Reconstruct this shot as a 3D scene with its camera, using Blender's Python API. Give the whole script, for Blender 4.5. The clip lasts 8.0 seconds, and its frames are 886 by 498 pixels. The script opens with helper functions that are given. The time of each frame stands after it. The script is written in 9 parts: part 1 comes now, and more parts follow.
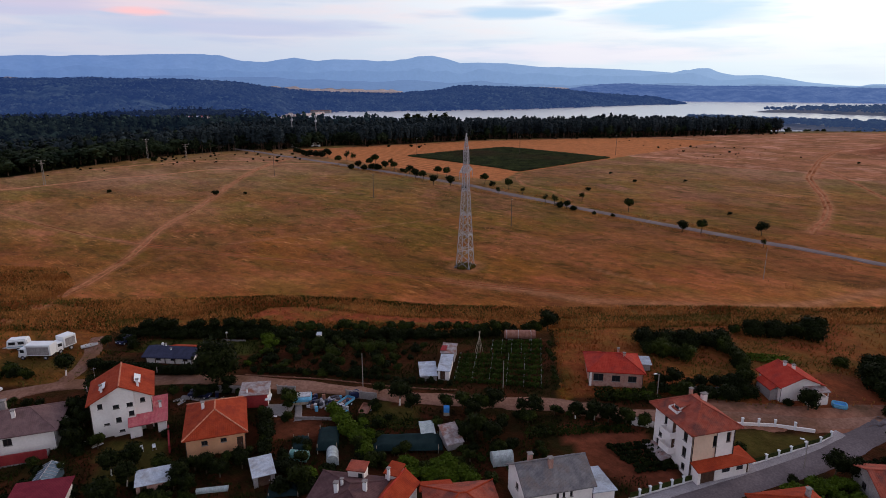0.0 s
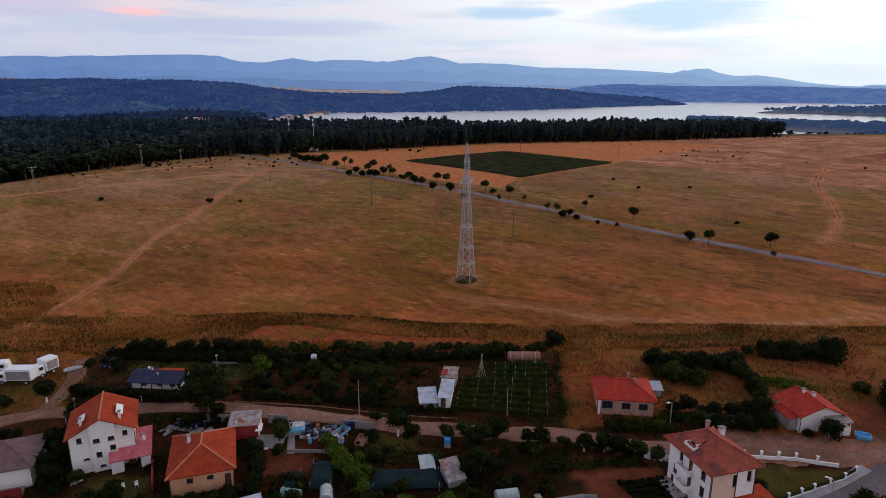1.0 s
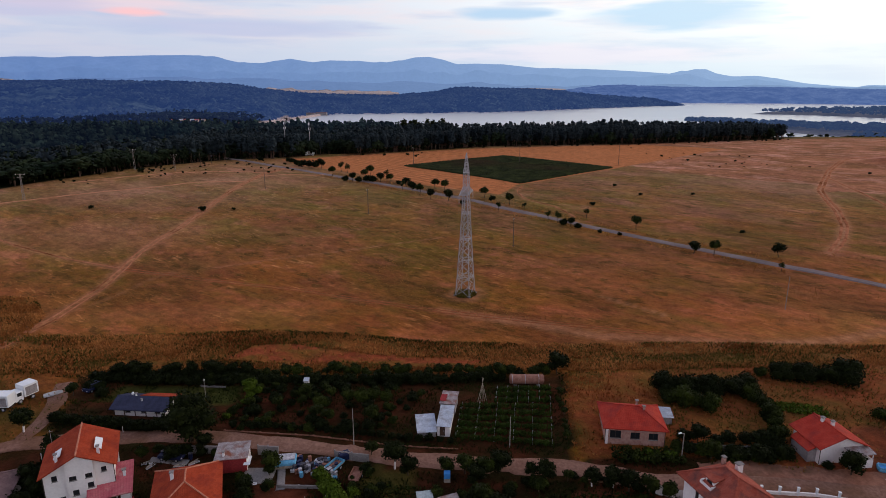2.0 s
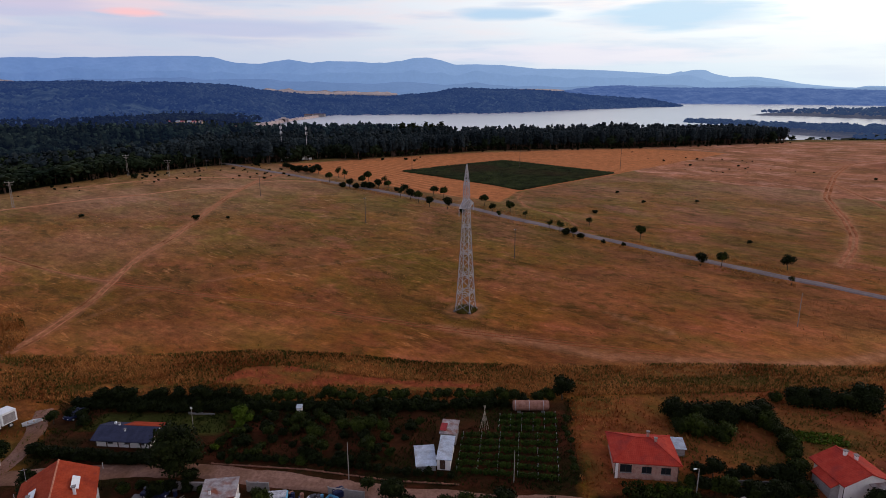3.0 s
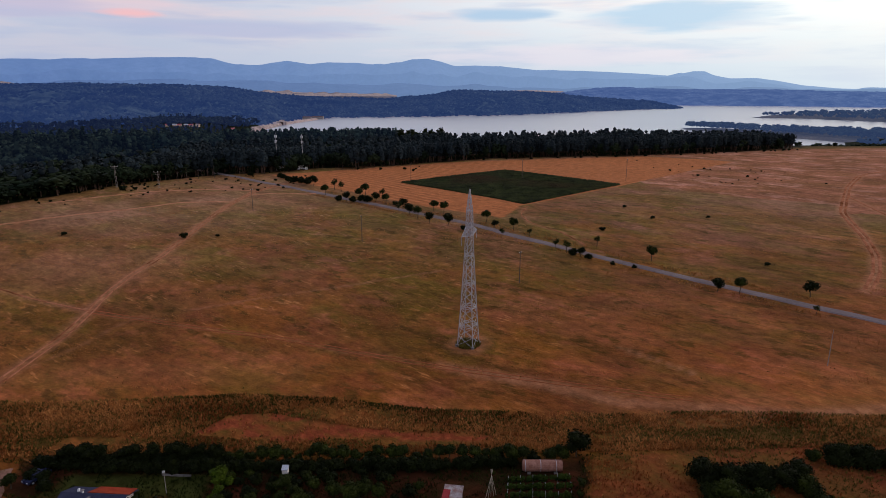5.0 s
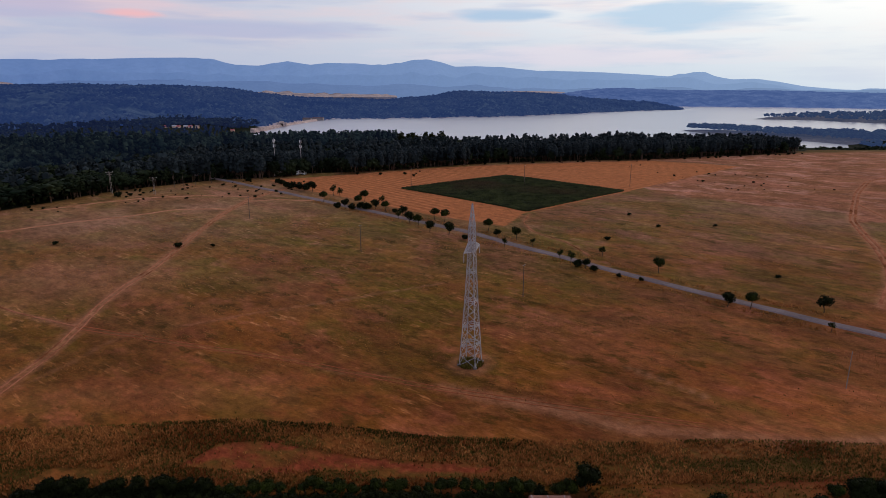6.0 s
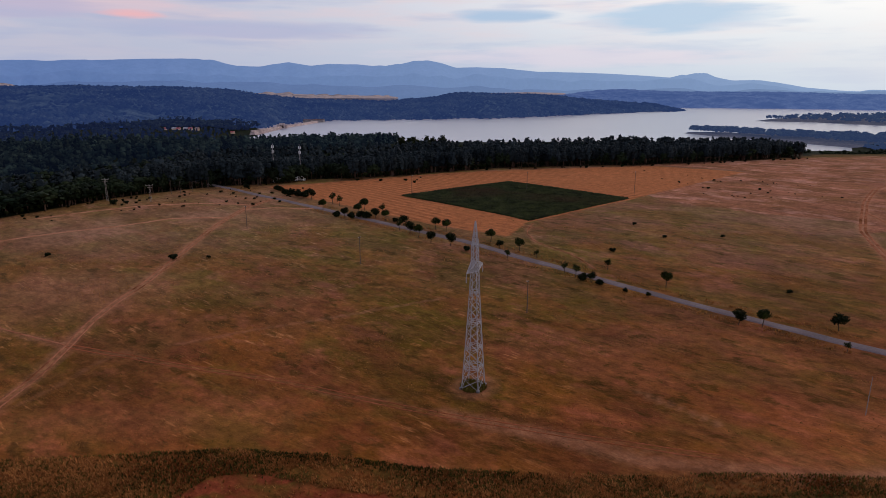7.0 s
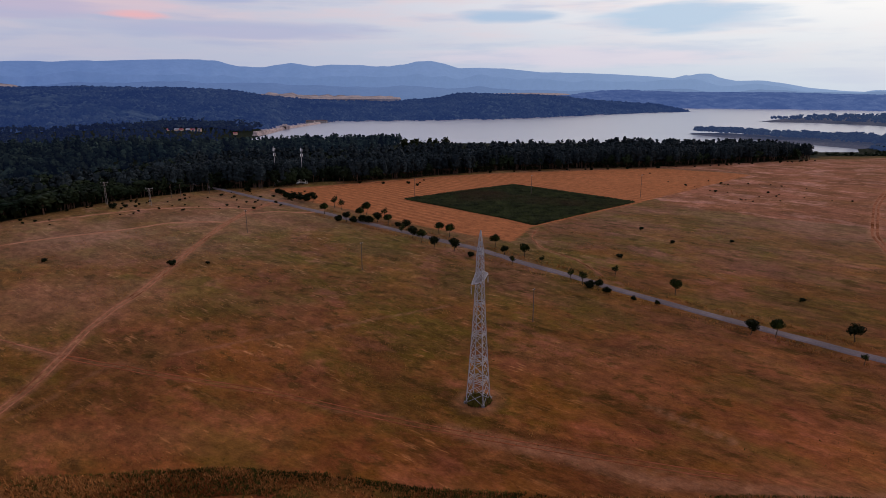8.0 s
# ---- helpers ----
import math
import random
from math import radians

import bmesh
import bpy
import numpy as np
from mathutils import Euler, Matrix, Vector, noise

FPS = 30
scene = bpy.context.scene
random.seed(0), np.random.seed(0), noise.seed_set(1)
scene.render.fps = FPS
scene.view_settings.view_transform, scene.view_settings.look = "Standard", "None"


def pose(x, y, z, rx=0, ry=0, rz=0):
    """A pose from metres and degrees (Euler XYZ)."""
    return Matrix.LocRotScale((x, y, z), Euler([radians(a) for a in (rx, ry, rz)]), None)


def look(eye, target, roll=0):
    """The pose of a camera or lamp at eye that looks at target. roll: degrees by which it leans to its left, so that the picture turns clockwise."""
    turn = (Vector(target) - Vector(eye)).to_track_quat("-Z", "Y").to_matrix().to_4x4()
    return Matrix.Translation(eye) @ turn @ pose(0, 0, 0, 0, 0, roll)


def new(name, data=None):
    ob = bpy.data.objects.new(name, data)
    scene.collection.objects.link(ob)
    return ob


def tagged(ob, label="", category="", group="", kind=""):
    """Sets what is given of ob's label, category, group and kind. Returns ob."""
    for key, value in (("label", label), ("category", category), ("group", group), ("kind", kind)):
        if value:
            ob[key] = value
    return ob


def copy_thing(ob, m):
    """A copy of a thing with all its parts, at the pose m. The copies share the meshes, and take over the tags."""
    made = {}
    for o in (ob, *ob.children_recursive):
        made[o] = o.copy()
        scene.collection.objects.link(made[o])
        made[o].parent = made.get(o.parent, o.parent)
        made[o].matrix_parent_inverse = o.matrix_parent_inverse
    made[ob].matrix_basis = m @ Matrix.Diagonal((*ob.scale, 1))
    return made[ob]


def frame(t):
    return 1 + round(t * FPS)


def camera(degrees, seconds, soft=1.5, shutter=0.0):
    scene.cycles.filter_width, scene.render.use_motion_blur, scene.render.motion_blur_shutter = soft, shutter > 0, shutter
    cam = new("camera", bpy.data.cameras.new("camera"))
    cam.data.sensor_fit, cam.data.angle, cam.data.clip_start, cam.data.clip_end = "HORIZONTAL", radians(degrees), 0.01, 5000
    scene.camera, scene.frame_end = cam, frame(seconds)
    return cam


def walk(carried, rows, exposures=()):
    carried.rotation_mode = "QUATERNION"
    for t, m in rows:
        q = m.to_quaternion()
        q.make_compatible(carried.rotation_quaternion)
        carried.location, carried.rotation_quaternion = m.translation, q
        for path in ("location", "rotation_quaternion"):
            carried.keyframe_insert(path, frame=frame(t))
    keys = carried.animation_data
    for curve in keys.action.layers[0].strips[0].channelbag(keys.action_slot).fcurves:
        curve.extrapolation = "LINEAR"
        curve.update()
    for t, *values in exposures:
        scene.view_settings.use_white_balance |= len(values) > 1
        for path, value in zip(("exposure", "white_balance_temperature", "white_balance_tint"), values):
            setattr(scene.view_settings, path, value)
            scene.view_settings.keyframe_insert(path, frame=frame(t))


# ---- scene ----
cam = camera(71.0, 8.0, soft=0.7)
METRES, EYE, TILT, LEAN, TURN = 52.0, 52.0, -14.8, 0.0, 0.0
ROWS = [
    (0.0, 0.0, 0.0, 0.0, 0.0, 0.0, -0.0),
    (0.5, -0.0024, 0.0589, 0.0356, -0.03, 0.02, 0.02),
    (1.0, -0.0048, 0.1127, 0.0689, -0.08, 0.02, 0.04),
    (1.5, -0.0065, 0.167, 0.1018, -0.19, 0.03, 0.08),
    (3.0, -0.0118, 0.3308, 0.2043, -0.41, 0.08, 0.16),
    (3.5, -0.0136, 0.389, 0.2403, -0.46, 0.09, 0.17),
    (4.0, -0.0152, 0.4429, 0.2733, -0.45, 0.11, 0.17),
    (4.5, -0.0165, 0.4955, 0.3064, -0.48, 0.13, 0.18),
    (6.0, -0.022, 0.6596, 0.4087, -0.46, 0.18, 0.13),
    (6.5, -0.0236, 0.7168, 0.4472, -0.44, 0.2, 0.08),
    (7.0, -0.0253, 0.7633, 0.4862, -0.39, 0.24, 0.09),
    (7.5, -0.0273, 0.8079, 0.5108, -0.29, 0.27, 0.08),
    (8.0, -0.0292, 0.8489, 0.5238, -0.13, 0.28, 0.05),
]
walk(cam, [(t, pose(0, 0, EYE, TILT, LEAN, TURN) @ pose(METRES * x, METRES * y, METRES * z, 90 + pitch, roll, yaw)) for t, x, y, z, yaw, pitch, roll in ROWS],
     [(0.0, 0.22, 6500, 20), (4.0, 0.12, 6500, 20), (8.0, -0.15, 6500, 26)])

# ---------- light: dusk sky with thin high cloud, a weak wide sun low on the right ----------
world = bpy.data.worlds.new("dusk_sky")
scene.world = world
world.use_nodes = True
wn, wl = world.node_tree.nodes, world.node_tree.links
wn.clear()


def wmath(op, a, b=None, c=None, clamp=False):
    n = wn.new("ShaderNodeMath")
    n.operation, n.use_clamp = op, clamp
    for i, v in enumerate((a, b, c)):
        if v is None:
            continue
        if isinstance(v, (int, float)):
            n.inputs[i].default_value = v
        else:
            wl.new(v, n.inputs[i])
    return n.outputs[0]


def wmix(fac, a, b):
    n = wn.new("ShaderNodeMix")
    n.data_type = "RGBA"
    for socket, v in ((n.inputs[0], fac), (n.inputs[6], a), (n.inputs[7], b)):
        if isinstance(v, (int, float)):
            socket.default_value = v
        elif isinstance(v, tuple):
            socket.default_value = (*v, 1)
        else:
            wl.new(v, socket)
    return n.outputs[2]


def wstep(v, lo, hi):
    n = wn.new("ShaderNodeMapRange")
    n.interpolation_type = "SMOOTHSTEP"
    wl.new(v, n.inputs[0])
    n.inputs[1].default_value, n.inputs[2].default_value = lo, hi
    return n.outputs[0]


SUN_AZ, SUN_EL = 62.0, 9.0          # degrees right of straight ahead, above the horizon
nishita = wn.new("ShaderNodeTexSky")
nishita.sky_type, nishita.sun_disc = "NISHITA", False
nishita.sun_elevation, nishita.sun_rotation = radians(SUN_EL), radians(SUN_AZ)
nishita.air_density, nishita.dust_density = 1.2, 2.0
scaled = wn.new("ShaderNodeVectorMath")
scaled.operation = "SCALE"
wl.new(nishita.outputs[0], scaled.inputs[0])
scaled.inputs["Scale"].default_value = 0.09
coord = wn.new("ShaderNodeTexCoord")
split = wn.new("ShaderNodeSeparateXYZ")
wl.new(coord.outputs["Generated"], split.inputs[0])
dx, dy, dz = split.outputs
azim = wmath("DEGREES", wmath("ARCTAN2", dx, dy))
elev = wmath("DEGREES", wmath("ARCSINE", dz))
side = wstep(azim, -30.0, 38.0)
height = wstep(elev, 0.0, 9.0)
low = wmix(side, (0.53, 0.64, 0.77), (0.70, 0.91, 0.97))
high = wmix(side, (0.60, 0.68, 0.79), (1.16, 1.27, 1.16))
veil = wmix(height, low, high)
# cloud streaks: noise in azimuth and elevation, drawn out sideways
cvec = wn.new("ShaderNodeCombineXYZ")
wl.new(wmath("MULTIPLY", azim, 0.05), cvec.inputs[0])
wl.new(wmath("MULTIPLY", elev, 0.40), cvec.inputs[1])
cn = wn.new("ShaderNodeTexNoise")
wl.new(cvec.outputs[0], cn.inputs["Vector"])
cn.inputs["Scale"].default_value, cn.inputs["Detail"].default_value = 1.6, 7.0
cn.inputs["Roughness"].default_value = 0.55
warm = wmix(side, (0.86, 0.73, 0.73), (0.98, 0.89, 0.86))
veil = wmix(wmath("MULTIPLY", wstep(cn.outputs[0], 0.38, 0.70), wmath("MULTIPLY", height, 0.75)), veil, warm)
cn2 = wn.new("ShaderNodeTexNoise")
cvec2 = wn.new("ShaderNodeCombineXYZ")
wl.new(wmath("MULTIPLY", azim, 0.09), cvec2.inputs[0])
wl.new(wmath("MULTIPLY", elev, 0.7), cvec2.inputs[1])
cvec2.inputs[2].default_value = 7.3
wl.new(cvec2.outputs[0], cn2.inputs["Vector"])
cn2.inputs["Scale"].default_value, cn2.inputs["Detail"].default_value = 1.3, 8.0
grey = wmix(side, (0.46, 0.57, 0.76), (0.62, 0.82, 0.94))
veil = wmix(wmath("MULTIPLY", wstep(cn2.outputs[0], 0.46, 0.72), 0.65), veil, grey)


def cloud(veil, az, el, w, h, colour, amount):
    """One cloud bank at a bearing and a height, with ragged edges from the noise."""
    a = wmath("DIVIDE", wmath("SUBTRACT", azim, az), w)
    e = wmath("DIVIDE", wmath("SUBTRACT", elev, el), h)
    r = wmath("ADD", wmath("MULTIPLY", a, a), wmath("MULTIPLY", e, e))
    r = wmath("ADD", r, wmath("MULTIPLY", wmath("SUBTRACT", cn2.outputs[0], 0.5), 2.6))
    n = wn.new("ShaderNodeMapRange")
    n.interpolation_type = "SMOOTHSTEP"
    wl.new(r, n.inputs[0])
    n.inputs[1].default_value, n.inputs[2].default_value = 0.2, 1.2
    n.inputs[3].default_value, n.inputs[4].default_value = amount, 0.0
    return wmix(n.outputs[0], veil, colour)


veil = cloud(veil, -28.0, 6.2, 7.0, 0.9, (0.90, 0.70, 0.72), 0.5)
veil = cloud(veil, 12.0, 2.6, 16.0, 1.0, (0.90, 0.86, 0.92), 0.5)
veil = cloud(veil, 20.0, 5.5, 8.0, 1.2, (0.50, 0.77, 0.93), 0.9)
veil = cloud(veil, 5.6, 6.0, 5.0, 0.62, (0.46, 0.70, 0.88), 0.95)
veil = cloud(veil, -19.0, 7.0, 4.4, 0.32, (0.46, 0.57, 0.78), 0.8)
veil = cloud(veil, -24.9, 5.55, 3.0, 0.42, (0.98, 0.60, 0.60), 0.95)
veil = cloud(veil, -17.0, 4.7, 13.0, 0.8, (0.48, 0.57, 0.77), 0.7)
veil = cloud(veil, -34.0, 5.6, 9.0, 0.8, (0.50, 0.54, 0.74), 0.6)
# higher up the dusk sky darkens towards the zenith and behind the eye
dome = wmix(wstep(elev, 14.0, 60.0), veil, (0.33, 0.40, 0.55))
back = wstep(wmath("ABSOLUTE", azim), 80.0, 170.0)
dome = wmix(wmath("MULTIPLY", back, 0.55), dome, (0.30, 0.33, 0.44))
total = wmix(0.88, scaled.outputs[0], dome)
bg = wn.new("ShaderNodeBackground")
wl.new(total, bg.inputs[0])
bg.inputs[1].default_value = 0.96
wout = wn.new("ShaderNodeOutputWorld")
wl.new(bg.outputs[0], wout.inputs[0])

sun = new("sun", bpy.data.lights.new("sun", "SUN"))
sun.data.energy, sun.data.angle, sun.data.color = 0.55, radians(14), (1.0, 0.80, 0.62)
sun.matrix_world = look((0, 0, 300), (-math.sin(radians(SUN_AZ)) * 100, -math.cos(radians(SUN_AZ)) * 100, 300 - 100 * math.tan(radians(24))))


# ---------- materials ----------
def material(name, a, b, rough=0.85, scale=1.0, fine=12.0, bump=0.0, metal=0.0, island=0.0, bump_scale=None, spec=0.08, c=None, coarse=None, contrast=(0.35, 0.65), grain=0.2, tint=0.0):
    """Two colours mixed by a coarse and a fine noise in object space; a third colour in patches; variation from piece to piece."""
    m = bpy.data.materials.new(name)
    m.use_nodes = True
    nt = m.node_tree
    bsdf = nt.nodes["Principled BSDF"]
    tc = nt.nodes.new("ShaderNodeTexCoord")

    def noise_at(s, detail=5.0, rough_=0.6, seed=0.0):
        n = nt.nodes.new("ShaderNodeTexNoise")
        mp = nt.nodes.new("ShaderNodeMapping")
        mp.inputs["Location"].default_value = (seed, seed * 0.7, seed * 0.3)
        nt.links.new(tc.outputs["Object"], mp.inputs[0])
        nt.links.new(mp.outputs[0], n.inputs["Vector"])
        n.inputs["Scale"].default_value, n.inputs["Detail"].default_value, n.inputs["Roughness"].default_value = s, detail, rough_
        return n.outputs[0]

    def ramp(v, lo, hi):
        n = nt.nodes.new("ShaderNodeMapRange")
        nt.links.new(v, n.inputs[0])
        n.inputs[1].default_value, n.inputs[2].default_value = lo, hi
        return n.outputs[0]

    def mix(f, x, y, kind="MIX"):
        n = nt.nodes.new("ShaderNodeMix")
        n.data_type, n.blend_type = "RGBA", kind
        for socket, v in ((n.inputs[0], f), (n.inputs[6], x), (n.inputs[7], y)):
            if isinstance(v, (int, float)):
                socket.default_value = v
            elif isinstance(v, tuple):
                socket.default_value = (*v, 1)
            else:
                nt.links.new(v, socket)
        return n.outputs[2]

    col = mix(ramp(noise_at(scale), *contrast), a, b)
    if c:
        col = mix(ramp(noise_at(coarse or scale * 0.3, 4.0, 0.55, 31.0), 0.5, 0.68), col, c)
    f = nt.nodes.new("ShaderNodeMapRange")
    nt.links.new(noise_at(fine, 3.0), f.inputs[0])
    f.inputs[1].default_value, f.inputs[2].default_value, f.inputs[3].default_value, f.inputs[4].default_value = 0.3, 0.7, 1 - grain, 1 + grain
    col = mix(1.0, col, f.outputs[0], "MULTIPLY")
    if island:
        g = nt.nodes.new("ShaderNodeNewGeometry")
        oi = nt.nodes.new("ShaderNodeObjectInfo")
        ad = nt.nodes.new("ShaderNodeMath")
        ad.operation = "MULTIPLY_ADD"
        nt.links.new(g.outputs["Random Per Island"], ad.inputs[0])
        ad.inputs[1].default_value = 0.65
        half = nt.nodes.new("ShaderNodeMath")
        half.operation = "MULTIPLY"
        nt.links.new(oi.outputs["Random"], half.inputs[0])
        half.inputs[1].default_value = 0.35
        nt.links.new(half.outputs[0], ad.inputs[2])
        r = nt.nodes.new("ShaderNodeMapRange")
        nt.links.new(ad.outputs[0], r.inputs[0])
        r.inputs[3].default_value, r.inputs[4].default_value = 1 - island, 1 + island
        col = mix(1.0, col, r.outputs[0], "MULTIPLY")
    if tint:
        at = nt.nodes.new("ShaderNodeAttribute")
        at.attribute_name = "tint"
        tr = nt.nodes.new("ShaderNodeMapRange")
        nt.links.new(at.outputs["Fac"], tr.inputs[0])
        tr.inputs[3].default_value, tr.inputs[4].default_value = 1 - tint, 1 + tint * 1.2
        col = mix(1.0, col, tr.outputs[0], "MULTIPLY")
    nt.links.new(col, bsdf.inputs["Base Color"])
    bsdf.inputs["Roughness"].default_value = rough
    bsdf.inputs["Metallic"].default_value = metal
    bsdf.inputs["Specular IOR Level"].default_value = spec
    if bump:
        bp = nt.nodes.new("ShaderNodeBump")
        bp.inputs["Strength"].default_value = bump
        bp.inputs["Distance"].default_value = 0.1
        nt.links.new(noise_at(bump_scale or fine, 4.0), bp.inputs["Height"])
        nt.links.new(bp.outputs[0], bsdf.inputs["Normal"])
    return m


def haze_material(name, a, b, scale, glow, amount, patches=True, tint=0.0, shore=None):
    """Far backdrop: forest colour, kilometres of evening haze painted in as a faint emission."""
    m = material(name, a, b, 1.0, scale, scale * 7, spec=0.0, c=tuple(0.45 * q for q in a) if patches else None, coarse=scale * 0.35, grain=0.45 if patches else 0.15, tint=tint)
    bsdf = m.node_tree.nodes["Principled BSDF"]
    nt = m.node_tree
    tc = nt.nodes.new("ShaderNodeTexCoord")
    sp = nt.nodes.new("ShaderNodeSeparateXYZ")
    nt.links.new(tc.outputs["Object"], sp.inputs[0])
    if shore:
        bank = nt.nodes.new("ShaderNodeMapRange")
        nt.links.new(sp.outputs[2], bank.inputs[0])
        bank.inputs[1].default_value, bank.inputs[2].default_value, bank.inputs[3].default_value, bank.inputs[4].default_value = -19.2, -18.9, 1.0, 0.0
        sand = nt.nodes.new("ShaderNodeMix")
        sand.data_type = "RGBA"
        nt.links.new(bank.outputs[0], sand.inputs[0])
        nt.links.new(bsdf.inputs["Base Color"].links[0].from_socket, sand.inputs[6])
        sand.inputs[7].default_value = (*shore, 1)
        nt.links.new(sand.outputs[2], bsdf.inputs["Base Color"])
    # painted haze gets stronger and paler to the right, towards the bright sky
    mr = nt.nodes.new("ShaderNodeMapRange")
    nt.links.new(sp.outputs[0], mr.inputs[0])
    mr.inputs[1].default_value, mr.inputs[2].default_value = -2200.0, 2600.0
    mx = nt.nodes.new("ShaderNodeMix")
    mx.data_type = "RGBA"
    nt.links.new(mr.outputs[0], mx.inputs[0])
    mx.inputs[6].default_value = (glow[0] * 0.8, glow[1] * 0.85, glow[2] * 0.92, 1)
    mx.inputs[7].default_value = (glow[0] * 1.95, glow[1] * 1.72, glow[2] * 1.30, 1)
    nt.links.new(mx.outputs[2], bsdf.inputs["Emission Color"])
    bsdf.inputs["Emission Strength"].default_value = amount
    return m


def tile_material(name, a, b, c=None, pitch=0.30, rows=0.35):
    """Clay roof tiles: ribs across, courses up the slope, in metres of the roof's own flat map."""
    m = material(name, a, b, 0.8, 0.9, 7.0, c=c, coarse=0.5)
    nt = m.node_tree
    bsdf = nt.nodes["Principled BSDF"]
    uv = nt.nodes.new("ShaderNodeUVMap")
    sp = nt.nodes.new("ShaderNodeSeparateXYZ")
    nt.links.new(uv.outputs[0], sp.inputs[0])

    def saw(v, size, op):
        d = nt.nodes.new("ShaderNodeMath")
        d.operation = "DIVIDE"
        nt.links.new(v, d.inputs[0])
        d.inputs[1].default_value = size
        n = nt.nodes.new("ShaderNodeMath")
        n.operation = op
        nt.links.new(d.outputs[0], n.inputs[0])
        if op == "PINGPONG":
            n.inputs[1].default_value = 0.5
        return n.outputs[0]

    add = nt.nodes.new("ShaderNodeMath")
    add.operation = "ADD"
    nt.links.new(saw(sp.outputs[0], pitch, "PINGPONG"), add.inputs[0])
    nt.links.new(saw(sp.outputs[1], rows, "FRACT"), add.inputs[1])
    bp = nt.nodes.new("ShaderNodeBump")
    bp.inputs["Strength"].default_value, bp.inputs["Distance"].default_value = 0.7, 0.06
    nt.links.new(add.outputs[0], bp.inputs["Height"])
    nt.links.new(bp.outputs[0], bsdf.inputs["Normal"])
    return m


def glass_material(name, tint):
    m = bpy.data.materials.new(name)
    m.use_nodes = True
    bsdf = m.node_tree.nodes["Principled BSDF"]
    bsdf.inputs["Base Color"].default_value = (*tint, 1)
    bsdf.inputs["Roughness"].default_value = 0.08
    bsdf.inputs["Specular IOR Level"].default_value = 0.6
    return m


M = {}
M["tile_orange"] = tile_material("tile_orange", (0.29, 0.036, 0.012), (0.37, 0.055, 0.021), (0.24, 0.031, 0.015))
M["tile_red"] = tile_material("tile_red", (0.37, 0.030, 0.018), (0.45, 0.052, 0.030), (0.29, 0.034, 0.026))
M["tile_old"] = tile_material("tile_old", (0.28, 0.052, 0.030), (0.37, 0.095, 0.062), (0.155, 0.052, 0.042))
M["tile_brown"] = tile_material("tile_brown", (0.15, 0.085, 0.085), (0.20, 0.12, 0.115), (0.12, 0.07, 0.07))
M["tile_maroon"] = tile_material("tile_maroon", (0.085, 0.040, 0.042), (0.125, 0.064, 0.064), (0.07, 0.034, 0.034))
M["tile_grey"] = tile_material("tile_grey", (0.13, 0.12, 0.13), (0.22, 0.20, 0.20), (0.18, 0.14, 0.13), 0.18, 1.2)
M["ridge_pale"] = material("ridge_pale", (0.40, 0.13, 0.075), (0.52, 0.22, 0.14), 0.85, 1.5, 6.0)
M["roof_pink"] = tile_material("roof_pink", (0.40, 0.075, 0.10), (0.50, 0.14, 0.15), (0.50, 0.27, 0.24), 0.2, 1.0)
M["roof_blue"] = tile_material("roof_blue", (0.030, 0.032, 0.060), (0.045, 0.048, 0.085), None, 0.25, 0.4)
M["roof_crimson"] = tile_material("roof_crimson", (0.145, 0.014, 0.026), (0.185, 0.022, 0.034), None, 0.2, 2.0)
M["sheet_metal"] = tile_material("sheet_metal", (0.36, 0.39, 0.45), (0.50, 0.53, 0.60), (0.30, 0.29, 0.30), 0.15, 2.0)
M["sheet_rust"] = tile_material("sheet_rust", (0.22, 0.15, 0.14), (0.40, 0.36, 0.36), (0.24, 0.08, 0.05), 0.15, 1.6)
M["plaster_white"] = material("plaster_white", (0.78, 0.705, 0.675), (0.86, 0.79, 0.76), 0.9, 0.35, 3.0, 0.05, grain=0.05)
M["plaster_peach"] = material("plaster_peach", (0.66, 0.32, 0.175), (0.74, 0.38, 0.22), 0.9, 0.35, 3.0, 0.05, grain=0.06)
M["plaster_cream"] = material("plaster_cream", (0.68, 0.47, 0.35), (0.75, 0.54, 0.41), 0.9, 0.35, 3.0, 0.05, grain=0.06)
M["plaster_grey"] = material("plaster_grey", (0.25, 0.22, 0.22), (0.36, 0.32, 0.31), 0.9, 0.5, 5.0, 0.15)
M["brick"] = material("brick", (0.38, 0.185, 0.145), (0.50, 0.30, 0.245), 0.9, 1.6, 9.0, 0.2)
M["red_wall"] = material("red_wall", (0.24, 0.025, 0.03), (0.30, 0.04, 0.04), 0.8, 0.6, 5.0)
M["concrete"] = material("concrete", (0.19, 0.165, 0.155), (0.28, 0.245, 0.235), 0.9, 0.6, 6.0, 0.15)
M["concrete_dark"] = material("concrete_dark", (0.085, 0.072, 0.068), (0.14, 0.120, 0.114), 0.9, 0.6, 6.0, 0.15)
M["white_paint"] = material("white_paint", (0.72, 0.72, 0.74), (0.80, 0.80, 0.80), 0.5, 0.4, 3.0, grain=0.04)
M["frame_dark"] = material("frame_dark", (0.05, 0.035, 0.03), (0.07, 0.05, 0.04), 0.6, 2.0)
M["pane"] = glass_material("pane", (0.02, 0.022, 0.026))
M["door_wood"] = material("door_wood", (0.07, 0.035, 0.025), (0.11, 0.06, 0.04), 0.6, 2.0)
M["galvanised"] = material("galvanised", (0.36, 0.34, 0.36), (0.46, 0.44, 0.46), 0.6, 0.6, 4.0, metal=0.15)
M["pole_wood"] = material("pole_wood", (0.10, 0.075, 0.06), (0.16, 0.12, 0.10), 0.9, 1.0, 8.0)
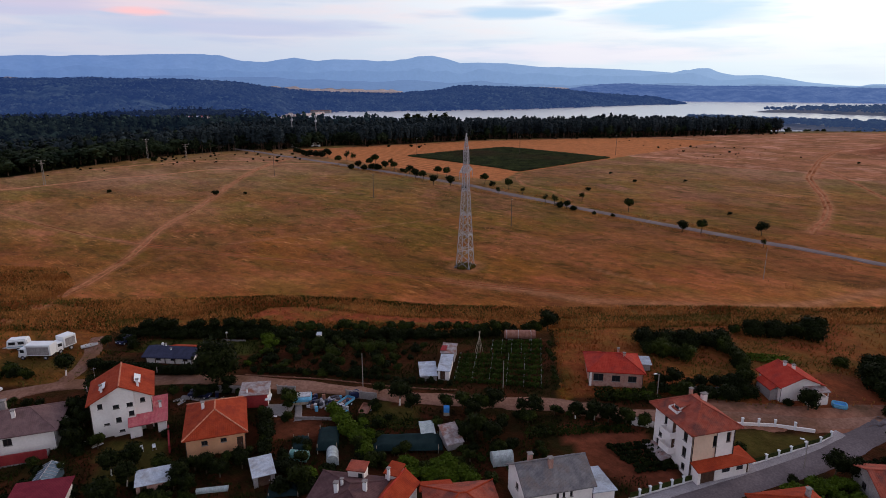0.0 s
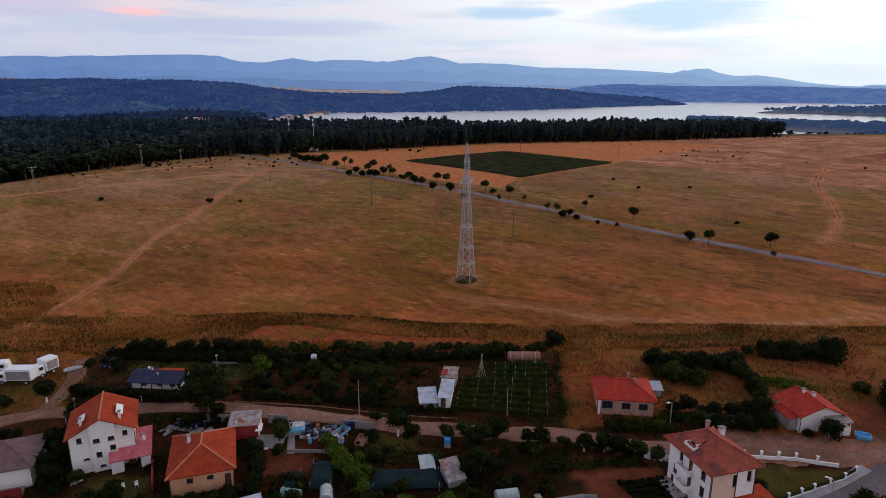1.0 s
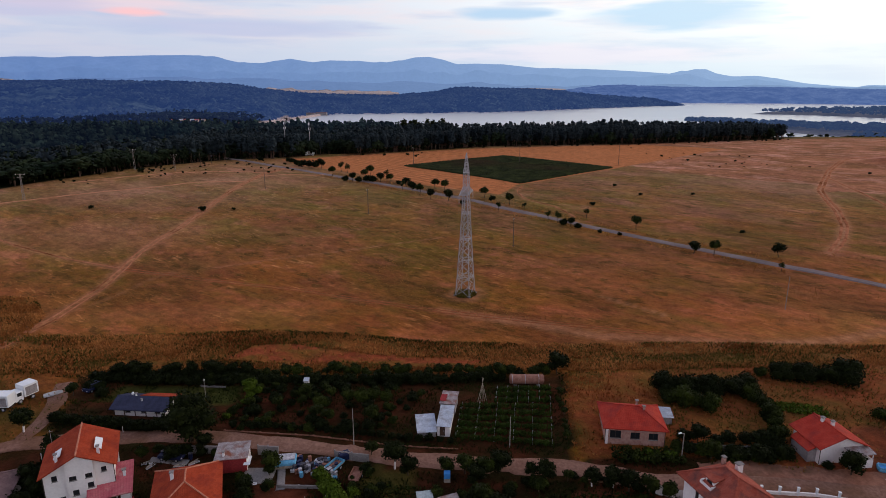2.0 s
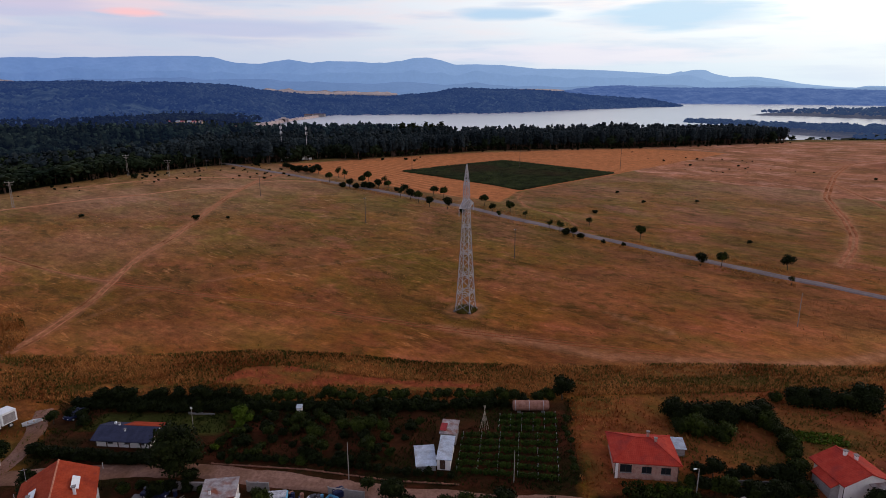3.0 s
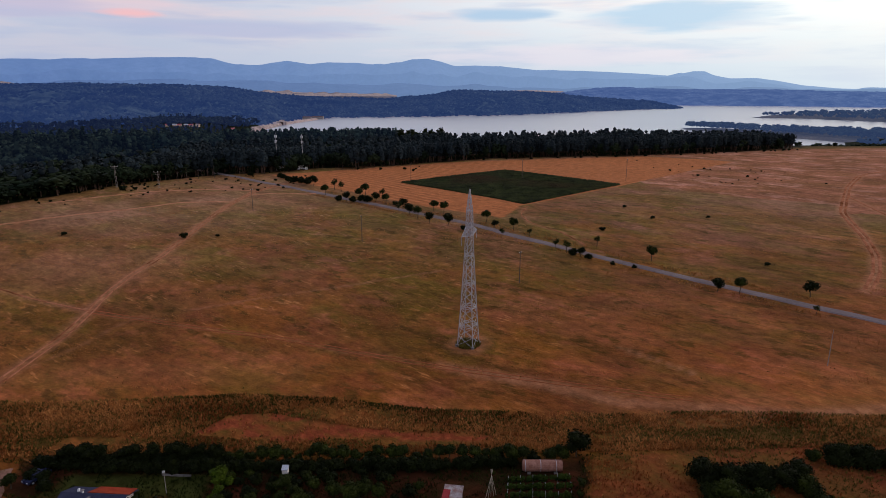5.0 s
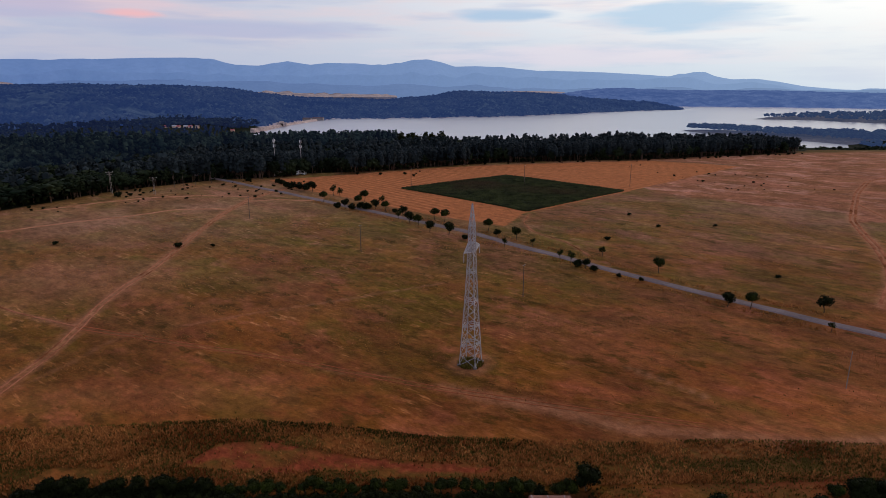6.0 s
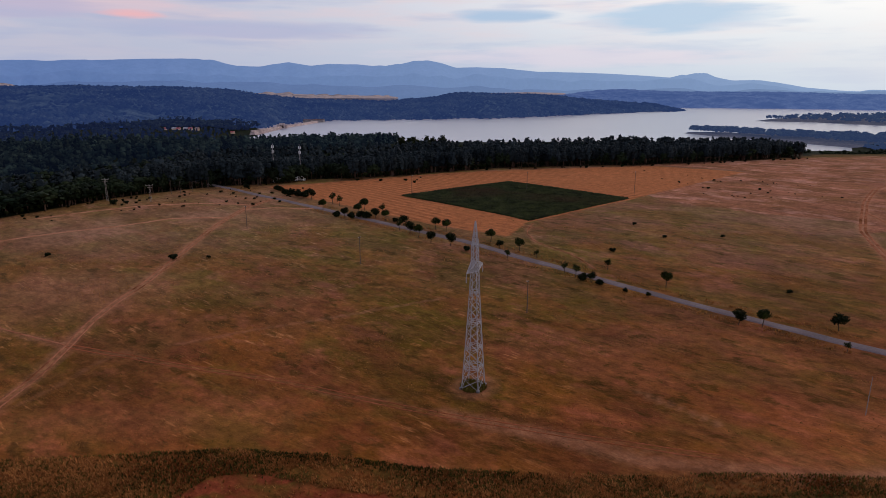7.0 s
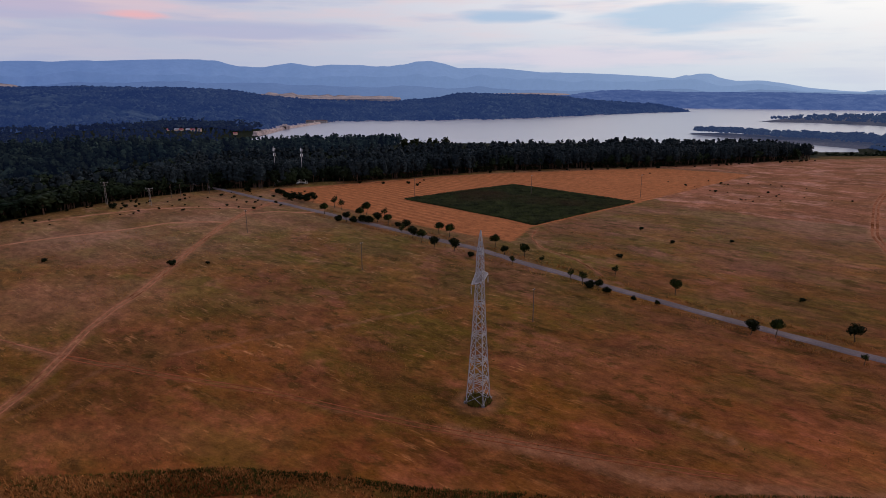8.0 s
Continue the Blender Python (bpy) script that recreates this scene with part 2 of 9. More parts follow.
M["pole_concrete"] = material("pole_concrete", (0.26, 0.22, 0.20), (0.34, 0.29, 0.26), 0.9, 0.8, 8.0)
M["bark"] = material("bark", (0.07, 0.05, 0.035), (0.12, 0.085, 0.06), 0.95, 2.0, 12.0, 0.3)
M["bark_pine"] = material("bark_pine", (0.085, 0.048, 0.036), (0.14, 0.085, 0.062), 0.95, 1.0, 6.0)
M["leaf"] = material("leaf", (0.0075, 0.0115, 0.0010), (0.022, 0.029, 0.0026), 0.7, 0.6, 4.0, island=0.45, c=(0.030, 0.040, 0.004), coarse=0.22)
M["leaf_light"] = material("leaf_light", (0.034, 0.058, 0.0025), (0.068, 0.098, 0.006), 0.7, 0.6, 4.0, island=0.35)
M["leaf_dark"] = material("leaf_dark", (0.0040, 0.0066, 0.0008), (0.0120, 0.0160, 0.0018), 0.75, 0.6, 4.0, island=0.35)
M["leaf_vine"] = material("leaf_vine", (0.014, 0.027, 0.003), (0.034, 0.054, 0.006), 0.7, 0.8, 4.0, island=0.35)
# blue in the pine's base colour stands in for haze before the wood
M["pine"] = material("pine", (0.009, 0.015, 0.019), (0.028, 0.038, 0.041), 0.8, 0.05, 0.5, island=0.25, grain=0.2, tint=0.38)
M["leaf_far"] = material("leaf_far", (0.006, 0.012, 0.006), (0.022, 0.031, 0.013), 0.8, 0.05, 0.5, island=0.25, grain=0.2, tint=0.4)
M["dry_grass"] = material("dry_grass", (0.29, 0.118, 0.030), (0.46, 0.205, 0.062), 0.9, 0.15, 2.0, island=0.35)
M["asphalt"] = material("asphalt", (0.125, 0.100, 0.104), (0.180, 0.145, 0.150), 1.0, 0.15, 3.0, 0.1, spec=0.0)
M["asphalt_old"] = material("asphalt_old", (0.175, 0.132, 0.126), (0.245, 0.190, 0.182), 1.0, 0.15, 3.0, 0.1, spec=0.0)
M["dirt_road"] = material("dirt_road", (0.20, 0.098, 0.068), (0.27, 0.143, 0.104), 0.95, 0.25, 2.0, 0.2, c=(0.16, 0.078, 0.045), coarse=0.12, spec=0.0)
M["tarp_blue"] = material("tarp_blue", (0.08, 0.28, 0.45), (0.14, 0.38, 0.55), 0.5, 1.0, 5.0)
M["hedge_green"] = material("hedge_green", (0.022, 0.030, 0.006), (0.050, 0.056, 0.014), 0.85, 1.5, 14.0, 0.4)
M["paving"] = material("paving", (0.27, 0.235, 0.24), (0.36, 0.315, 0.32), 0.9, 0.5, 6.0, 0.12)
M["net_green"] = material("net_green", (0.005, 0.014, 0.016), (0.010, 0.024, 0.025), 0.8, 0.8, 8.0)
M["plastic_film"] = material("plastic_film", (0.30, 0.34, 0.34), (0.46, 0.50, 0.50), 0.4, 1.2, 6.0)
M["film_green"] = material("film_green", (0.09, 0.22, 0.20), (0.14, 0.30, 0.27), 0.5, 1.2, 6.0)
M["rust"] = material("rust", (0.22, 0.09, 0.06), (0.33, 0.16, 0.12), 0.85, 1.2, 6.0, 0.2)
M["rubber"] = material("rubber", (0.02, 0.02, 0.02), (0.035, 0.035, 0.035), 0.8)
M["pool_blue"] = material("pool_blue", (0.05, 0.25, 0.62), (0.08, 0.32, 0.70), 0.35, 1.0)
M["car_blue"] = material("car_blue", (0.015, 0.018, 0.05), (0.02, 0.025, 0.07), 0.3, 1.0)
M["timber"] = material("timber", (0.30, 0.24, 0.18), (0.42, 0.34, 0.27), 0.9, 1.0, 8.0)
M["junk_dark"] = material("junk_dark", (0.03, 0.03, 0.04), (0.10, 0.09, 0.10), 0.7, 2.0, island=0.5)
M["garden_grass"] = material("garden_grass", (0.018, 0.016, 0.004), (0.042, 0.034, 0.009), 0.9, 0.2, 2.0, island=0.4)
M["junk_pale"] = material("junk_pale", (0.25, 0.23, 0.25), (0.52, 0.50, 0.52), 0.7, 2.0, island=0.5)


M["dirt_brown"] = material("dirt_brown", (0.215, 0.088, 0.056), (0.31, 0.145, 0.096), 0.95, 0.3, 2.0, 0.2, c=(0.11, 0.06, 0.035), coarse=0.15, spec=0.0)


# ---------- mesh helpers ----------
def fast_mesh(name, verts, faces, mat=None, smooth=False):
    """A mesh from arrays: verts (n, 3), faces (m, 3) or (m, 4)."""
    verts, faces = np.asarray(verts, dtype=np.float32), np.asarray(faces, dtype=np.int32)
    me = bpy.data.meshes.new(name)
    k = faces.shape[1]
    me.vertices.add(len(verts))
    me.vertices.foreach_set("co", verts.ravel())
    me.loops.add(len(faces) * k)
    me.loops.foreach_set("vertex_index", faces.ravel())
    me.polygons.add(len(faces))
    me.polygons.foreach_set("loop_start", np.arange(0, len(faces) * k, k, dtype=np.int32))
    me.update(calc_edges=True)
    me.validate()
    if mat:
        me.materials.append(mat)
    if smooth:
        me.polygons.foreach_set("use_smooth", np.ones(len(faces), dtype=bool))
    return me


def part(name, bm, mat, parent, label=""):
    """Links a bmesh (or a mesh) as one object under a thing or a part."""
    if isinstance(bm, bmesh.types.BMesh):
        me = bpy.data.meshes.new(name)
        bm.to_mesh(me)
        bm.free()
        me.materials.append(mat)
    else:
        me = bm
    ob = new(name, me)
    ob.parent = parent
    if label:
        tagged(ob, label)
    return ob


def thing(name, label, category, x, y, z, rz=0.0, group="", kind=""):
    ob = new(name)
    ob.empty_display_size = 0.5
    ob.matrix_basis = pose(x, y, z, 0, 0, rz)
    return tagged(ob, label, category, group, kind)


def box(bm, x0, x1, y0, y1, z0, z1, bevel=0.0):
    """Adds a box to a bmesh; returns its new verts."""
    r = bmesh.ops.create_cube(bm, size=1.0)
    vs = r["verts"]
    for v in vs:
        v.co = Vector(((x0 + x1) / 2 + v.co.x * (x1 - x0), (y0 + y1) / 2 + v.co.y * (y1 - y0), (z0 + z1) / 2 + v.co.z * (z1 - z0)))
    if bevel:
        es = list({e for v in vs for e in v.link_edges})
        bmesh.ops.bevel(bm, geom=es, offset=bevel, segments=1, affect="EDGES")
    return vs


def boxes(*rows, bevel=0.0):
    bm = bmesh.new()
    for r in rows:
        box(bm, *r, bevel=bevel)
    return bm


def rod(bm, a, b, r0, r1=None, sides=6):
    """A round bar from a to b, tapering from r0 to r1."""
    a, b = Vector(a), Vector(b)
    r1 = r0 if r1 is None else r1
    q = (b - a).to_track_quat("Z", "Y")
    ring = []
    for base, r in ((a, r0), (b, r1)):
        ring.append([bm.verts.new(base + q @ Vector((math.cos(2 * math.pi * i / sides) * r, math.sin(2 * math.pi * i / sides) * r, 0))) for i in range(sides)])
    for i in range(sides):
        j = (i + 1) % sides
        bm.faces.new((ring[0][i], ring[0][j], ring[1][j], ring[1][i]))
    bm.faces.new(ring[0][::-1])
    bm.faces.new(ring[1])


def tube(pts, radii, sides=4):
    """One unbroken bar through several points, upright for the most part."""
    bm = bmesh.new()
    rings = [[bm.verts.new((p[0] + r * math.cos(2 * math.pi * (k + 0.5) / sides), p[1] + r * math.sin(2 * math.pi * (k + 0.5) / sides), p[2])) for k in range(sides)] for p, r in zip(pts, radii)]
    for a, b in zip(rings[:-1], rings[1:]):
        for k in range(sides):
            bm.faces.new((a[k], a[(k + 1) % sides], b[(k + 1) % sides], b[k]))
    bm.faces.new(rings[0][::-1]), bm.faces.new(rings[-1])
    return bm


def rods(*rows, sides=6):
    bm = bmesh.new()
    for r in rows:
        rod(bm, *r, sides=sides)
    return bm


# ---------- the lie of the land ----------
KY = [-300, 60, 90, 115, 145, 172, 200, 230, 260, 290, 340, 400, 480, 600, 700, 1000, 1200, 6000]
KZ = [-14, -6.2, -3.4, -0.8, 0.5, 1.1, 3.0, 5.2, 7.6, 9.6, 11.2, 12.2, 12.5, 10, 2, -14, -30, -60]
_cy = np.arange(-400, 1500, 2.0)
_cz = np.convolve(np.pad(np.interp(_cy, KY, KZ), 6, mode="edge"), np.ones(13) / 13, "valid")
LAKE_Z = -20.0


def terr(x, y):
    """Height of the land: village terraces, the rising field, the wooded slope down to the lake."""
    x, y = np.asarray(x, dtype=float), np.asarray(y, dtype=float)
    z = np.where(y < 1490, np.interp(y, _cy, _cz), -34.0)
    z = z + 0.016 * np.clip(x, 0, 110) * np.clip((260 - y) / 50, 0, 1)
    # low ground dropping to a cove on the right, and a bare mound beside the track
    z = z - 10.0 * np.clip((y - 585) / 165, 0, 1) * np.clip((x - 300) / 60, 0, 1) * np.clip((662 - x + 0.3 * np.clip(1000 - y, 0, 400)) / 40, 0, 1)
    z = z + 13.0 * np.exp(-((x - 300) / 36) ** 2 - ((y - 377) / 14) ** 2)
    # wooded land on the left stays above the water
    left = np.clip((-330 - x) / 120, 0, 1) * np.clip((y - 800) / 300, 0, 1)
    return z * (1 - left) + left * -11.0


def ground_z(x, y):
    return float(surf(x, y))


def surf(x, y):
    """The land with its small unevenness on the open field."""
    x, y = np.asarray(x, dtype=float), np.asarray(y, dtype=float)
    near = np.clip((900 - np.hypot(x, y - 200)) / 300, 0, 1) * np.clip((y - 126) / 6, 0, 1)
    return terr(x, y) + near * ((smooth_noise(x, y, 23.0, 3) - 0.5) * 0.5 + (smooth_noise(x, y, 6.0, 4) - 0.5) * 0.14)


def poly_distance(px, py, line):
    """Distance of points from a polyline."""
    best = np.full(px.shape, 1e9)
    for (ax, ay), (bx, by) in zip(line[:-1], line[1:]):
        ux, uy = bx - ax, by - ay
        t = np.clip(((px - ax) * ux + (py - ay) * uy) / (ux * ux + uy * uy + 1e-9), 0, 1)
        best = np.minimum(best, np.hypot(px - ax - t * ux, py - ay - t * uy))
    return best


def inside(px, py, polygon):
    """Which points lie inside a polygon."""
    res = np.zeros(px.shape, dtype=bool)
    for (ax, ay), (bx, by) in zip(polygon, polygon[1:] + polygon[:1]):
        cross = ((ay > py) != (by > py)) & (px < (bx - ax) * (py - ay) / (by - ay + 1e-12) + ax)
        res ^= cross
    return res


def smooth_noise(x, y, size, seed):
    """Cheap smooth noise from a random lattice, 0 to 1."""
    rng = np.random.RandomState(seed)
    lat = rng.rand(128, 128)
    u, v = x / size, y / size
    i, j = np.floor(u).astype(int), np.floor(v).astype(int)
    f, g = u - i, v - j
    f, g = f * f * (3 - 2 * f), g * g * (3 - 2 * g)
    a, b = lat[i % 128, j % 128], lat[(i + 1) % 128, j % 128]
    c, d = lat[i % 128, (j + 1) % 128], lat[(i + 1) % 128, (j + 1) % 128]
    return (a * (1 - f) + b * f) * (1 - g) + (c * (1 - f) + d * f) * g


def axis(lo, hi, step, far_lo, far_hi):
    mid = list(np.arange(lo, hi + 0.01, step))
    out, s, v = [], step, hi
    while v < far_hi:
        s *= 1.25
        v += s
        out.append(v)
    pre, s, v = [], step, lo
    while v > far_lo:
        s *= 1.25
        v -= s
        pre.append(v)
    return np.array(pre[::-1] + mid + out)


TRACKS = [
    (1.7, 0.92, [(-101, 131), (-97, 139), (-95, 156), (-94.8, 168), (-94.7, 180), (-95.8, 192.5), (-97.6, 206), (-97.5, 221), (-95.5, 236), (-95.2, 258), (-95.3, 276), (-94.5, 312), (-92.5, 338), (-86, 358), (-80, 366)]),
    (0.9, 0.8, [(-185, 240), (-160, 226), (-140, 213.7), (-119, 202.5), (-105, 196.5), (-95.8, 192.5)]),
    (1.1, 1.0, [(-200, 262), (-170, 280), (-155, 291), (-137, 299.5), (-120, 314), (-105, 316), (-94, 315)]),
    (1.1, 1.0, [(-179, 314), (-167, 325), (-144, 340), (-120, 346), (-104, 345), (-92, 342)]),
    (1.0, 1.0, [(-93, 331), (-78, 337), (-65, 333), (-58, 338)]),
    (2.0, 1.0, [(300, 412), (268, 402), (240, 383), (222, 362), (209, 345.5), (190, 318), (172.5, 292), (165, 274), (159, 257.6), (146.5, 232), (135, 215), (123, 201)]),
    (1.8, 0.95, [(120, 150), (88, 140), (68, 137.5), (52.6, 141), (36.6, 144), (14.7, 155), (0, 162)]),
    (0.9, 0.7, [(43, 168.5), (49, 161.5), (54, 155)]),
    (0.5, 0.5, [(-69.4, 193), (-54.5, 199.6), (-41.2, 205.5), (-23.9, 212.6), (0, 223)]),
    (1.7, 0.8, [(202, 334), (195.4, 323.7), (190.4, 300), (186.6, 276.7), (180.5, 250), (168, 222)]),
    (1.3, 0.7, [(-95, 396), (-72, 403), (-50, 413), (-30, 427), (0, 440), (28, 458), (60, 469), (100, 478), (146, 486), (200, 505)]),
    (0.6, 0.36, [(-93.7, 158.5), (-87.4, 172.5), (-84, 184), (-80.7, 189), (-74, 187)]),
    (0.8, 0.7, [(52, 246), (47, 262), (36, 276), (34, 290), (39, 305)]),
    (0.8, 0.40, [(-95.8, 192.5), (-65, 182.7), (-37, 174.6), (-11, 164.3), (22, 153), (50, 144)]),
]
STUBBLE = [(-97, 393), (-82, 372), (-55, 349), (-7, 306), (26, 284), (36, 306), (98, 357), (200, 452), (146, 489), (0, 449), (-61, 412)]
RED_SOIL = [(-46, 134), (-41.3, 140.6), (-33.3, 141.2), (-25.4, 138.7), (-13.8, 135.7), (8, 133.2), (8, 131.4), (-22, 132.6), (-38, 132.8)]
WEED_X = (-130, -108, -98, -95.5, -85, -64, -41, -20, 0, 12, 32, 53, 79, 130)
WEED_Y = (173, 170, 158, 147, 145.3, 146, 148.9, 146.1, 142.2, 141.2, 139.6, 139.1, 137, 136)          # upper edge of the weedy strip
ROUGH = [(100, 367), (134, 332), (178, 303), (176, 290), (420, 270), (700, 600), (334, 560), (150, 500), (200, 455)]
YARD = [(57, 94), (66, 105), (72, 108), (80, 103), (78, 94)]
BED = [(19, 92.5), (33.4, 92.2), (33.5, 86), (35.5, 79.5), (29.7, 76.5), (21, 82)]
ORCHARD = [(-36, 108.5), (-34, 123), (3, 123), (20, 122), (19, 104), (2, 106), (-20, 107.5)]
LAWNS = [[(-64, 117.5), (-62, 122.5), (-39, 122.5), (-38, 116.5)], [(46.5, 91.2), (60.0, 88.9), (60.6, 87.7), (47.5, 83.3), (45, 86.2)], [(-54, 89.5), (-43.5, 88.8), (-41.8, 80.5), (-51.5, 77)], [(-12, 99), (-5, 98), (-4.5, 92.5), (-13, 92.5)]]
EAST_LOT = [(21, 100), (24, 126), (120, 134), (140, 96), (80, 92), (56, 95), (40, 101)]
WEST_LOT = [(-115, 106), (-110, 130), (-72, 126), (-70, 118), (-68, 106), (-80, 104)]

gx, gy = axis(-240, 290, 1.7, -5600, 5600), axis(52, 520, 1.3, -900, 5200)
X, Y = np.meshgrid(gx, gy)
Zg = surf(X, Y)
wob = (smooth_noise(X, Y, 4.0, 11) - 0.5) * 1.4 + (smooth_noise(X, Y, 13.0, 12) - 0.5) * 2.2
track = np.zeros(X.shape)
for half, power, line in TRACKS:
    d = poly_distance(X + wob * 0.5, Y + wob * 0.5, line)
    strength = 0.65 + 0.35 * smooth_noise(X, Y, 9.0, 15)
    track = np.maximum(track, np.clip(1.35 - d / (half * 1.15), 0, 1) * strength * power)
# bare patch round the pylon's feet
track = np.maximum(track, np.clip(1.2 - np.hypot(X - 6.4, (Y - 172.3)) / 5.2 + wob * 0.15, 0, 1) * 1.0)
weed = np.clip((Y + wob - 126) / 4, 0, 1) * np.clip((np.interp(X, WEED_X, WEED_Y) - Y + wob * 0.4) / 1.5, 0, 1)
weed = weed * (1 - 0.6 * np.clip((X - 62) / 40, 0, 1))
weed = np.maximum(weed, 0.8 * inside(X + wob, Y, EAST_LOT))
red = inside(X + wob, Y + wob * 0.7, RED_SOIL) * np.clip(2.6 * smooth_noise(X, Y * 2.0, 5.0, 21) - 0.45, 0, 1)
red = np.maximum(red, 0.5 * inside(X + wob, Y, EAST_LOT) * np.clip(2.4 * smooth_noise(X, Y * 1.3, 7.0, 26) - 0.7, 0, 1))
red = np.maximum(red, 0.75 * np.clip(1.4 * np.exp(-((X - 300) / 44) ** 2 - ((Y - 370) / 15) ** 2) - 0.2, 0, 1) * (0.5 + 0.5 * smooth_noise(X, Y, 5.0, 25)))
garden = np.clip((127.0 - Y) / 1.5, 0, 1) * (1 - inside(X + wob * 0.4, Y, EAST_LOT)) * (1 - inside(X + wob * 0.4, Y, WEST_LOT))
pale = np.zeros(X.shape)
for px_, py_, rx_, ry_ in ((105, 146, 40, 9), (215, 330, 80, 60), (250, 430, 90, 50), (-125, 225, 40, 22), (70, 141, 45, 4), (108, 133, 26, 7), (-140, 290, 60, 30), (-105, 360, 50, 22), (-62, 163, 40, 12), (-110, 315, 55, 24)):
    pale = np.maximum(pale, np.exp(-((X - px_) / rx_) ** 2 - ((Y - py_) / ry_) ** 2))
pale = np.clip(pale * (0.25 + 1.1 * smooth_noise(X, Y, 12.0, 18)), 0, 1)
rough_land = inside(X + wob * 3, Y + wob * 2, ROUGH).astype(float)
bed = np.maximum(0.7 * inside(X + wob * 0.5, Y + wob * 0.5, [(-29, 89), (-28.5, 96), (-21, 94.4), (-20.5, 90)]), 0.85 * inside(X + wob * 0.5, Y + wob * 0.5, YARD))
bed = np.maximum(bed, np.maximum(inside(X + wob * 0.3, Y + wob * 0.3, BED).astype(float), 0.16 * inside(X + wob, Y + wob * 0.3, ORCHARD) * (0.4 + 0.6 * smooth_noise(X, Y, 4.0, 19))))
lush = inside(X + wob * 0.2, Y + wob * 0.2, LAWNS[0]) * np.clip((X + 64) / 1.5, 0, 1)
wild = inside(X + wob, Y + wob, WEST_LOT) * np.clip((117 - Y) / 4, 0, 1) * np.clip(1.5 * smooth_noise(X, Y, 6.0, 23) - 0.1, 0, 1)
lawn = np.maximum.reduce([0.8 * wild] + [inside(X + wob * 0.2, Y + wob * 0.2, q).astype(float) for q in LAWNS])
stub = inside(X, Y, STUBBLE).astype(float)
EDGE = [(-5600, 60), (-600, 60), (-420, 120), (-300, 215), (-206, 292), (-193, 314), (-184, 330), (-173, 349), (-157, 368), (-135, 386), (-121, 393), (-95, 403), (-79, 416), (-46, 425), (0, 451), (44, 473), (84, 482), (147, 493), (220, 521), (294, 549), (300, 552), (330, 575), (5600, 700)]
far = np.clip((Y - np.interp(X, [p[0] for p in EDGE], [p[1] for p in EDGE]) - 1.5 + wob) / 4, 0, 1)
MEADOW = [(292, 552), (330, 560), (420, 572), (900, 640), (900, 700), (420, 602), (318, 578)]
meadow = inside(X, Y, MEADOW).astype(float)
far, lawn = far * (1 - meadow), np.maximum(lawn, meadow)
track = track * (1 - 0.8 * stub)
ny, nx = X.shape
idx = np.arange(nx * ny).reshape(ny, nx)
quads = np.stack([idx[:-1, :-1], idx[:-1, 1:], idx[1:, 1:], idx[1:, :-1]], axis=-1).reshape(-1, 4)
gm = fast_mesh("ground", np.stack([X, Y, Zg - 0.012 * track], axis=-1).reshape(-1, 3), quads, None, True)
for nm, arr in (("track", track), ("weed", weed), ("red", red), ("garden", garden), ("stubble", stub), ("far", far), ("pale", pale), ("up_field", np.clip((Y - 165) / 120, 0, 1) * (1 - 0.5 * rough_land)), ("rough", rough_land), ("rosy", np.clip((X + 10) / 90, 0, 1)), ("bed", bed), ("lawn", lawn), ("lush", lush)):
    at = gm.attributes.new(nm, "FLOAT", "POINT")
    at.data.foreach_set("value", arr.ravel().astype(np.float32))


SWATH = 36.0          # degrees by which the mown swaths run off the x axis, clockwise


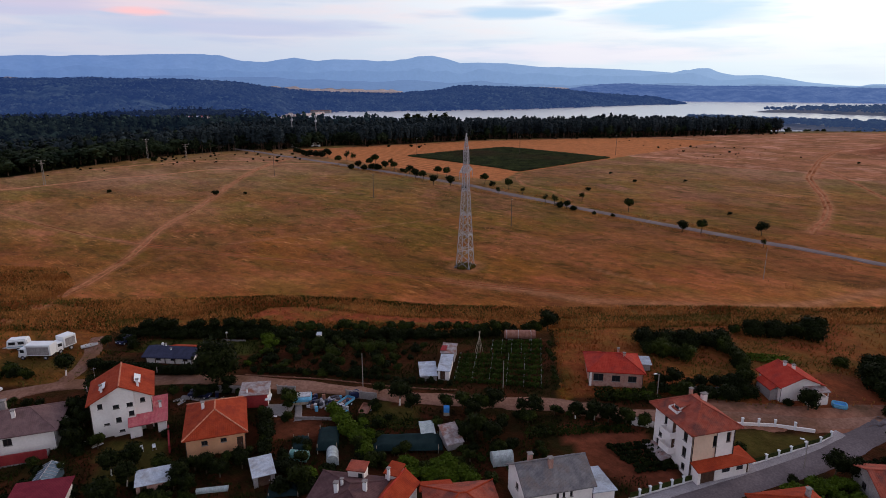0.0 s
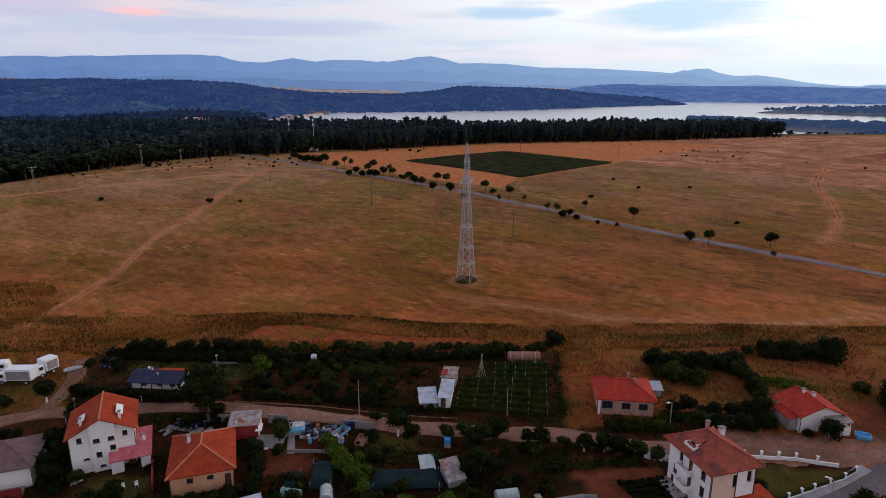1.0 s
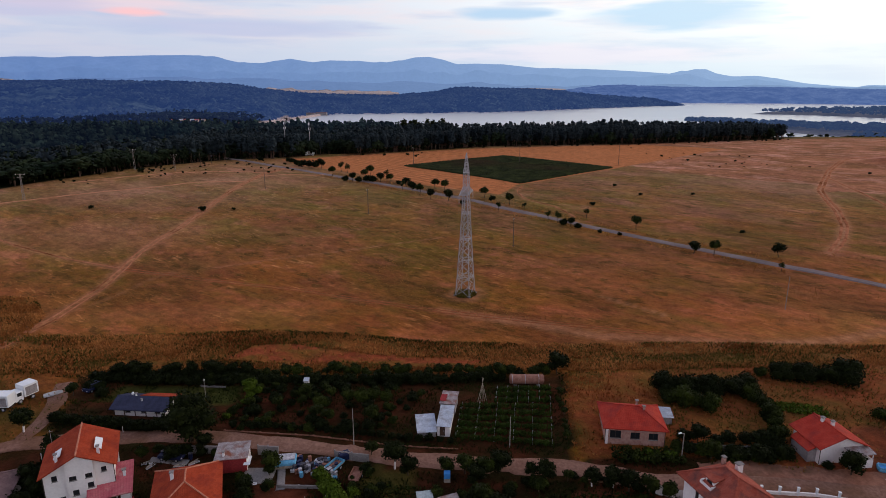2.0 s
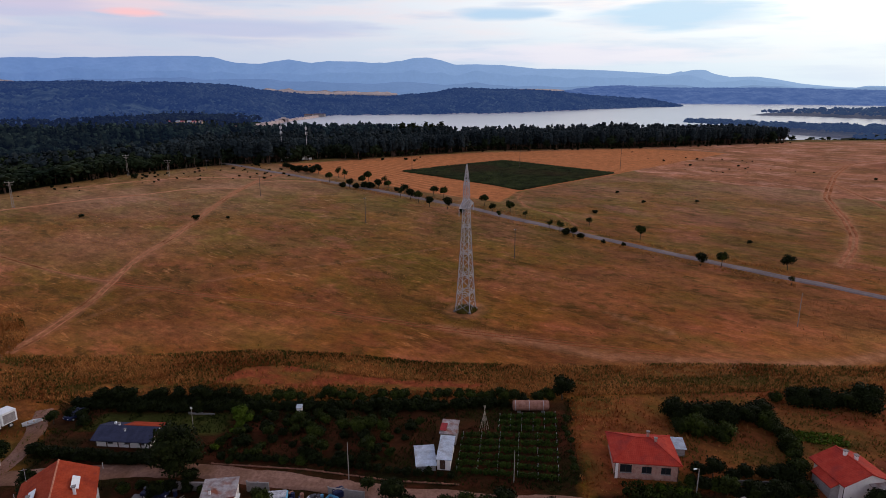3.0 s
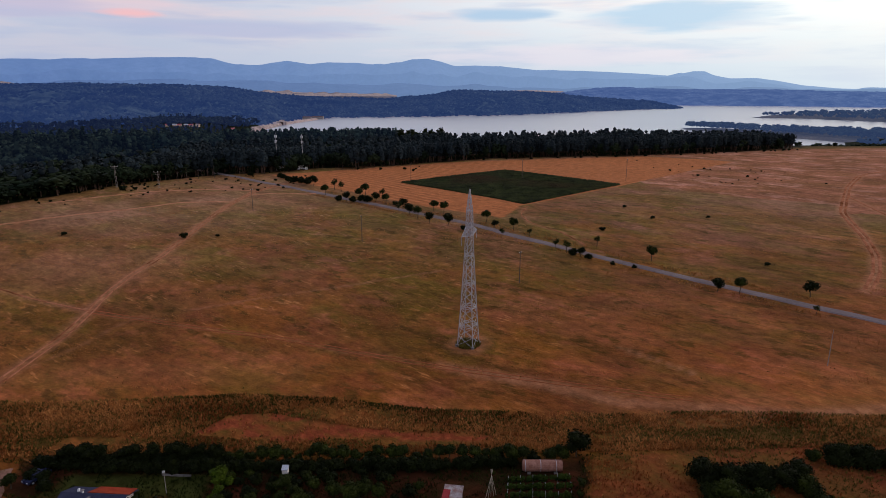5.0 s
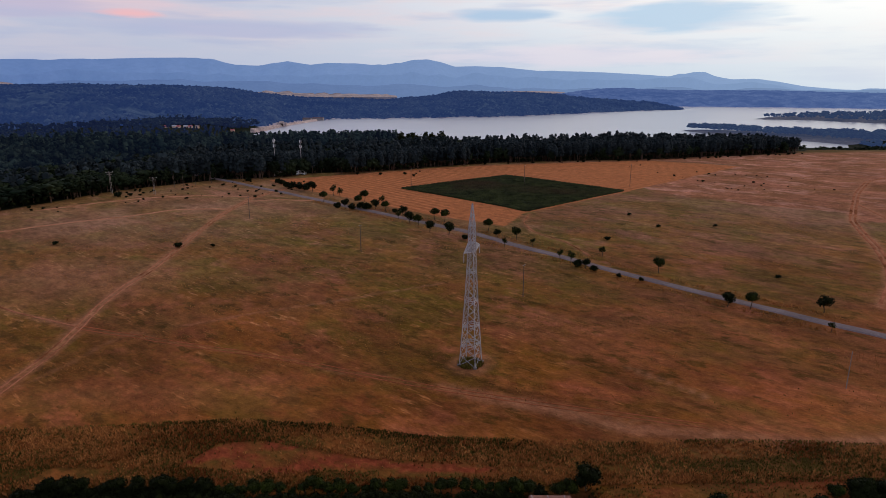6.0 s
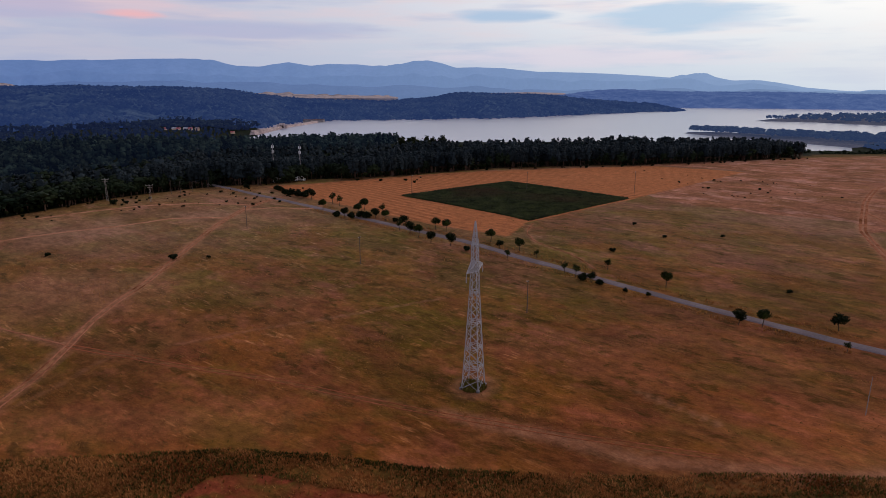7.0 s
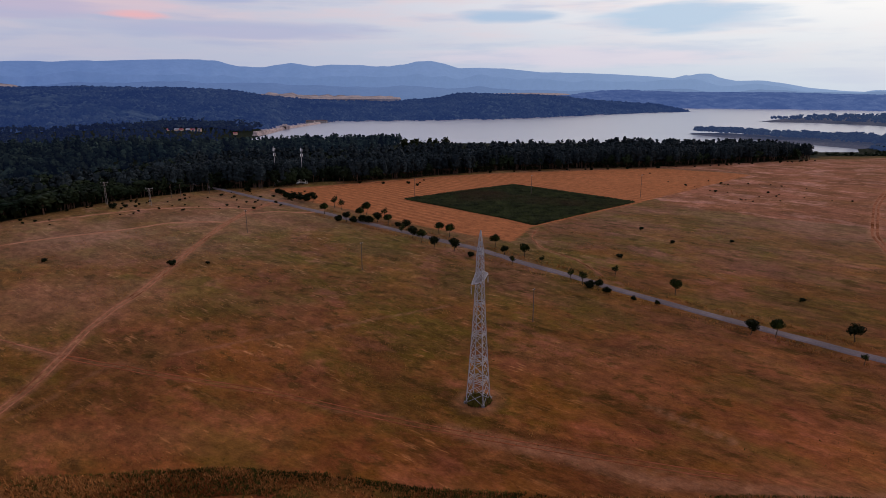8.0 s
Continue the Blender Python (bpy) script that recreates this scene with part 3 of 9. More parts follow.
def ground_material():
    m = bpy.data.materials.new("dry_field")
    m.use_nodes = True
    nt = m.node_tree
    nodes, links = nt.nodes, nt.links
    bsdf = nodes["Principled BSDF"]
    tc = nodes.new("ShaderNodeTexCoord")

    def tex(scale, stretch=(1, 1, 1), detail=6.0, rough=0.6, off=0.0):
        mp = nodes.new("ShaderNodeMapping")
        mp.inputs["Scale"].default_value = stretch
        mp.inputs["Location"].default_value = (off, off * 1.7, off)
        turned = nodes.new("ShaderNodeMapping")
        turned.inputs["Rotation"].default_value = (0, 0, radians(SWATH))
        links.new(tc.outputs["Object"], turned.inputs[0])
        links.new(turned.outputs[0], mp.inputs[0])
        n = nodes.new("ShaderNodeTexNoise")
        links.new(mp.outputs[0], n.inputs["Vector"])
        n.inputs["Scale"].default_value, n.inputs["Detail"].default_value, n.inputs["Roughness"].default_value = scale, detail, rough
        return n.outputs[0]

    def rng(v, lo, hi, a=0.0, b=1.0):
        n = nodes.new("ShaderNodeMapRange")
        links.new(v, n.inputs[0])
        for i, q in enumerate((lo, hi, a, b)):
            n.inputs[i + 1].default_value = q
        return n.outputs[0]

    def mix(f, x, y, kind="MIX"):
        n = nodes.new("ShaderNodeMix")
        n.data_type, n.blend_type = "RGBA", kind
        for socket, v in ((n.inputs[0], f), (n.inputs[6], x), (n.inputs[7], y)):
            if isinstance(v, (int, float)):
                socket.default_value = v
            elif isinstance(v, tuple):
                socket.default_value = (*v, 1)
            else:
                links.new(v, socket)
        return n.outputs[2]

    def times(a, b):
        n = nodes.new("ShaderNodeMath")
        n.operation = "MULTIPLY"
        for socket, v in zip(n.inputs, (a, b)):
            if isinstance(v, (int, float)):
                socket.default_value = v
            else:
                links.new(v, socket)
        return n.outputs[0]

    def attr(name):
        n = nodes.new("ShaderNodeAttribute")
        n.attribute_name = name
        return n.outputs["Fac"]

    big = tex(0.012, (1, 1.5, 1), 6.0, 0.65)
    mid = tex(0.07, (0.9, 1.15, 1), 6.0, 0.65, 5.0)
    streak = tex(0.26, (0.7, 1.25, 1), 6.0, 0.72, 9.0)
    fine = tex(1.6, (0.8, 1.1, 1), 4.0, 0.7, 13.0)
    grass = mix(rng(big, 0.42, 0.58), (0.205, 0.074, 0.015), (0.132, 0.064, 0.009))
    grass = mix(times(rng(mid, 0.46, 0.62), 0.8), grass, (0.180, 0.057, 0.019))
    green = tex(0.040, (0.8, 1.3, 1), 6.0, 0.65, 83.0)
    grass = mix(times(rng(green, 0.47, 0.58), 0.85), grass, (0.108, 0.072, 0.009))
    grass = mix(times(rng(streak, 0.52, 0.66), times(rng(big, 0.38, 0.58), 0.6)), grass, (0.36, 0.150, 0.042))
    bare = tex(0.055, (0.8, 1.3, 1), 7.0, 0.7, 61.0)
    grass = mix(times(rng(bare, 0.55, 0.67), 0.75), grass, (0.320, 0.112, 0.055))
    pinkish = tex(0.028, (0.8, 1.3, 1), 7.0, 0.7, 111.0)
    grass = mix(times(rng(pinkish, 0.44, 0.60), rng(attr("rosy"), 0.0, 1.0, 0.3, 0.55)), grass, (0.210, 0.074, 0.044))
    clump = tex(0.22, (0.6, 1.2, 1), 5.0, 0.62, 41.0)
    grass = mix(times(rng(clump, 0.55, 0.64), 0.85), grass, (0.062, 0.036, 0.0065))
    straws = tex(0.75, (0.22, 1.5, 1), 4.0, 0.6, 71.0)
    grass = mix(times(rng(straws, 0.60, 0.67), times(rng(tex(0.05, (1, 1, 1), 4.0, 0.6, 77.0), 0.44, 0.58), rng(attr("rosy"), 0.0, 1.0, 0.62, 0.35))), grass, (0.50, 0.235, 0.09))
    grass = mix(times(attr("pale"), 0.5), grass, (0.38, 0.160, 0.078))
    rough_c = mix(rng(tex(0.05, (0.9, 1.1, 1), 7.0, 0.7, 91.0), 0.42, 0.60), (0.33, 0.122, 0.066), (0.165, 0.066, 0.024))
    rough_c = mix(times(rng(tex(0.07, (0.7, 1.5, 1), 6.0, 0.7, 97.0), 0.52, 0.60), 0.9), rough_c, (0.50, 0.235, 0.150))
    grass = mix(times(attr("rough"), 0.82), grass, rough_c)
    # grass redder at the near end, greener and bluer further up the field
    grass = mix(attr("up_field"), mix(1.0, grass, (1.04, 0.80, 0.66), "MULTIPLY"), mix(1.0, grass, (0.90, 1.07, 1.46), "MULTIPLY"))
    grass = mix(1.0, grass, rng(tex(0.035, (0.7, 1.5, 1), 9.0, 0.78, 131.0), 0.34, 0.66, 0.54, 1.50), "MULTIPLY")
    weed_c = mix(rng(tex(0.30, (0.5, 1.2, 1), 6.0, 0.7, 17.0), 0.40, 0.62), (0.23, 0.070, 0.017), (0.070, 0.044, 0.008))
    weed_c = mix(attr("rosy"), weed_c, mix(1.0, weed_c, (0.84, 1.02, 1.35), "MULTIPLY"))
    weed_c = mix(times(rng(tex(0.10, (0.8, 1.2, 1), 6.0, 0.7, 57.0), 0.50, 0.62), 0.5), weed_c, (0.100, 0.066, 0.011))
    col = mix(times(attr("weed"), 0.85), grass, weed_c)
    soil = mix(rng(tex(0.22, (1, 1, 1), 5.0, 0.6, 23.0), 0.40, 0.60), (0.052, 0.0130, 0.0062), (0.018, 0.0076, 0.0026))
    soil = mix(rng(tex(0.09, (1, 1, 1), 4.0, 0.6, 27.0), 0.50, 0.62), soil, (0.010, 0.0095, 0.0026))
    col = mix(attr("garden"), col, soil)
    col = mix(attr("bed"), col, mix(rng(tex(0.5, (1, 1, 1), 5.0, 0.6, 29.0), 0.35, 0.65), (0.155, 0.040, 0.021), (0.100, 0.027, 0.014)))
    col = mix(attr("lawn"), col, mix(rng(tex(0.5, (1, 1, 1), 5.0, 0.6, 37.0), 0.35, 0.65), (0.062, 0.046, 0.011), (0.036, 0.034, 0.007)))
    col = mix(times(attr("lush"), 0.85), col, mix(rng(tex(0.6, (1, 1, 1), 5.0, 0.6, 39.0), 0.35, 0.65), (0.030, 0.040, 0.008), (0.018, 0.029, 0.005)))
    col = mix(times(attr("red"), rng(tex(0.30, (0.8, 1.3, 1), 6.0, 0.72, 43.0), 0.36, 0.54, 0.25, 1.5)), col, mix(rng(tex(0.6, (1, 1, 1), 5.0, 0.7, 47.0), 0.38, 0.62), (0.160, 0.030, 0.011), (0.270, 0.057, 0.023)))
    # harvested field: combine swaths
    sw = nodes.new("ShaderNodeMapping")
    sw.inputs["Rotation"].default_value = (0, 0, radians(-44))
    links.new(tc.outputs["Object"], sw.inputs[0])
    wv = nodes.new("ShaderNodeTexWave")
    wv.inputs["Scale"].default_value, wv.inputs["Distortion"].default_value, wv.inputs["Detail"].default_value = 0.075, 1.0, 2.0
    links.new(sw.outputs[0], wv.inputs["Vector"])
    straw = mix(rng(wv.outputs["Fac"], 0.2, 0.9), (0.30, 0.088, 0.029), (0.45, 0.150, 0.060))
    straw = mix(rng(tex(0.02, (1, 1, 1), 4.0, 0.6, 151.0), 0.40, 0.56, 0.15, 0.95), straw, (0.385, 0.120, 0.043))
    col = mix(attr("stubble"), col, straw)
    earth = mix(rng(tex(0.5, (1, 1, 1), 5.0, 0.6, 3.0), 0.35, 0.65), (0.31, 0.122, 0.062), (0.42, 0.185, 0.104))
    earth = mix(rng(attr("up_field"), 0.0, 0.5), mix(1.0, earth, (0.86, 0.80, 0.72), "MULTIPLY"), earth)
    col = mix(times(attr("track"), 0.95), col, earth)
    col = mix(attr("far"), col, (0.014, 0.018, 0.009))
    col = mix(1.0, col, rng(fine, 0.28, 0.72, 0.84, 1.18), "MULTIPLY")
    # random mottle that also puts the tufts' small shadows into the colour
    speck = tex(0.36, (0.8, 1.15, 1), 6.0, 0.72, 19.0)
    col = mix(1.0, col, rng(speck, 0.36, 0.64, 0.72, 1.34), "MULTIPLY")
    links.new(col, bsdf.inputs["Base Color"])
    bsdf.inputs["Roughness"].default_value = 0.95
    bsdf.inputs["Specular IOR Level"].default_value = 0.02
    bsdf.inputs["Sheen Weight"].default_value = 0.0
    links.new(rng(attr("far"), 0.0, 1.0, 0.13, 0.0), bsdf.inputs["Sheen Weight"])
    bsdf.inputs["Sheen Roughness"].default_value = 0.45
    bsdf.inputs["Sheen Tint"].default_value = (0.95, 0.50, 0.22, 1)
    bp = nodes.new("ShaderNodeBump")
    bp.inputs["Strength"].default_value, bp.inputs["Distance"].default_value = 0.6, 0.25
    links.new(fine, bp.inputs["Height"])
    links.new(bp.outputs[0], bsdf.inputs["Normal"])
    return m


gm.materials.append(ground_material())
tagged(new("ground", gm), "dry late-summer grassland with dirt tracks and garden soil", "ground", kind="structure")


def ribbon(name, line, width, mat, label, category, lift=0.06, step=1.5, rough=0.15, shift=0.0):
    """A road laid on the land along a line, with slightly uneven edges."""
    pts = []
    for (ax, ay), (bx, by) in zip(line[:-1], line[1:]):
        n = max(1, int(math.hypot(bx - ax, by - ay) / step))
        pts += [(ax + (bx - ax) * i / n, ay + (by - ay) * i / n) for i in range(n)]
    pts.append(line[-1])
    p = np.array(pts, dtype=float)
    for _ in range(8):
        p[1:-1] = (p[:-2] + 2 * p[1:-1] + p[2:]) / 4
    d = np.gradient(p, axis=0)
    d /= np.linalg.norm(d, axis=1)[:, None] + 1e-9
    nrm = np.stack([-d[:, 1], d[:, 0]], axis=-1)
    cols = 7
    vs = []
    for k in range(cols):
        f = (k / (cols - 1) - 0.5) * width + shift
        edge = rough * (smooth_noise(p[:, 0] * 1.0, p[:, 1], 3.0, 40 + k) - 0.5) * (1 if k in (0, cols - 1) else 0) * 4
        q = p + nrm * (f + edge)[:, None] if hasattr(edge, "shape") else p + nrm * f
        drop = -0.18 if k in (0, cols - 1) else lift
        vs.append(np.stack([q[:, 0], q[:, 1], surf(q[:, 0], q[:, 1]) + drop + 0.05], axis=-1))
    v = np.stack(vs, axis=1).reshape(-1, 3)
    n = len(p)
    ii = np.arange(n * cols).reshape(n, cols)
    f = np.stack([ii[:-1, :-1], ii[1:, :-1], ii[1:, 1:], ii[:-1, 1:]], axis=-1).reshape(-1, 4)
    ob = new(name, fast_mesh(name, v, f, mat, True))
    return tagged(ob, label, category, kind="structure")


ribbon("road", [(-150, 418), (-122, 392), (-100, 372.5), (-60, 337), (-20.5, 301.5), (12.9, 274), (33, 254.5), (54.5, 233.5), (79, 210), (104, 187.5), (125, 168), (160, 136), (200, 100)], 3.9, M["asphalt_old"], "narrow grey asphalt country road across the dry field", "road", 0.16)
M["rut"] = material("rut", (0.335, 0.117, 0.056), (0.455, 0.178, 0.094), 0.95, 0.4, 2.5, 0.2, c=(0.17, 0.055, 0.020), coarse=0.12, spec=0.0)
ribbon("faint_track", TRACKS[1][2], 0.8, M["rut"], "worn reddish wheel rut across the dry field", "dirt track", 0.0, 1.2, 0.22, 0.0)
M["rut_faint"] = material("rut_faint", (0.27, 0.072, 0.028), (0.36, 0.108, 0.048), 0.95, 0.4, 2.5, 0.2, c=(0.23, 0.064, 0.024), coarse=0.12, spec=0.0)
for off_ in (-0.75, 0.75):
    ribbon("faint_track", TRACKS[13][2], 0.42, M["rut_faint"], "worn reddish wheel rut across the dry field", "dirt track", -0.01, 1.2, 0.2, off_)
M["path"] = material("path", (0.42, 0.170, 0.088), (0.54, 0.250, 0.145), 0.95, 0.4, 2.5, 0.2, c=(0.28, 0.110, 0.050), coarse=0.1, spec=0.0)
for nm_, k_, w_, off_ in (("dirt_track", 0, 0.75, 0.85), ("dirt_track", 0, 0.7, -0.85), ("dirt_track", 2, 1.7, 0.0), ("dirt_track", 3, 1.7, 0.0), ("dirt_track", 4, 1.5, 0.0), ("dirt_track", 5, 1.2, 0.9), ("dirt_track", 5, 1.2, -0.9), ("dirt_track", 12, 0.5, 0.0), ("dirt_track", 9, 1.3, 0.0), ("dirt_track", 10, 1.0, 0.0)):
    ribbon(nm_, TRACKS[k_][2], w_, M["path" if k_ in (2, 3, 4) else "rut"], "worn reddish wheel rut across the dry field", "dirt track", 0.006 * k_, 1.2, 0.22, off_)
ribbon("dirt_road", [(-110, 96), (-92, 99), (-80, 101), (-70, 105), (-52, 107.2), (-39, 107), (-23, 104), (-8.5, 101.3), (6.6, 99.4), (17.5, 98.6), (26, 96.7), (33, 94.6), (42, 94.2), (52, 94), (62, 91.5), (73, 92), (100, 93)], 4.1, M["dirt_road"], "pale unpaved village lane with dusty verges", "road", 0.12, rough=0.5)
ribbon("dirt_yard", [(40, 95.2), (52, 95.0), (62, 92.8), (73, 92.6), (100, 93.5)], 9.5, M["dirt_brown"], "wide brown dirt lane in front of the houses", "road", 0.08, rough=0.8)
ribbon("dirt_lane", [(-71, 105), (-70, 111.5), (-71.5, 118), (-74, 124)], 3.4, M["dirt_road"], "short dirt lane leading up to parked trucks", "road", 0.10, rough=0.5)
ribbon("village_road", [(74, 92), (66, 87.5), (56.5, 82.8), (43, 78.4), (33, 74.4), (20, 69.6), (5, 64), (-20, 55)], 5.4, M["asphalt"], "grey asphalt village street", "road", 0.12)
ribbon("pavement", [(64, 89.2), (60.5, 87.0), (54.5, 84.5), (47, 81.6), (37.5, 78.2), (26, 74.2)], 2.1, M["paving"], "pale concrete pavement beside the garden wall", "pavement", 0.24)

# ---------- lake, far shore, hills, mountains ----------
wm = bpy.data.materials.new("lake_water")
wm.use_nodes = True
wb = wm.node_tree.nodes["Principled BSDF"]
# sky reflection partly painted: pale base colour and raised IOR brighten the water
wb.inputs["Base Color"].default_value = (0.34, 0.36, 0.41, 1)
wb.inputs["Roughness"].default_value = 0.24
wb.inputs["IOR"].default_value = 2.1
wtc = wm.node_tree.nodes.new("ShaderNodeTexCoord")
wno = wm.node_tree.nodes.new("ShaderNodeTexNoise")
wno.inputs["Scale"].default_value, wno.inputs["Detail"].default_value = 0.12, 4.0
wm.node_tree.links.new(wtc.outputs["Object"], wno.inputs["Vector"])
wbp = wm.node_tree.nodes.new("ShaderNodeBump")
wbp.inputs["Strength"].default_value, wbp.inputs["Distance"].default_value = 0.22, 0.5
wm.node_tree.links.new(wno.outputs[0], wbp.inputs["Height"])
wm.node_tree.links.new(wbp.outputs[0], wb.inputs["Normal"])
lake = fast_mesh("lake", [(-340, 850, LAKE_Z), (3600, 850, LAKE_Z), (3600, 3300, LAKE_Z), (-340, 3300, LAKE_Z)], [(0, 1, 2, 3)], wm)
tagged(new("lake", lake), "calm reservoir reflecting the pale evening sky", "lake", kind="structure")


def hill(name, knots, mat, label, rows=46, cols=420, canopy=5.0, relief=0.12, floor=-24.0, back=500.0, wave=0.0):
    """A range of hills round the place: knots of bearing, foot's distance, ridge's distance, ridge's height."""
    k = np.array(knots)
    az = np.linspace(k[0, 0], k[-1, 0], cols)
    foot, far_, top = (np.interp(az, k[:, 0], k[:, i]) for i in (1, 2, 3))
    for a in (foot,):
        a += (smooth_noise(az * 40, az * 0, 30.0, 5) - 0.5) * 70
    top = top + wave * (smooth_noise(az * 40 + 900, az * 0, 130.0, 15) + 0.4 * smooth_noise(az * 40 + 900, az * 0, 47.0, 16) - 0.7)
    vs = []
    for r in range(rows):
        f = r / (rows - 8)
        if f <= 1:
            dist = foot + (far_ - foot) * f
            prof = math.sin(f * math.pi / 2) ** 0.85
            z = floor + (top - floor) * prof
            spur = (smooth_noise(az * 60 + 300, np.full(cols, f * 60.0), 70.0, 8) - 0.5) * relief * (top - floor) * math.sin(f * math.pi)
            z = z + spur
        else:
            g = (f - 1) * (rows - 8) / 7
            dist = far_ + back * g
            z = top - (top - floor) * g * 0.9
        xw, yw = dist * np.sin(np.radians(az)), dist * np.cos(np.radians(az))
        if canopy:
            edge = min(1.0, f * 8)
            z = z + canopy * edge * (smooth_noise(xw + 4000, yw, 11.0, 9) * 0.9 + smooth_noise(xw + 4000, yw, 90.0, 10) * 0.5 - 0.6)
        vs.append(np.stack([xw, yw, z], axis=-1))
    v = np.stack(vs).reshape(-1, 3)
    ii = np.arange(rows * cols).reshape(rows, cols)
    f = np.stack([ii[:-1, :-1], ii[:-1, 1:], ii[1:, 1:], ii[1:, :-1]], axis=-1).reshape(-1, 4)
    return tagged(new(name, fast_mesh(name, v, f, mat, True)), label, "hills", kind="structure")


PEAKS = [(-42.3, 184), (-34.3, 219), (-28.9, 232), (-23.7, 252), (-20.2, 256), (-18.5, 236), (-17.1, 211), (-15.3, 209), (-12.9, 241), (-11, 212), (-9.6, 228), (-7.1, 229), (-4.7, 210), (-3.2, 234), (-2.2, 254), (-0.9, 258), (0.3, 238), (1.5, 207), (3.3, 210), (5.8, 202), (8.7, 177), (11.6, 172), (14.5, 163), (17.8, 146), (19.6, 134), (20.5, 152), (20.8, 148), (21.5, 162), (22.4, 162), (23.1, 136), (24.3, 113), (26, 116), (27.6, 100), (29.6, 68), (32.2, 47), (34.6, 41), (43.2, 33)]
# the ranges' blue is haze put into base colour and emission
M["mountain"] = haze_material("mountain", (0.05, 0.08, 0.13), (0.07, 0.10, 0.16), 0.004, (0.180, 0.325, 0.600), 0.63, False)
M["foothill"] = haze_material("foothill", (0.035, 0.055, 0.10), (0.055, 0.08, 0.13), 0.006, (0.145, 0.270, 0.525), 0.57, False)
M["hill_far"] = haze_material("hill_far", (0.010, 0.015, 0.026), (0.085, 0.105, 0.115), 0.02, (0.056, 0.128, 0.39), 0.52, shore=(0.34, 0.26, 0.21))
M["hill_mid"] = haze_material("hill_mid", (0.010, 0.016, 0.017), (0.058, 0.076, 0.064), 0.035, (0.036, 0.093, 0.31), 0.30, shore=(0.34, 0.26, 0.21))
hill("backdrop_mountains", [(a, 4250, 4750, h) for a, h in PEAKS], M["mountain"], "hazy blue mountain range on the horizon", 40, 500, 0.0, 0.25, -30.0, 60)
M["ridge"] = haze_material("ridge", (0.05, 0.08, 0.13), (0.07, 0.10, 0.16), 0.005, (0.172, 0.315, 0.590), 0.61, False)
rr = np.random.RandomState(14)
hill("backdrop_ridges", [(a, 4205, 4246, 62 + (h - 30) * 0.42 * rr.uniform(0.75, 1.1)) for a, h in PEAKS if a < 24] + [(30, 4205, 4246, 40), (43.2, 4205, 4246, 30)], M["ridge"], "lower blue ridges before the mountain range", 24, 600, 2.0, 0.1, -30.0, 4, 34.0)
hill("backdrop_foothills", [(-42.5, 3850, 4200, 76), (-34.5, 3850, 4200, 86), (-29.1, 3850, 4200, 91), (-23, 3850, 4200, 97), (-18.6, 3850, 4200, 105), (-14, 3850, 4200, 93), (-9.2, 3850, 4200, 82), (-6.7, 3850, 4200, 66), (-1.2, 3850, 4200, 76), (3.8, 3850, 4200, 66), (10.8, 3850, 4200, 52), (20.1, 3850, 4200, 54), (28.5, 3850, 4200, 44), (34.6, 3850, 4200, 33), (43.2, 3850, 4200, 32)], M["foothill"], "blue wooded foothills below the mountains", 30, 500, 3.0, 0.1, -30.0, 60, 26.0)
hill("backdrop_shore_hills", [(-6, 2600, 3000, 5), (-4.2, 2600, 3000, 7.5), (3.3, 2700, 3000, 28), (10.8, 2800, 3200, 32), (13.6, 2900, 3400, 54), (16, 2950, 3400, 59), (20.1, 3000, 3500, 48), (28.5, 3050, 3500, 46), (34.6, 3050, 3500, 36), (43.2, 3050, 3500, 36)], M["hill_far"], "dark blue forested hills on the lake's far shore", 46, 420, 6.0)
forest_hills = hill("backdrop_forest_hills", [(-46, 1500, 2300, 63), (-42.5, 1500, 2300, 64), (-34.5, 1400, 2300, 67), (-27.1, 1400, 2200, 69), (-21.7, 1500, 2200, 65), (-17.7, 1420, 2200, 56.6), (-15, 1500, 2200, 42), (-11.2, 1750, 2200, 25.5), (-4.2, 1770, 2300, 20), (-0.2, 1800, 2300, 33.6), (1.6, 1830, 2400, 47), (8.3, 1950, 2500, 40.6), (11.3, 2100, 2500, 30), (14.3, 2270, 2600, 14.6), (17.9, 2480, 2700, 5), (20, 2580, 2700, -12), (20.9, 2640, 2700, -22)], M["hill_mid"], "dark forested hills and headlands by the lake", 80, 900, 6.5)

# the hill trees carry the same haze in colour and emission
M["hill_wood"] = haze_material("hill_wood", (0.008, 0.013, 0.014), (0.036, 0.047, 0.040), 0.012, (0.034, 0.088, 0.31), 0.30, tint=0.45)


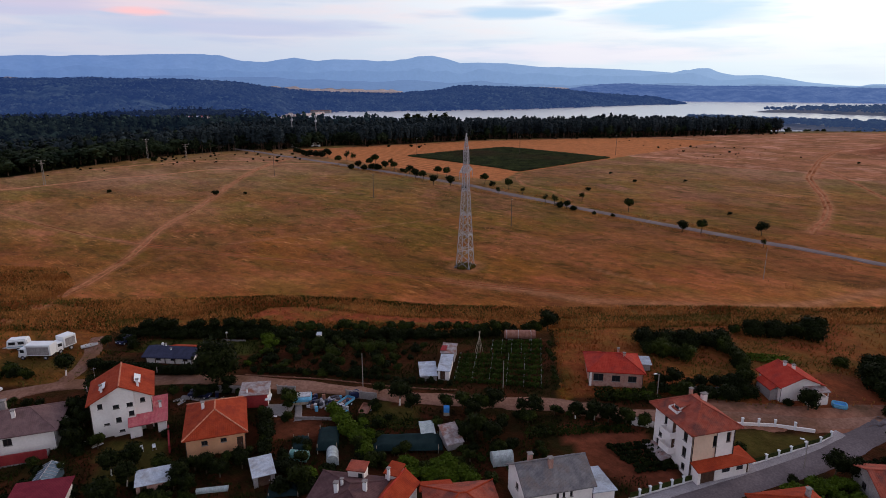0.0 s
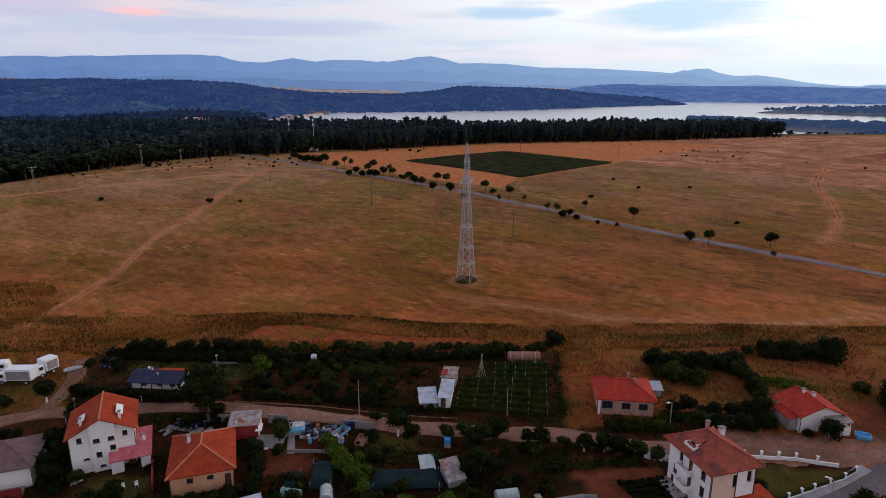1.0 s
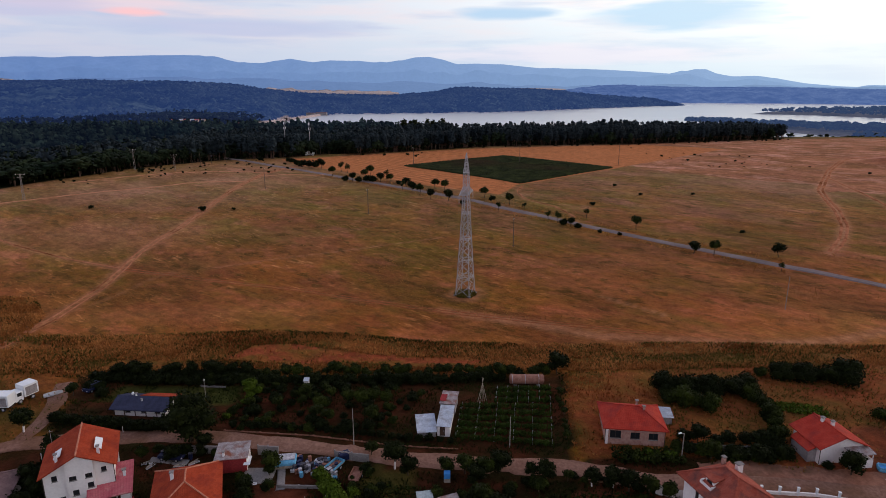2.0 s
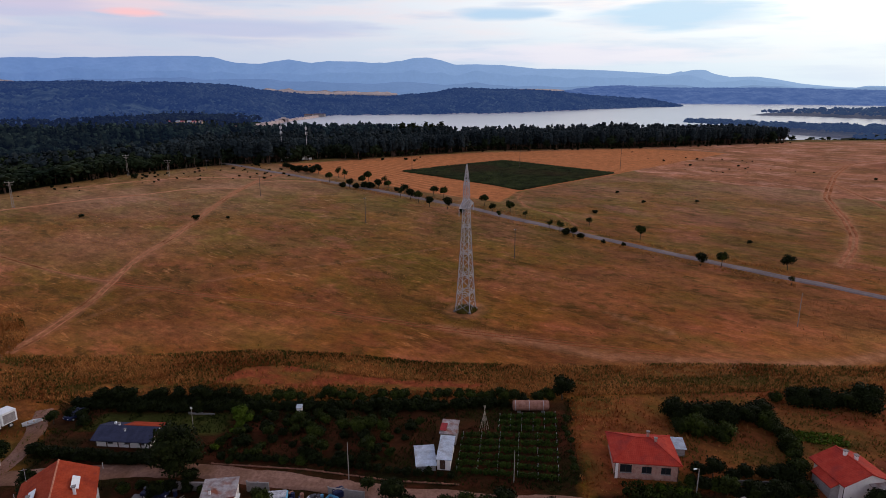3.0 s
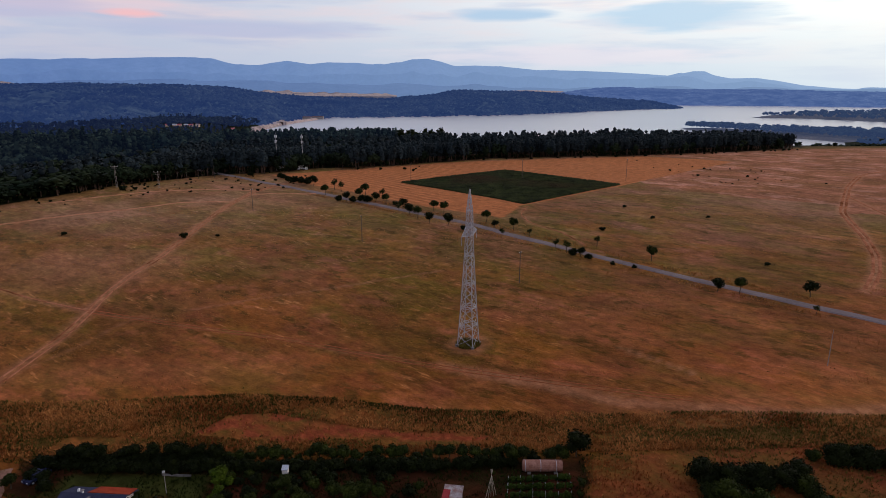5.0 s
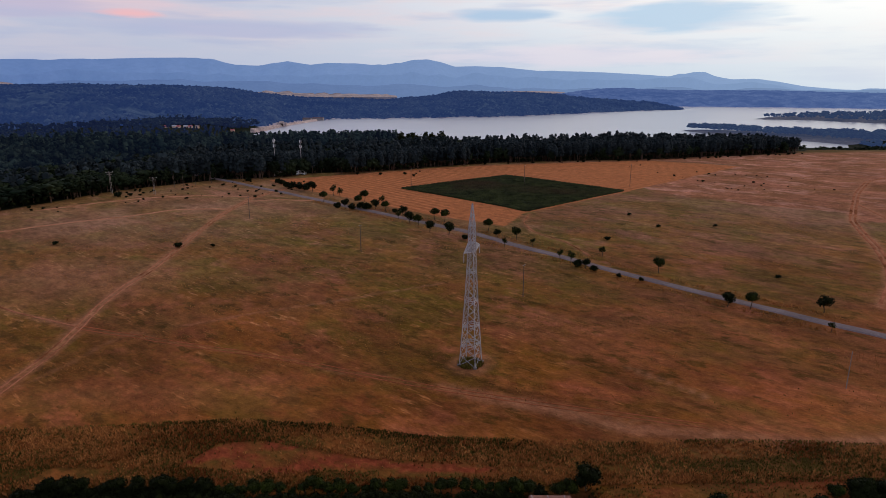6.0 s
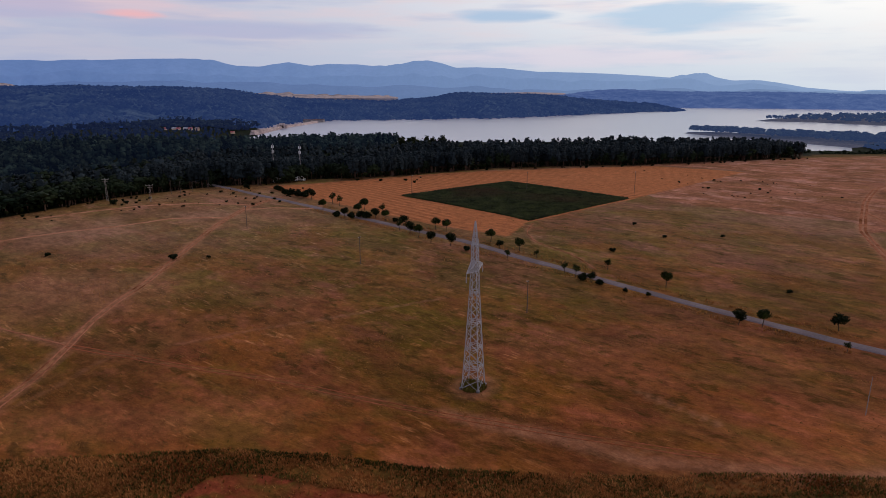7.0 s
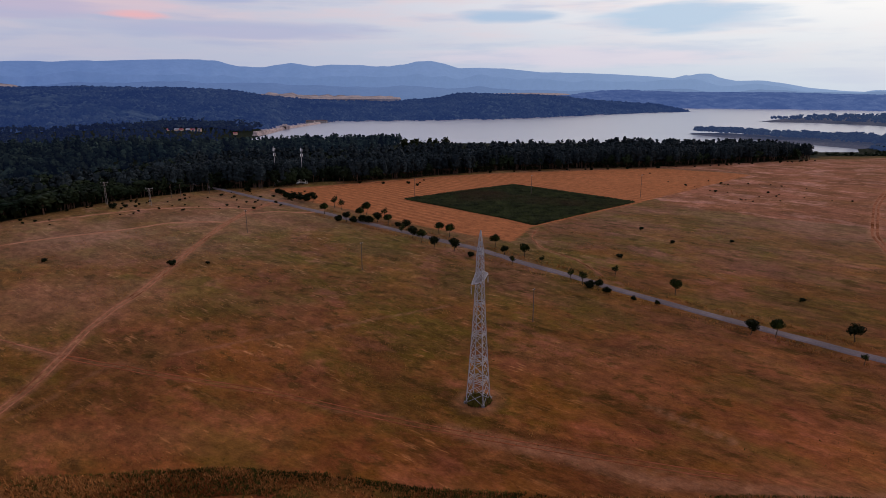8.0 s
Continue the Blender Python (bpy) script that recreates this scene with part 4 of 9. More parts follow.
def hill_wood(ob, rows, cols, count, seed):
    """Tree crowns standing close together over the near face of a range of hills."""
    rng = np.random.RandomState(seed)
    grid = np.empty(rows * cols * 3, dtype=np.float32)
    ob.data.vertices.foreach_get("co", grid)
    grid = grid.reshape(rows, cols, 3)
    u, w = rng.uniform(2.0, rows - 7.5, count), rng.uniform(0, cols - 1.01, count)
    i, j = u.astype(int), w.astype(int)
    fu, fw = (u - i)[:, None], (w - j)[:, None]
    p = grid[i, j] * (1 - fu) * (1 - fw) + grid[i + 1, j] * fu * (1 - fw) + grid[i, j + 1] * (1 - fu) * fw + grid[i + 1, j + 1] * fu * fw
    open_ground = smooth_noise(p[:, 0] + 5000, p[:, 1], 120.0, seed) + 0.3 * rng.rand(count) < 0.34
    p = p[~open_ground]
    n, sides = len(p), 5
    size = rng.uniform(3.6, 7.4, n)
    tall = size * rng.uniform(0.95, 1.6, n)
    p[:, 2] -= tall * 0.42
    v = np.empty((n, 2 * sides + 1, 3))
    for k in range(sides):
        a = 2 * math.pi * k / sides + rng.uniform(-0.3, 0.3, n)
        for ring, (wide, up) in enumerate(((1.0, -0.15), (0.8, 0.62))):
            r = size * wide * rng.uniform(0.75, 1.15, n)
            v[:, ring * sides + k] = p + np.stack([np.cos(a) * r, np.sin(a) * r, tall * up * rng.uniform(0.85, 1.15, n)], axis=-1)
    v[:, -1] = p + np.stack([rng.uniform(-1, 1, n), rng.uniform(-1, 1, n), tall], axis=-1)
    one = []
    for k in range(sides):
        q = (k + 1) % sides
        one += [(k, q, sides + q), (k, sides + q, sides + k), (sides + k, sides + q, 2 * sides)]
    f = (np.array(one)[None] + (np.arange(n) * (2 * sides + 1))[:, None, None]).reshape(-1, 3)
    me = fast_mesh("hill_wood", v.reshape(-1, 3), f, M["hill_wood"], True)
    at = me.attributes.new("tint", "FLOAT", "POINT")
    at.data.foreach_set("value", np.repeat(rng.rand(n), 2 * sides + 1).astype(np.float32))
    tagged(new("hill_wood", me), "dense dark mixed wood on the hills behind the lake", "wood", kind="stuff")


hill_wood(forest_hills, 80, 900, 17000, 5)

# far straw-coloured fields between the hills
# haze over the fields is put into the surface's emission
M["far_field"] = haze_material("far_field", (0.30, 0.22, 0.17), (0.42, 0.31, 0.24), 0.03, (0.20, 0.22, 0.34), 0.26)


def far_field(az0, az1, dist, z0, z1, seed):
    n = 60
    a = np.linspace(az0, az1, n)
    t = np.linspace(0, 1, n)
    body = np.sin(np.pi * t) ** 0.5 * (0.7 + 0.6 * smooth_noise(t * 200, t * 0, 22.0, seed))
    rows_ = []
    for f in np.linspace(0, 1, 6):
        d = dist + 260 * f
        z = z0 + (z1 - z0) * (0.35 + 0.65 * f * body)
        rows_.append(np.stack([d * np.sin(np.radians(a)), d * np.cos(np.radians(a)), z], axis=-1))
    rows_.append(rows_[-1] - np.array([0, 0, 40.0]))
    v = np.stack(rows_).reshape(-1, 3)
    ii = np.arange(len(rows_) * n).reshape(len(rows_), n)
    f = np.stack([ii[:-1, :-1], ii[:-1, 1:], ii[1:, 1:], ii[1:, :-1]], axis=-1).reshape(-1, 4)
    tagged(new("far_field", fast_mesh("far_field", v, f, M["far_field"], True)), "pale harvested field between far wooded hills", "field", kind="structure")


for az0_, az1_, dist_, top_, seed_ in [(-17.6, -13.4, 3150, 45, 1), (-15.0, -10.4, 3050, 41, 5), (-11.6, -6.6, 3000, 35, 6), (-7.6, -3.6, 3000, 30, 7)]:
    far_field(az0_, az1_, dist_, 12, top_, seed_)
far_field(3.8, 11.2, 3560, 24, 42, 2)
far_field(-36.0, -31.8, 3300, 40, 83, 3)


# ---------- vegetation ----------
def leaf_cloud(rng, centres, radii, n, size, squash=0.8, outward=0.6):
    """Leaf clumps as small tilted quads over a few lobes: verts, faces."""
    centres, radii = np.asarray(centres, float), np.asarray(radii, float)
    pick = rng.choice(len(centres), n, p=radii ** 2 / np.sum(radii ** 2))
    d = rng.normal(size=(n, 3))
    d /= np.linalg.norm(d, axis=1)[:, None]
    rad = radii[pick] * (0.70 + 0.42 * rng.rand(n))
    p = centres[pick] + d * rad[:, None] * np.array([1, 1, squash])
    nrm = d * outward + rng.normal(size=(n, 3)) * 0.55 + np.array([0, 0, 0.25])
    nrm /= np.linalg.norm(nrm, axis=1)[:, None]
    t1 = np.cross(nrm, rng.normal(size=(n, 3)))
    t1 /= np.linalg.norm(t1, axis=1)[:, None] + 1e-9
    t2 = np.cross(nrm, t1)
    s = size * (0.55 + 0.9 * rng.rand(n))[:, None]
    k = (0.5 + 0.5 * rng.rand(n))[:, None]
    q = np.stack([p - t1 * s, p - t2 * s * k + nrm * s * 0.12, p + t1 * s * (0.6 + 0.5 * k), p + t2 * s * k - nrm * s * 0.15], axis=1)
    f = np.arange(n * 4).reshape(n, 4)
    return q.reshape(-1, 3), f


def blob(rng, c, r, squash, rings=5, segs=7):
    """An uneven closed lump of inner foliage."""
    vs = [(0, 0, 1)]
    for i in range(1, rings):
        a = math.pi * i / rings
        for j in range(segs):
            b = 2 * math.pi * (j + 0.5 * (i % 2)) / segs
            vs.append((math.sin(a) * math.cos(b), math.sin(a) * math.sin(b), math.cos(a)))
    vs.append((0, 0, -1))
    v = np.array(vs) * (0.85 + 0.3 * rng.rand(len(vs), 1)) * r * np.array([1, 1, squash]) + np.asarray(c)
    f = []
    last = len(vs) - 1
    for j in range(segs):
        k = (j + 1) % segs
        f.append((0, 1 + j, 1 + k))
        f.append((last, last - segs + k, last - segs + j))
        for i in range(rings - 2):
            a0, b0 = 1 + i * segs, 1 + (i + 1) * segs
            f.append((a0 + j, b0 + j, b0 + k))
            f.append((a0 + j, b0 + k, a0 + k))
    return v, np.array(f)


def joined(parts_):
    """Join (verts, faces) pieces; quads become triangles."""
    vs, fs, o = [], [], 0
    for v, f in parts_:
        f = np.asarray(f)
        if f.shape[1] == 4:
            f = np.concatenate([f[:, [0, 1, 2]], f[:, [0, 2, 3]]])
        vs.append(v)
        fs.append(f + o)
        o += len(v)
    return np.concatenate(vs), np.concatenate(fs)


def crown_mesh(name, seed, height, width, trunk, n, size, mat, squash=0.85, lobes=7, core=0.72):
    """The crown of a broad-leaved tree, from the trunk's top to the height."""
    rng = np.random.RandomState(seed)
    mid = (trunk + height) / 2
    half = (height - trunk) / 2
    c, r = [(0, 0, mid)], [width * 0.36]
    for i in range(lobes):
        a = 2 * math.pi * (i + rng.rand()) / lobes
        e = rng.uniform(-0.55, 0.75)
        c.append((math.cos(a) * width * 0.27 * (1 - 0.4 * max(e, 0)), math.sin(a) * width * 0.27 * (1 - 0.4 * max(e, 0)), mid + e * half * 0.75))
        r.append(width * rng.uniform(0.20, 0.29))
    pieces = [blob(rng, q, rr * core, squash) for q, rr in zip(c, r)]
    pieces.append(leaf_cloud(rng, c, [q * 1.04 for q in r], int(n * 1.3), size * 0.78, squash))
    v, f = joined(pieces)
    v[:, 2] = np.maximum(v[:, 2], trunk * 0.55)
    return fast_mesh(name, v, f, mat)


def trunk_mesh(name, seed, height, radius, mat, limbs=4, top=0.8):
    rng = random.Random(seed)
    bm = bmesh.new()
    bend = (rng.uniform(-0.08, 0.08) * height, rng.uniform(-0.08, 0.08) * height)
    fork = (bend[0], bend[1], height * 0.45)
    rod(bm, (0, 0, -0.4), fork, radius, radius * 0.75, 7)
    rod(bm, fork, (bend[0] * 1.3, bend[1] * 1.3, height * top), radius * 0.72, radius * 0.25, 6)
    for i in range(limbs):
        a = 2 * math.pi * (i + rng.random()) / limbs
        l = height * rng.uniform(0.2, 0.32)
        rod(bm, fork, (fork[0] + math.cos(a) * l, fork[1] + math.sin(a) * l, fork[2] + l * rng.uniform(0.6, 1.1)), radius * 0.5, radius * 0.15, 5)
    me = bpy.data.meshes.new(name)
    bm.to_mesh(me)
    bm.free()
    me.materials.append(mat)
    return me


TREE_KINDS = {}


def tree_kind(key, name, label, height, width, trunk, n, size, mat, seed, squash=0.85, radius=0.14, group="", core=0.72, limed=False):
    """One tree of a kind, kept aside as the pattern for its copies; the first call of plant() puts it in place."""
    lime = None
    if limed:
        rng = random.Random(seed)
        bend = (rng.uniform(-0.08, 0.08) * height, rng.uniform(-0.08, 0.08) * height)
        bm = bmesh.new()
        rod(bm, (0, 0, -0.35), tuple(q * 0.55 for q in bend) + (height * 0.25,), radius * 1.12, radius * 0.98, 8)
        lime = bpy.data.meshes.new("limewash")
        bm.to_mesh(lime)
        bm.free()
        lime.materials.append(M["plaster_white"])
    TREE_KINDS[key] = dict(lime=lime, name=name, label=label, made=None, group=group,
                           crown=crown_mesh("crown", seed, height, width, trunk, n, size, mat, squash, core=core),
                           trunk=trunk_mesh("trunk", seed, height, radius, M["bark"]) if trunk > 0 else None)


def plant(key, x, y, scale=1.0, turn=None, dz=0.0):
    k = TREE_KINDS[key]
    turn = random.uniform(0, 360) if turn is None else turn
    m = pose(x, y, ground_z(x, y) + dz, 0, 0, turn)
    if k["made"] is None:
        ob = thing(k["name"], k["label"], "bush" if "bush" in k["name"] or "shrub" in k["name"] else "tree", 0, 0, 0, group=k["group"])
        if k["trunk"]:
            part("trunk", k["trunk"], None, ob)
        if k["lime"]:
            part("limewash", k["lime"], None, ob, "white lime wash on the lower trunk")
        part("crown", k["crown"], None, ob)
        ob.matrix_basis = m
        ob.scale = (scale,) * 3
        k["made"] = ob
        return ob
    c = copy_thing(k["made"], m)
    c.scale = (scale * random.uniform(0.94, 1.06), scale * random.uniform(0.94, 1.06), scale)
    return c


tree_kind("road_a", "roadside_tree", "small round-crowned roadside tree with dark green leaves", 5.6, 3.9, 1.9, 760, 0.23, M["leaf"], 1, core=0.55, group="trees along the road")
tree_kind("road_b", "roadside_tree", "small spreading roadside tree with uneven dark crown", 5.0, 4.2, 1.6, 720, 0.23, M["leaf_dark"], 2, core=0.55, group="trees along the road")
tree_kind("road_c", "roadside_tree", "thin young roadside tree with sparse leaves", 5.0, 2.9, 1.7, 300, 0.21, M["leaf"], 3, core=0.35, group="trees along the road")
tree_kind("fruit_a", "fruit_tree", "low fruit tree with dense dark leaves in a garden", 4.2, 4.0, 0.9, 900, 0.22, M["leaf_dark"], 4, group="garden trees")
tree_kind("fruit_b", "fruit_tree", "low fruit tree with mid green leaves in a garden", 3.8, 3.4, 0.8, 800, 0.21, M["leaf"], 5, group="garden trees")
tree_kind("fruit_c", "fruit_tree", "thin young fruit tree in an orchard plot", 3.0, 2.6, 0.6, 380, 0.20, M["leaf"], 6, group="garden trees")
tree_kind("fruit_limed", "fruit_tree", "fruit tree with a lime-washed white trunk in a garden", 4.4, 3.6, 1.5, 850, 0.22, M["leaf_dark"], 14, group="garden trees", limed=True)
tree_kind("big", "walnut_tree", "large dense walnut tree beside the lane", 7.4, 7.6, 1.2, 2600, 0.26, M["leaf_dark"], 7, radius=0.28)
tree_kind("bush_a", "bush", "dense dark green bush", 2.2, 3.0, 0.0, 600, 0.22, M["leaf_dark"], 8, 0.75)
tree_kind("bush_b", "bush", "mid green bush with loose outline", 1.9, 2.4, 0.0, 500, 0.20, M["leaf"], 9, 0.75)
tree_kind("shrub", "field_shrub", "small dark shrub in the dry field", 1.3, 1.9, 0.0, 200, 0.18, M["leaf_dark"], 10, 0.7, group="shrubs in the field")
tree_kind("light", "climbing_bush", "bright green leafy bush", 2.4, 2.8, 0.0, 800, 0.20, M["leaf_light"], 11, 0.8)
tree_kind("thicket", "thicket_bush", "broad dark thicket bush at the field's edge", 4.6, 6.2, 0.0, 1700, 0.26, M["leaf_dark"], 12, 0.75)
tree_kind("thicket_b", "thicket_bush", "broad olive-green thicket bush", 4.0, 5.6, 0.0, 1600, 0.25, M["leaf"], 13, 0.75)

# trees along the country road
ROAD_TREES = [("road_a", 69.9, 229.8, 1.0), ("road_b", 79.6, 201.8, 0.92), ("road_a", 85.3, 200.2, 0.95), ("road_b", 103.9, 196.8, 0.98), ("road_c", 98.4, 184.8, 0.65),
              ("road_c", 55.6, 245.5, 0.85), ("road_b", 47.5, 234.0, 0.75), ("road_c", 43.5, 239.0, 0.95), ("road_a", 28.3, 265.7, 1.0), ("road_c", 33.4, 257.9, 0.7),
              ("road_c", 23.0, 257.8, 0.8), ("road_a", 18.6, 277.0, 0.95), ("road_b", 21.5, 268.5, 0.7), ("road_b", 3.0, 272.0, 1.1), ("road_b", -4.4, 276.2, 0.95), ("road_a", -9.3, 283.2, 1.0),
              ("road_b", -13.1, 288.0, 1.1), ("road_c", -17.4, 293.0, 1.0), ("road_a", -2.5, 295.0, 1.0), ("road_a", 1.6, 291.0, 1.05), ("road_b", -16.0, 300.0, 1.0),
              ("road_a", -24.5, 309.5, 0.95), ("road_b", -29.5, 314.0, 1.0), ("road_a", -38.0, 322.0, 1.0), ("road_a", -36.0, 329.5, 1.15), ("road_b", -43.0, 316.0, 1.0),
              ("road_a", -55.6, 331.0, 1.0), ("road_c", -49.0, 340.0, 1.1), ("road_c", -53.1, 345.0, 1.2), ("road_b", -66.0, 356.0, 1.2), ("road_c", -27.0, 322.0, 1.05), ("road_c", 40.6, 243.0, 0.8)]
for key, x, y, s in ROAD_TREES:
    plant(key, x, y, s)
for x, y, s in [(45, 236, 1.1), (49.5, 232, 0.9), (-47, 318, 1.2), (-40, 315, 1.2), (-33, 313.5, 1.5), (-36, 316, 1.4), (-78, 366, 1.6), (-74, 363, 1.6), (-70, 360.5, 1.7), (-82, 369, 1.5), (-87, 379, 1.3), (-20, 307, 0.9), (56, 226, 0.6), (62, 222.5, 0.55), (-90, 383, 1.2), (9, 266, 0.9), (-108, 388, 1.2)]:
    plant("bush_a", x, y, s)

# lone shrubs on the dry field
for x, y, s in [(-95.3, 257.8, 1.7), (-141.5, 260.8, 1.2), (-83.3, 258.9, 0.9), (-158.7, 342.5, 2.1), (-153.5, 344.5, 1.3), (62.6, 264.9, 1.3), (105, 223, 1.0), (81.6, 301.7, 1.0), (87.4, 281.5, 1.0), (111, 283, 0.9)]:
    plant("shrub", x, y, s)
rs = random.Random(5)
for i in range(70):
    x = rs.uniform(-190, -75)
    plant("shrub", x, np.interp(x, [-190, -120, -75], [325, 372, 372]) + rs.uniform(-32, 16), rs.uniform(0.35, 1.0))
for i in range(44):
    u_ = rs.gauss(0, 26)
    plant("shrub", 165 + u_ + rs.uniform(-25, 45), 385 - 0.5 * u_ + rs.uniform(-40, 60), rs.choice([0.25, 0.35, 0.45, 0.6, 0.95]))
for i in range(11):
    plant("shrub", rs.uniform(-100, -10), rs.uniform(398, 420) + rs.uniform(0, 18), rs.uniform(0.6, 1.5))
for i in range(26):
    x = rs.uniform(20, 300)
    plant("shrub", x, np.interp(x, [44, 84, 147, 220, 294], [466, 476, 486, 515, 542]) - rs.uniform(0, 4), rs.uniform(0.6, 1.6))


# ---------- the pine wood behind the field ----------
def pine_variant(seed, broad=False, lod=0):
    rng = np.random.RandomState(seed)
    h = 1.0
    pieces = []
    if broad:
        c = [(rng.uniform(-0.1, 0.1), rng.uniform(-0.1, 0.1), z) for z in (0.38, 0.5, 0.62, 0.74)] + [(0.17 * math.cos(a), 0.17 * math.sin(a), rng.uniform(0.4, 0.7)) for a in (0.3, 1.8, 3.1, 4.6)]
        r = [0.20, 0.24, 0.22, 0.15] + [0.15] * 4
        n, size = 120, 0.054
    else:
        c = [(rng.uniform(-0.03, 0.03), rng.uniform(-0.03, 0.03), z) for z in (0.42, 0.54, 0.66, 0.78, 0.88)]
        r = [0.15, 0.175, 0.165, 0.135, 0.085]
        n, size = 84, 0.052
    if lod:
        n, size = (22, size * 1.9) if lod == 1 else (12, size * 2.3)
        c, r = (c[1:3] + c[4:7:2], r[1:3] + r[4:7:2]) if broad else (c[::2], [q * 1.1 for q in r[::2]])
    pieces += [blob(rng, q, rr * (0.66 if lod == 0 else 0.8), 0.9, 3 if lod else 4, 5) for q, rr in zip(c, r)]
    pieces.append(leaf_cloud(rng, c, r, n, size, 0.9, 0.9))
    v, f = joined(pieces)
    tv = np.array([(0.014 * math.cos(2 * math.pi * i / 4), 0.014 * math.sin(2 * math.pi * i / 4), z) for z in (-0.03, 0.6) for i in range(4)])
    tf = np.array([(i, (i + 1) % 4, 4 + (i + 1) % 4) for i in range(4)] + [(i, 4 + (i + 1) % 4, 4 + i) for i in range(4)])
    return (v, f), (tv, tf)


def scatter(variants, places, heights, widths, turns, picks):
    vs, fs, o = [], [], 0
    for (x, y, z), h, w, a, k in zip(places, heights, widths, turns, picks):
        v, f = variants[k]
        ca, sa = math.cos(a) * h * w, math.sin(a) * h * w
        q = np.empty_like(v)
        q[:, 0] = v[:, 0] * ca - v[:, 1] * sa + x
        q[:, 1] = v[:, 0] * sa + v[:, 1] * ca + y
        q[:, 2] = v[:, 2] * h + z
        vs.append(q)
        fs.append(f + o)
        o += len(v)
    return np.concatenate(vs), np.concatenate(fs)


# distant woods and shore, veiled by bluish haze put into their emission
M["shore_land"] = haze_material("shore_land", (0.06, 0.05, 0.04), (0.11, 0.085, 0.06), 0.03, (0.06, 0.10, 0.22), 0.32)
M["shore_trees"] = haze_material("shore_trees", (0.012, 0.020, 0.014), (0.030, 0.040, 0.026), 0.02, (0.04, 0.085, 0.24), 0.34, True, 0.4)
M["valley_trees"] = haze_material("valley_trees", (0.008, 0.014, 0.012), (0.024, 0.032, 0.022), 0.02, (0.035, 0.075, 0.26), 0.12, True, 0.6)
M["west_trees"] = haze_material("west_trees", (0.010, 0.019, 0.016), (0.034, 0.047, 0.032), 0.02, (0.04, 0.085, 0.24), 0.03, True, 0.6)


def tinted(me, variants, picks, rng):
    """Gives each tree of a joined wood a tone of its own."""
    at = me.attributes.new("tint", "FLOAT", "POINT")
    at.data.foreach_set("value", np.concatenate([np.full(len(variants[k][0]), rng.rand()) for k in picks]).astype(np.float32))
    return me


def wood(name, label, count, depth_lo, depth_hi, x_lo, x_hi, h_lo, h_hi, seed, broad_share, mats, wide=1.0):
    """Trees behind the wood's edge: depth is counted back from it."""
    rng = np.random.RandomState(seed)
    x = rng.uniform(x_lo, x_hi, count)
    e = np.interp(x, [p[0] for p in EDGE], [p[1] for p in EDGE])
    d = depth_lo + (depth_hi - depth_lo) * rng.rand(count)
    y = e + d + (smooth_noise(x, x * 0, 14.0, 6) - 0.5) * 10 * (d < 60)
    ok = ~((x > -170) & (poly_distance(x, y, [(-170, 436), (-122, 391)]) < 4))
    ok &= ~((x > -526) & (x < -450) & (y > 1212) & (y < 1258)) & ~(np.hypot(x + 398, y - 1256) < 14) & ~((x > -392) & (y > 1080))
    x, y = x[ok], y[ok]
    z = terr(x, y)
    patch = smooth_noise(x + 900, y, 55.0, seed + 1)
    broad_share = broad_share + 0.55 * (x < -140)
    broad = rng.rand(len(x)) < np.where(patch > 0.60, np.minimum(1.0, broad_share * 2.0), broad_share * 0.5)
    h = rng.uniform(h_lo, h_hi, len(x)) * np.where(broad, 0.8, 1.0) * (0.9 + 0.2 * smooth_noise(x, y, 40.0, seed + 2))
    h = np.where((x > -480) & (y > 1040) & (x < -300), h * 0.6, h)
    w = rng.uniform(0.75, 1.2, len(x)) * wide
    t = rng.uniform(0, 6.28, len(x))
    for kind, sel, mat in (("pines", ~broad, mats[0]), ("broad", broad, mats[1])):
        if not sel.any():
            continue
        var = [pine_variant(s + (40 if kind == "broad" else 0), kind == "broad", 2 if depth_lo > 300 else 1 if depth_lo > 20 or depth_lo < 0 else 0) for s in range(8)]
        pk = rng.randint(0, 8, sel.sum())
        pl = list(zip(x[sel], y[sel], z[sel]))
        v, f = scatter([q[0] for q in var], pl, h[sel], w[sel], t[sel], pk)
        ob = new(name, tinted(fast_mesh(name, v, f, mat), [q[0] for q in var], pk, rng))
        tagged(ob, label if kind == "pines" else label.replace("pine", "mixed"), "forest", kind="stuff")
        if depth_lo == 0:
            v, f = scatter([q[1] for q in var], pl, h[sel], w[sel] * 1.2, t[sel], pk)
            tagged(new("forest_trunks", fast_mesh("forest_trunks", v, f, M["bark_pine"])), "slim reddish pine trunks along the wood's edge", "forest", kind="stuff")


wood("forest_edge", "dark pine wood edge beyond the dry field", 2300, 0, 34, -185, 296, 12.3, 14.6, 51, 0.30, (M["pine"], M["leaf_far"]))
wood("forest_brush", "low dark brush along the pine wood edge", 620, -1.5, 7, -520, 292, 3.0, 6.5, 55, 2.0, (M["leaf_dark"], M["leaf_dark"]))
wood("forest_oaks", "broad dark oaks at the edge of the pine wood", 620, 0, 58, -420, -125, 10.5, 15.5, 56, 2.0, (M["leaf_dark"], M["leaf_far"]), 1.7)
wood("forest_belt", "dark pine wood behind its edge", 2100, 30, 120, -480, 290, 12.5, 15.2, 52, 0.25, (M["pine"], M["leaf_far"]))
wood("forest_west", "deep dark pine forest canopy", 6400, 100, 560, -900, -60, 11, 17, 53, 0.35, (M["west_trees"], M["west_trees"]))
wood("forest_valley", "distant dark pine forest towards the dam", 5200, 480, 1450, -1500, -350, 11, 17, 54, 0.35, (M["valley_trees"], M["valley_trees"]))


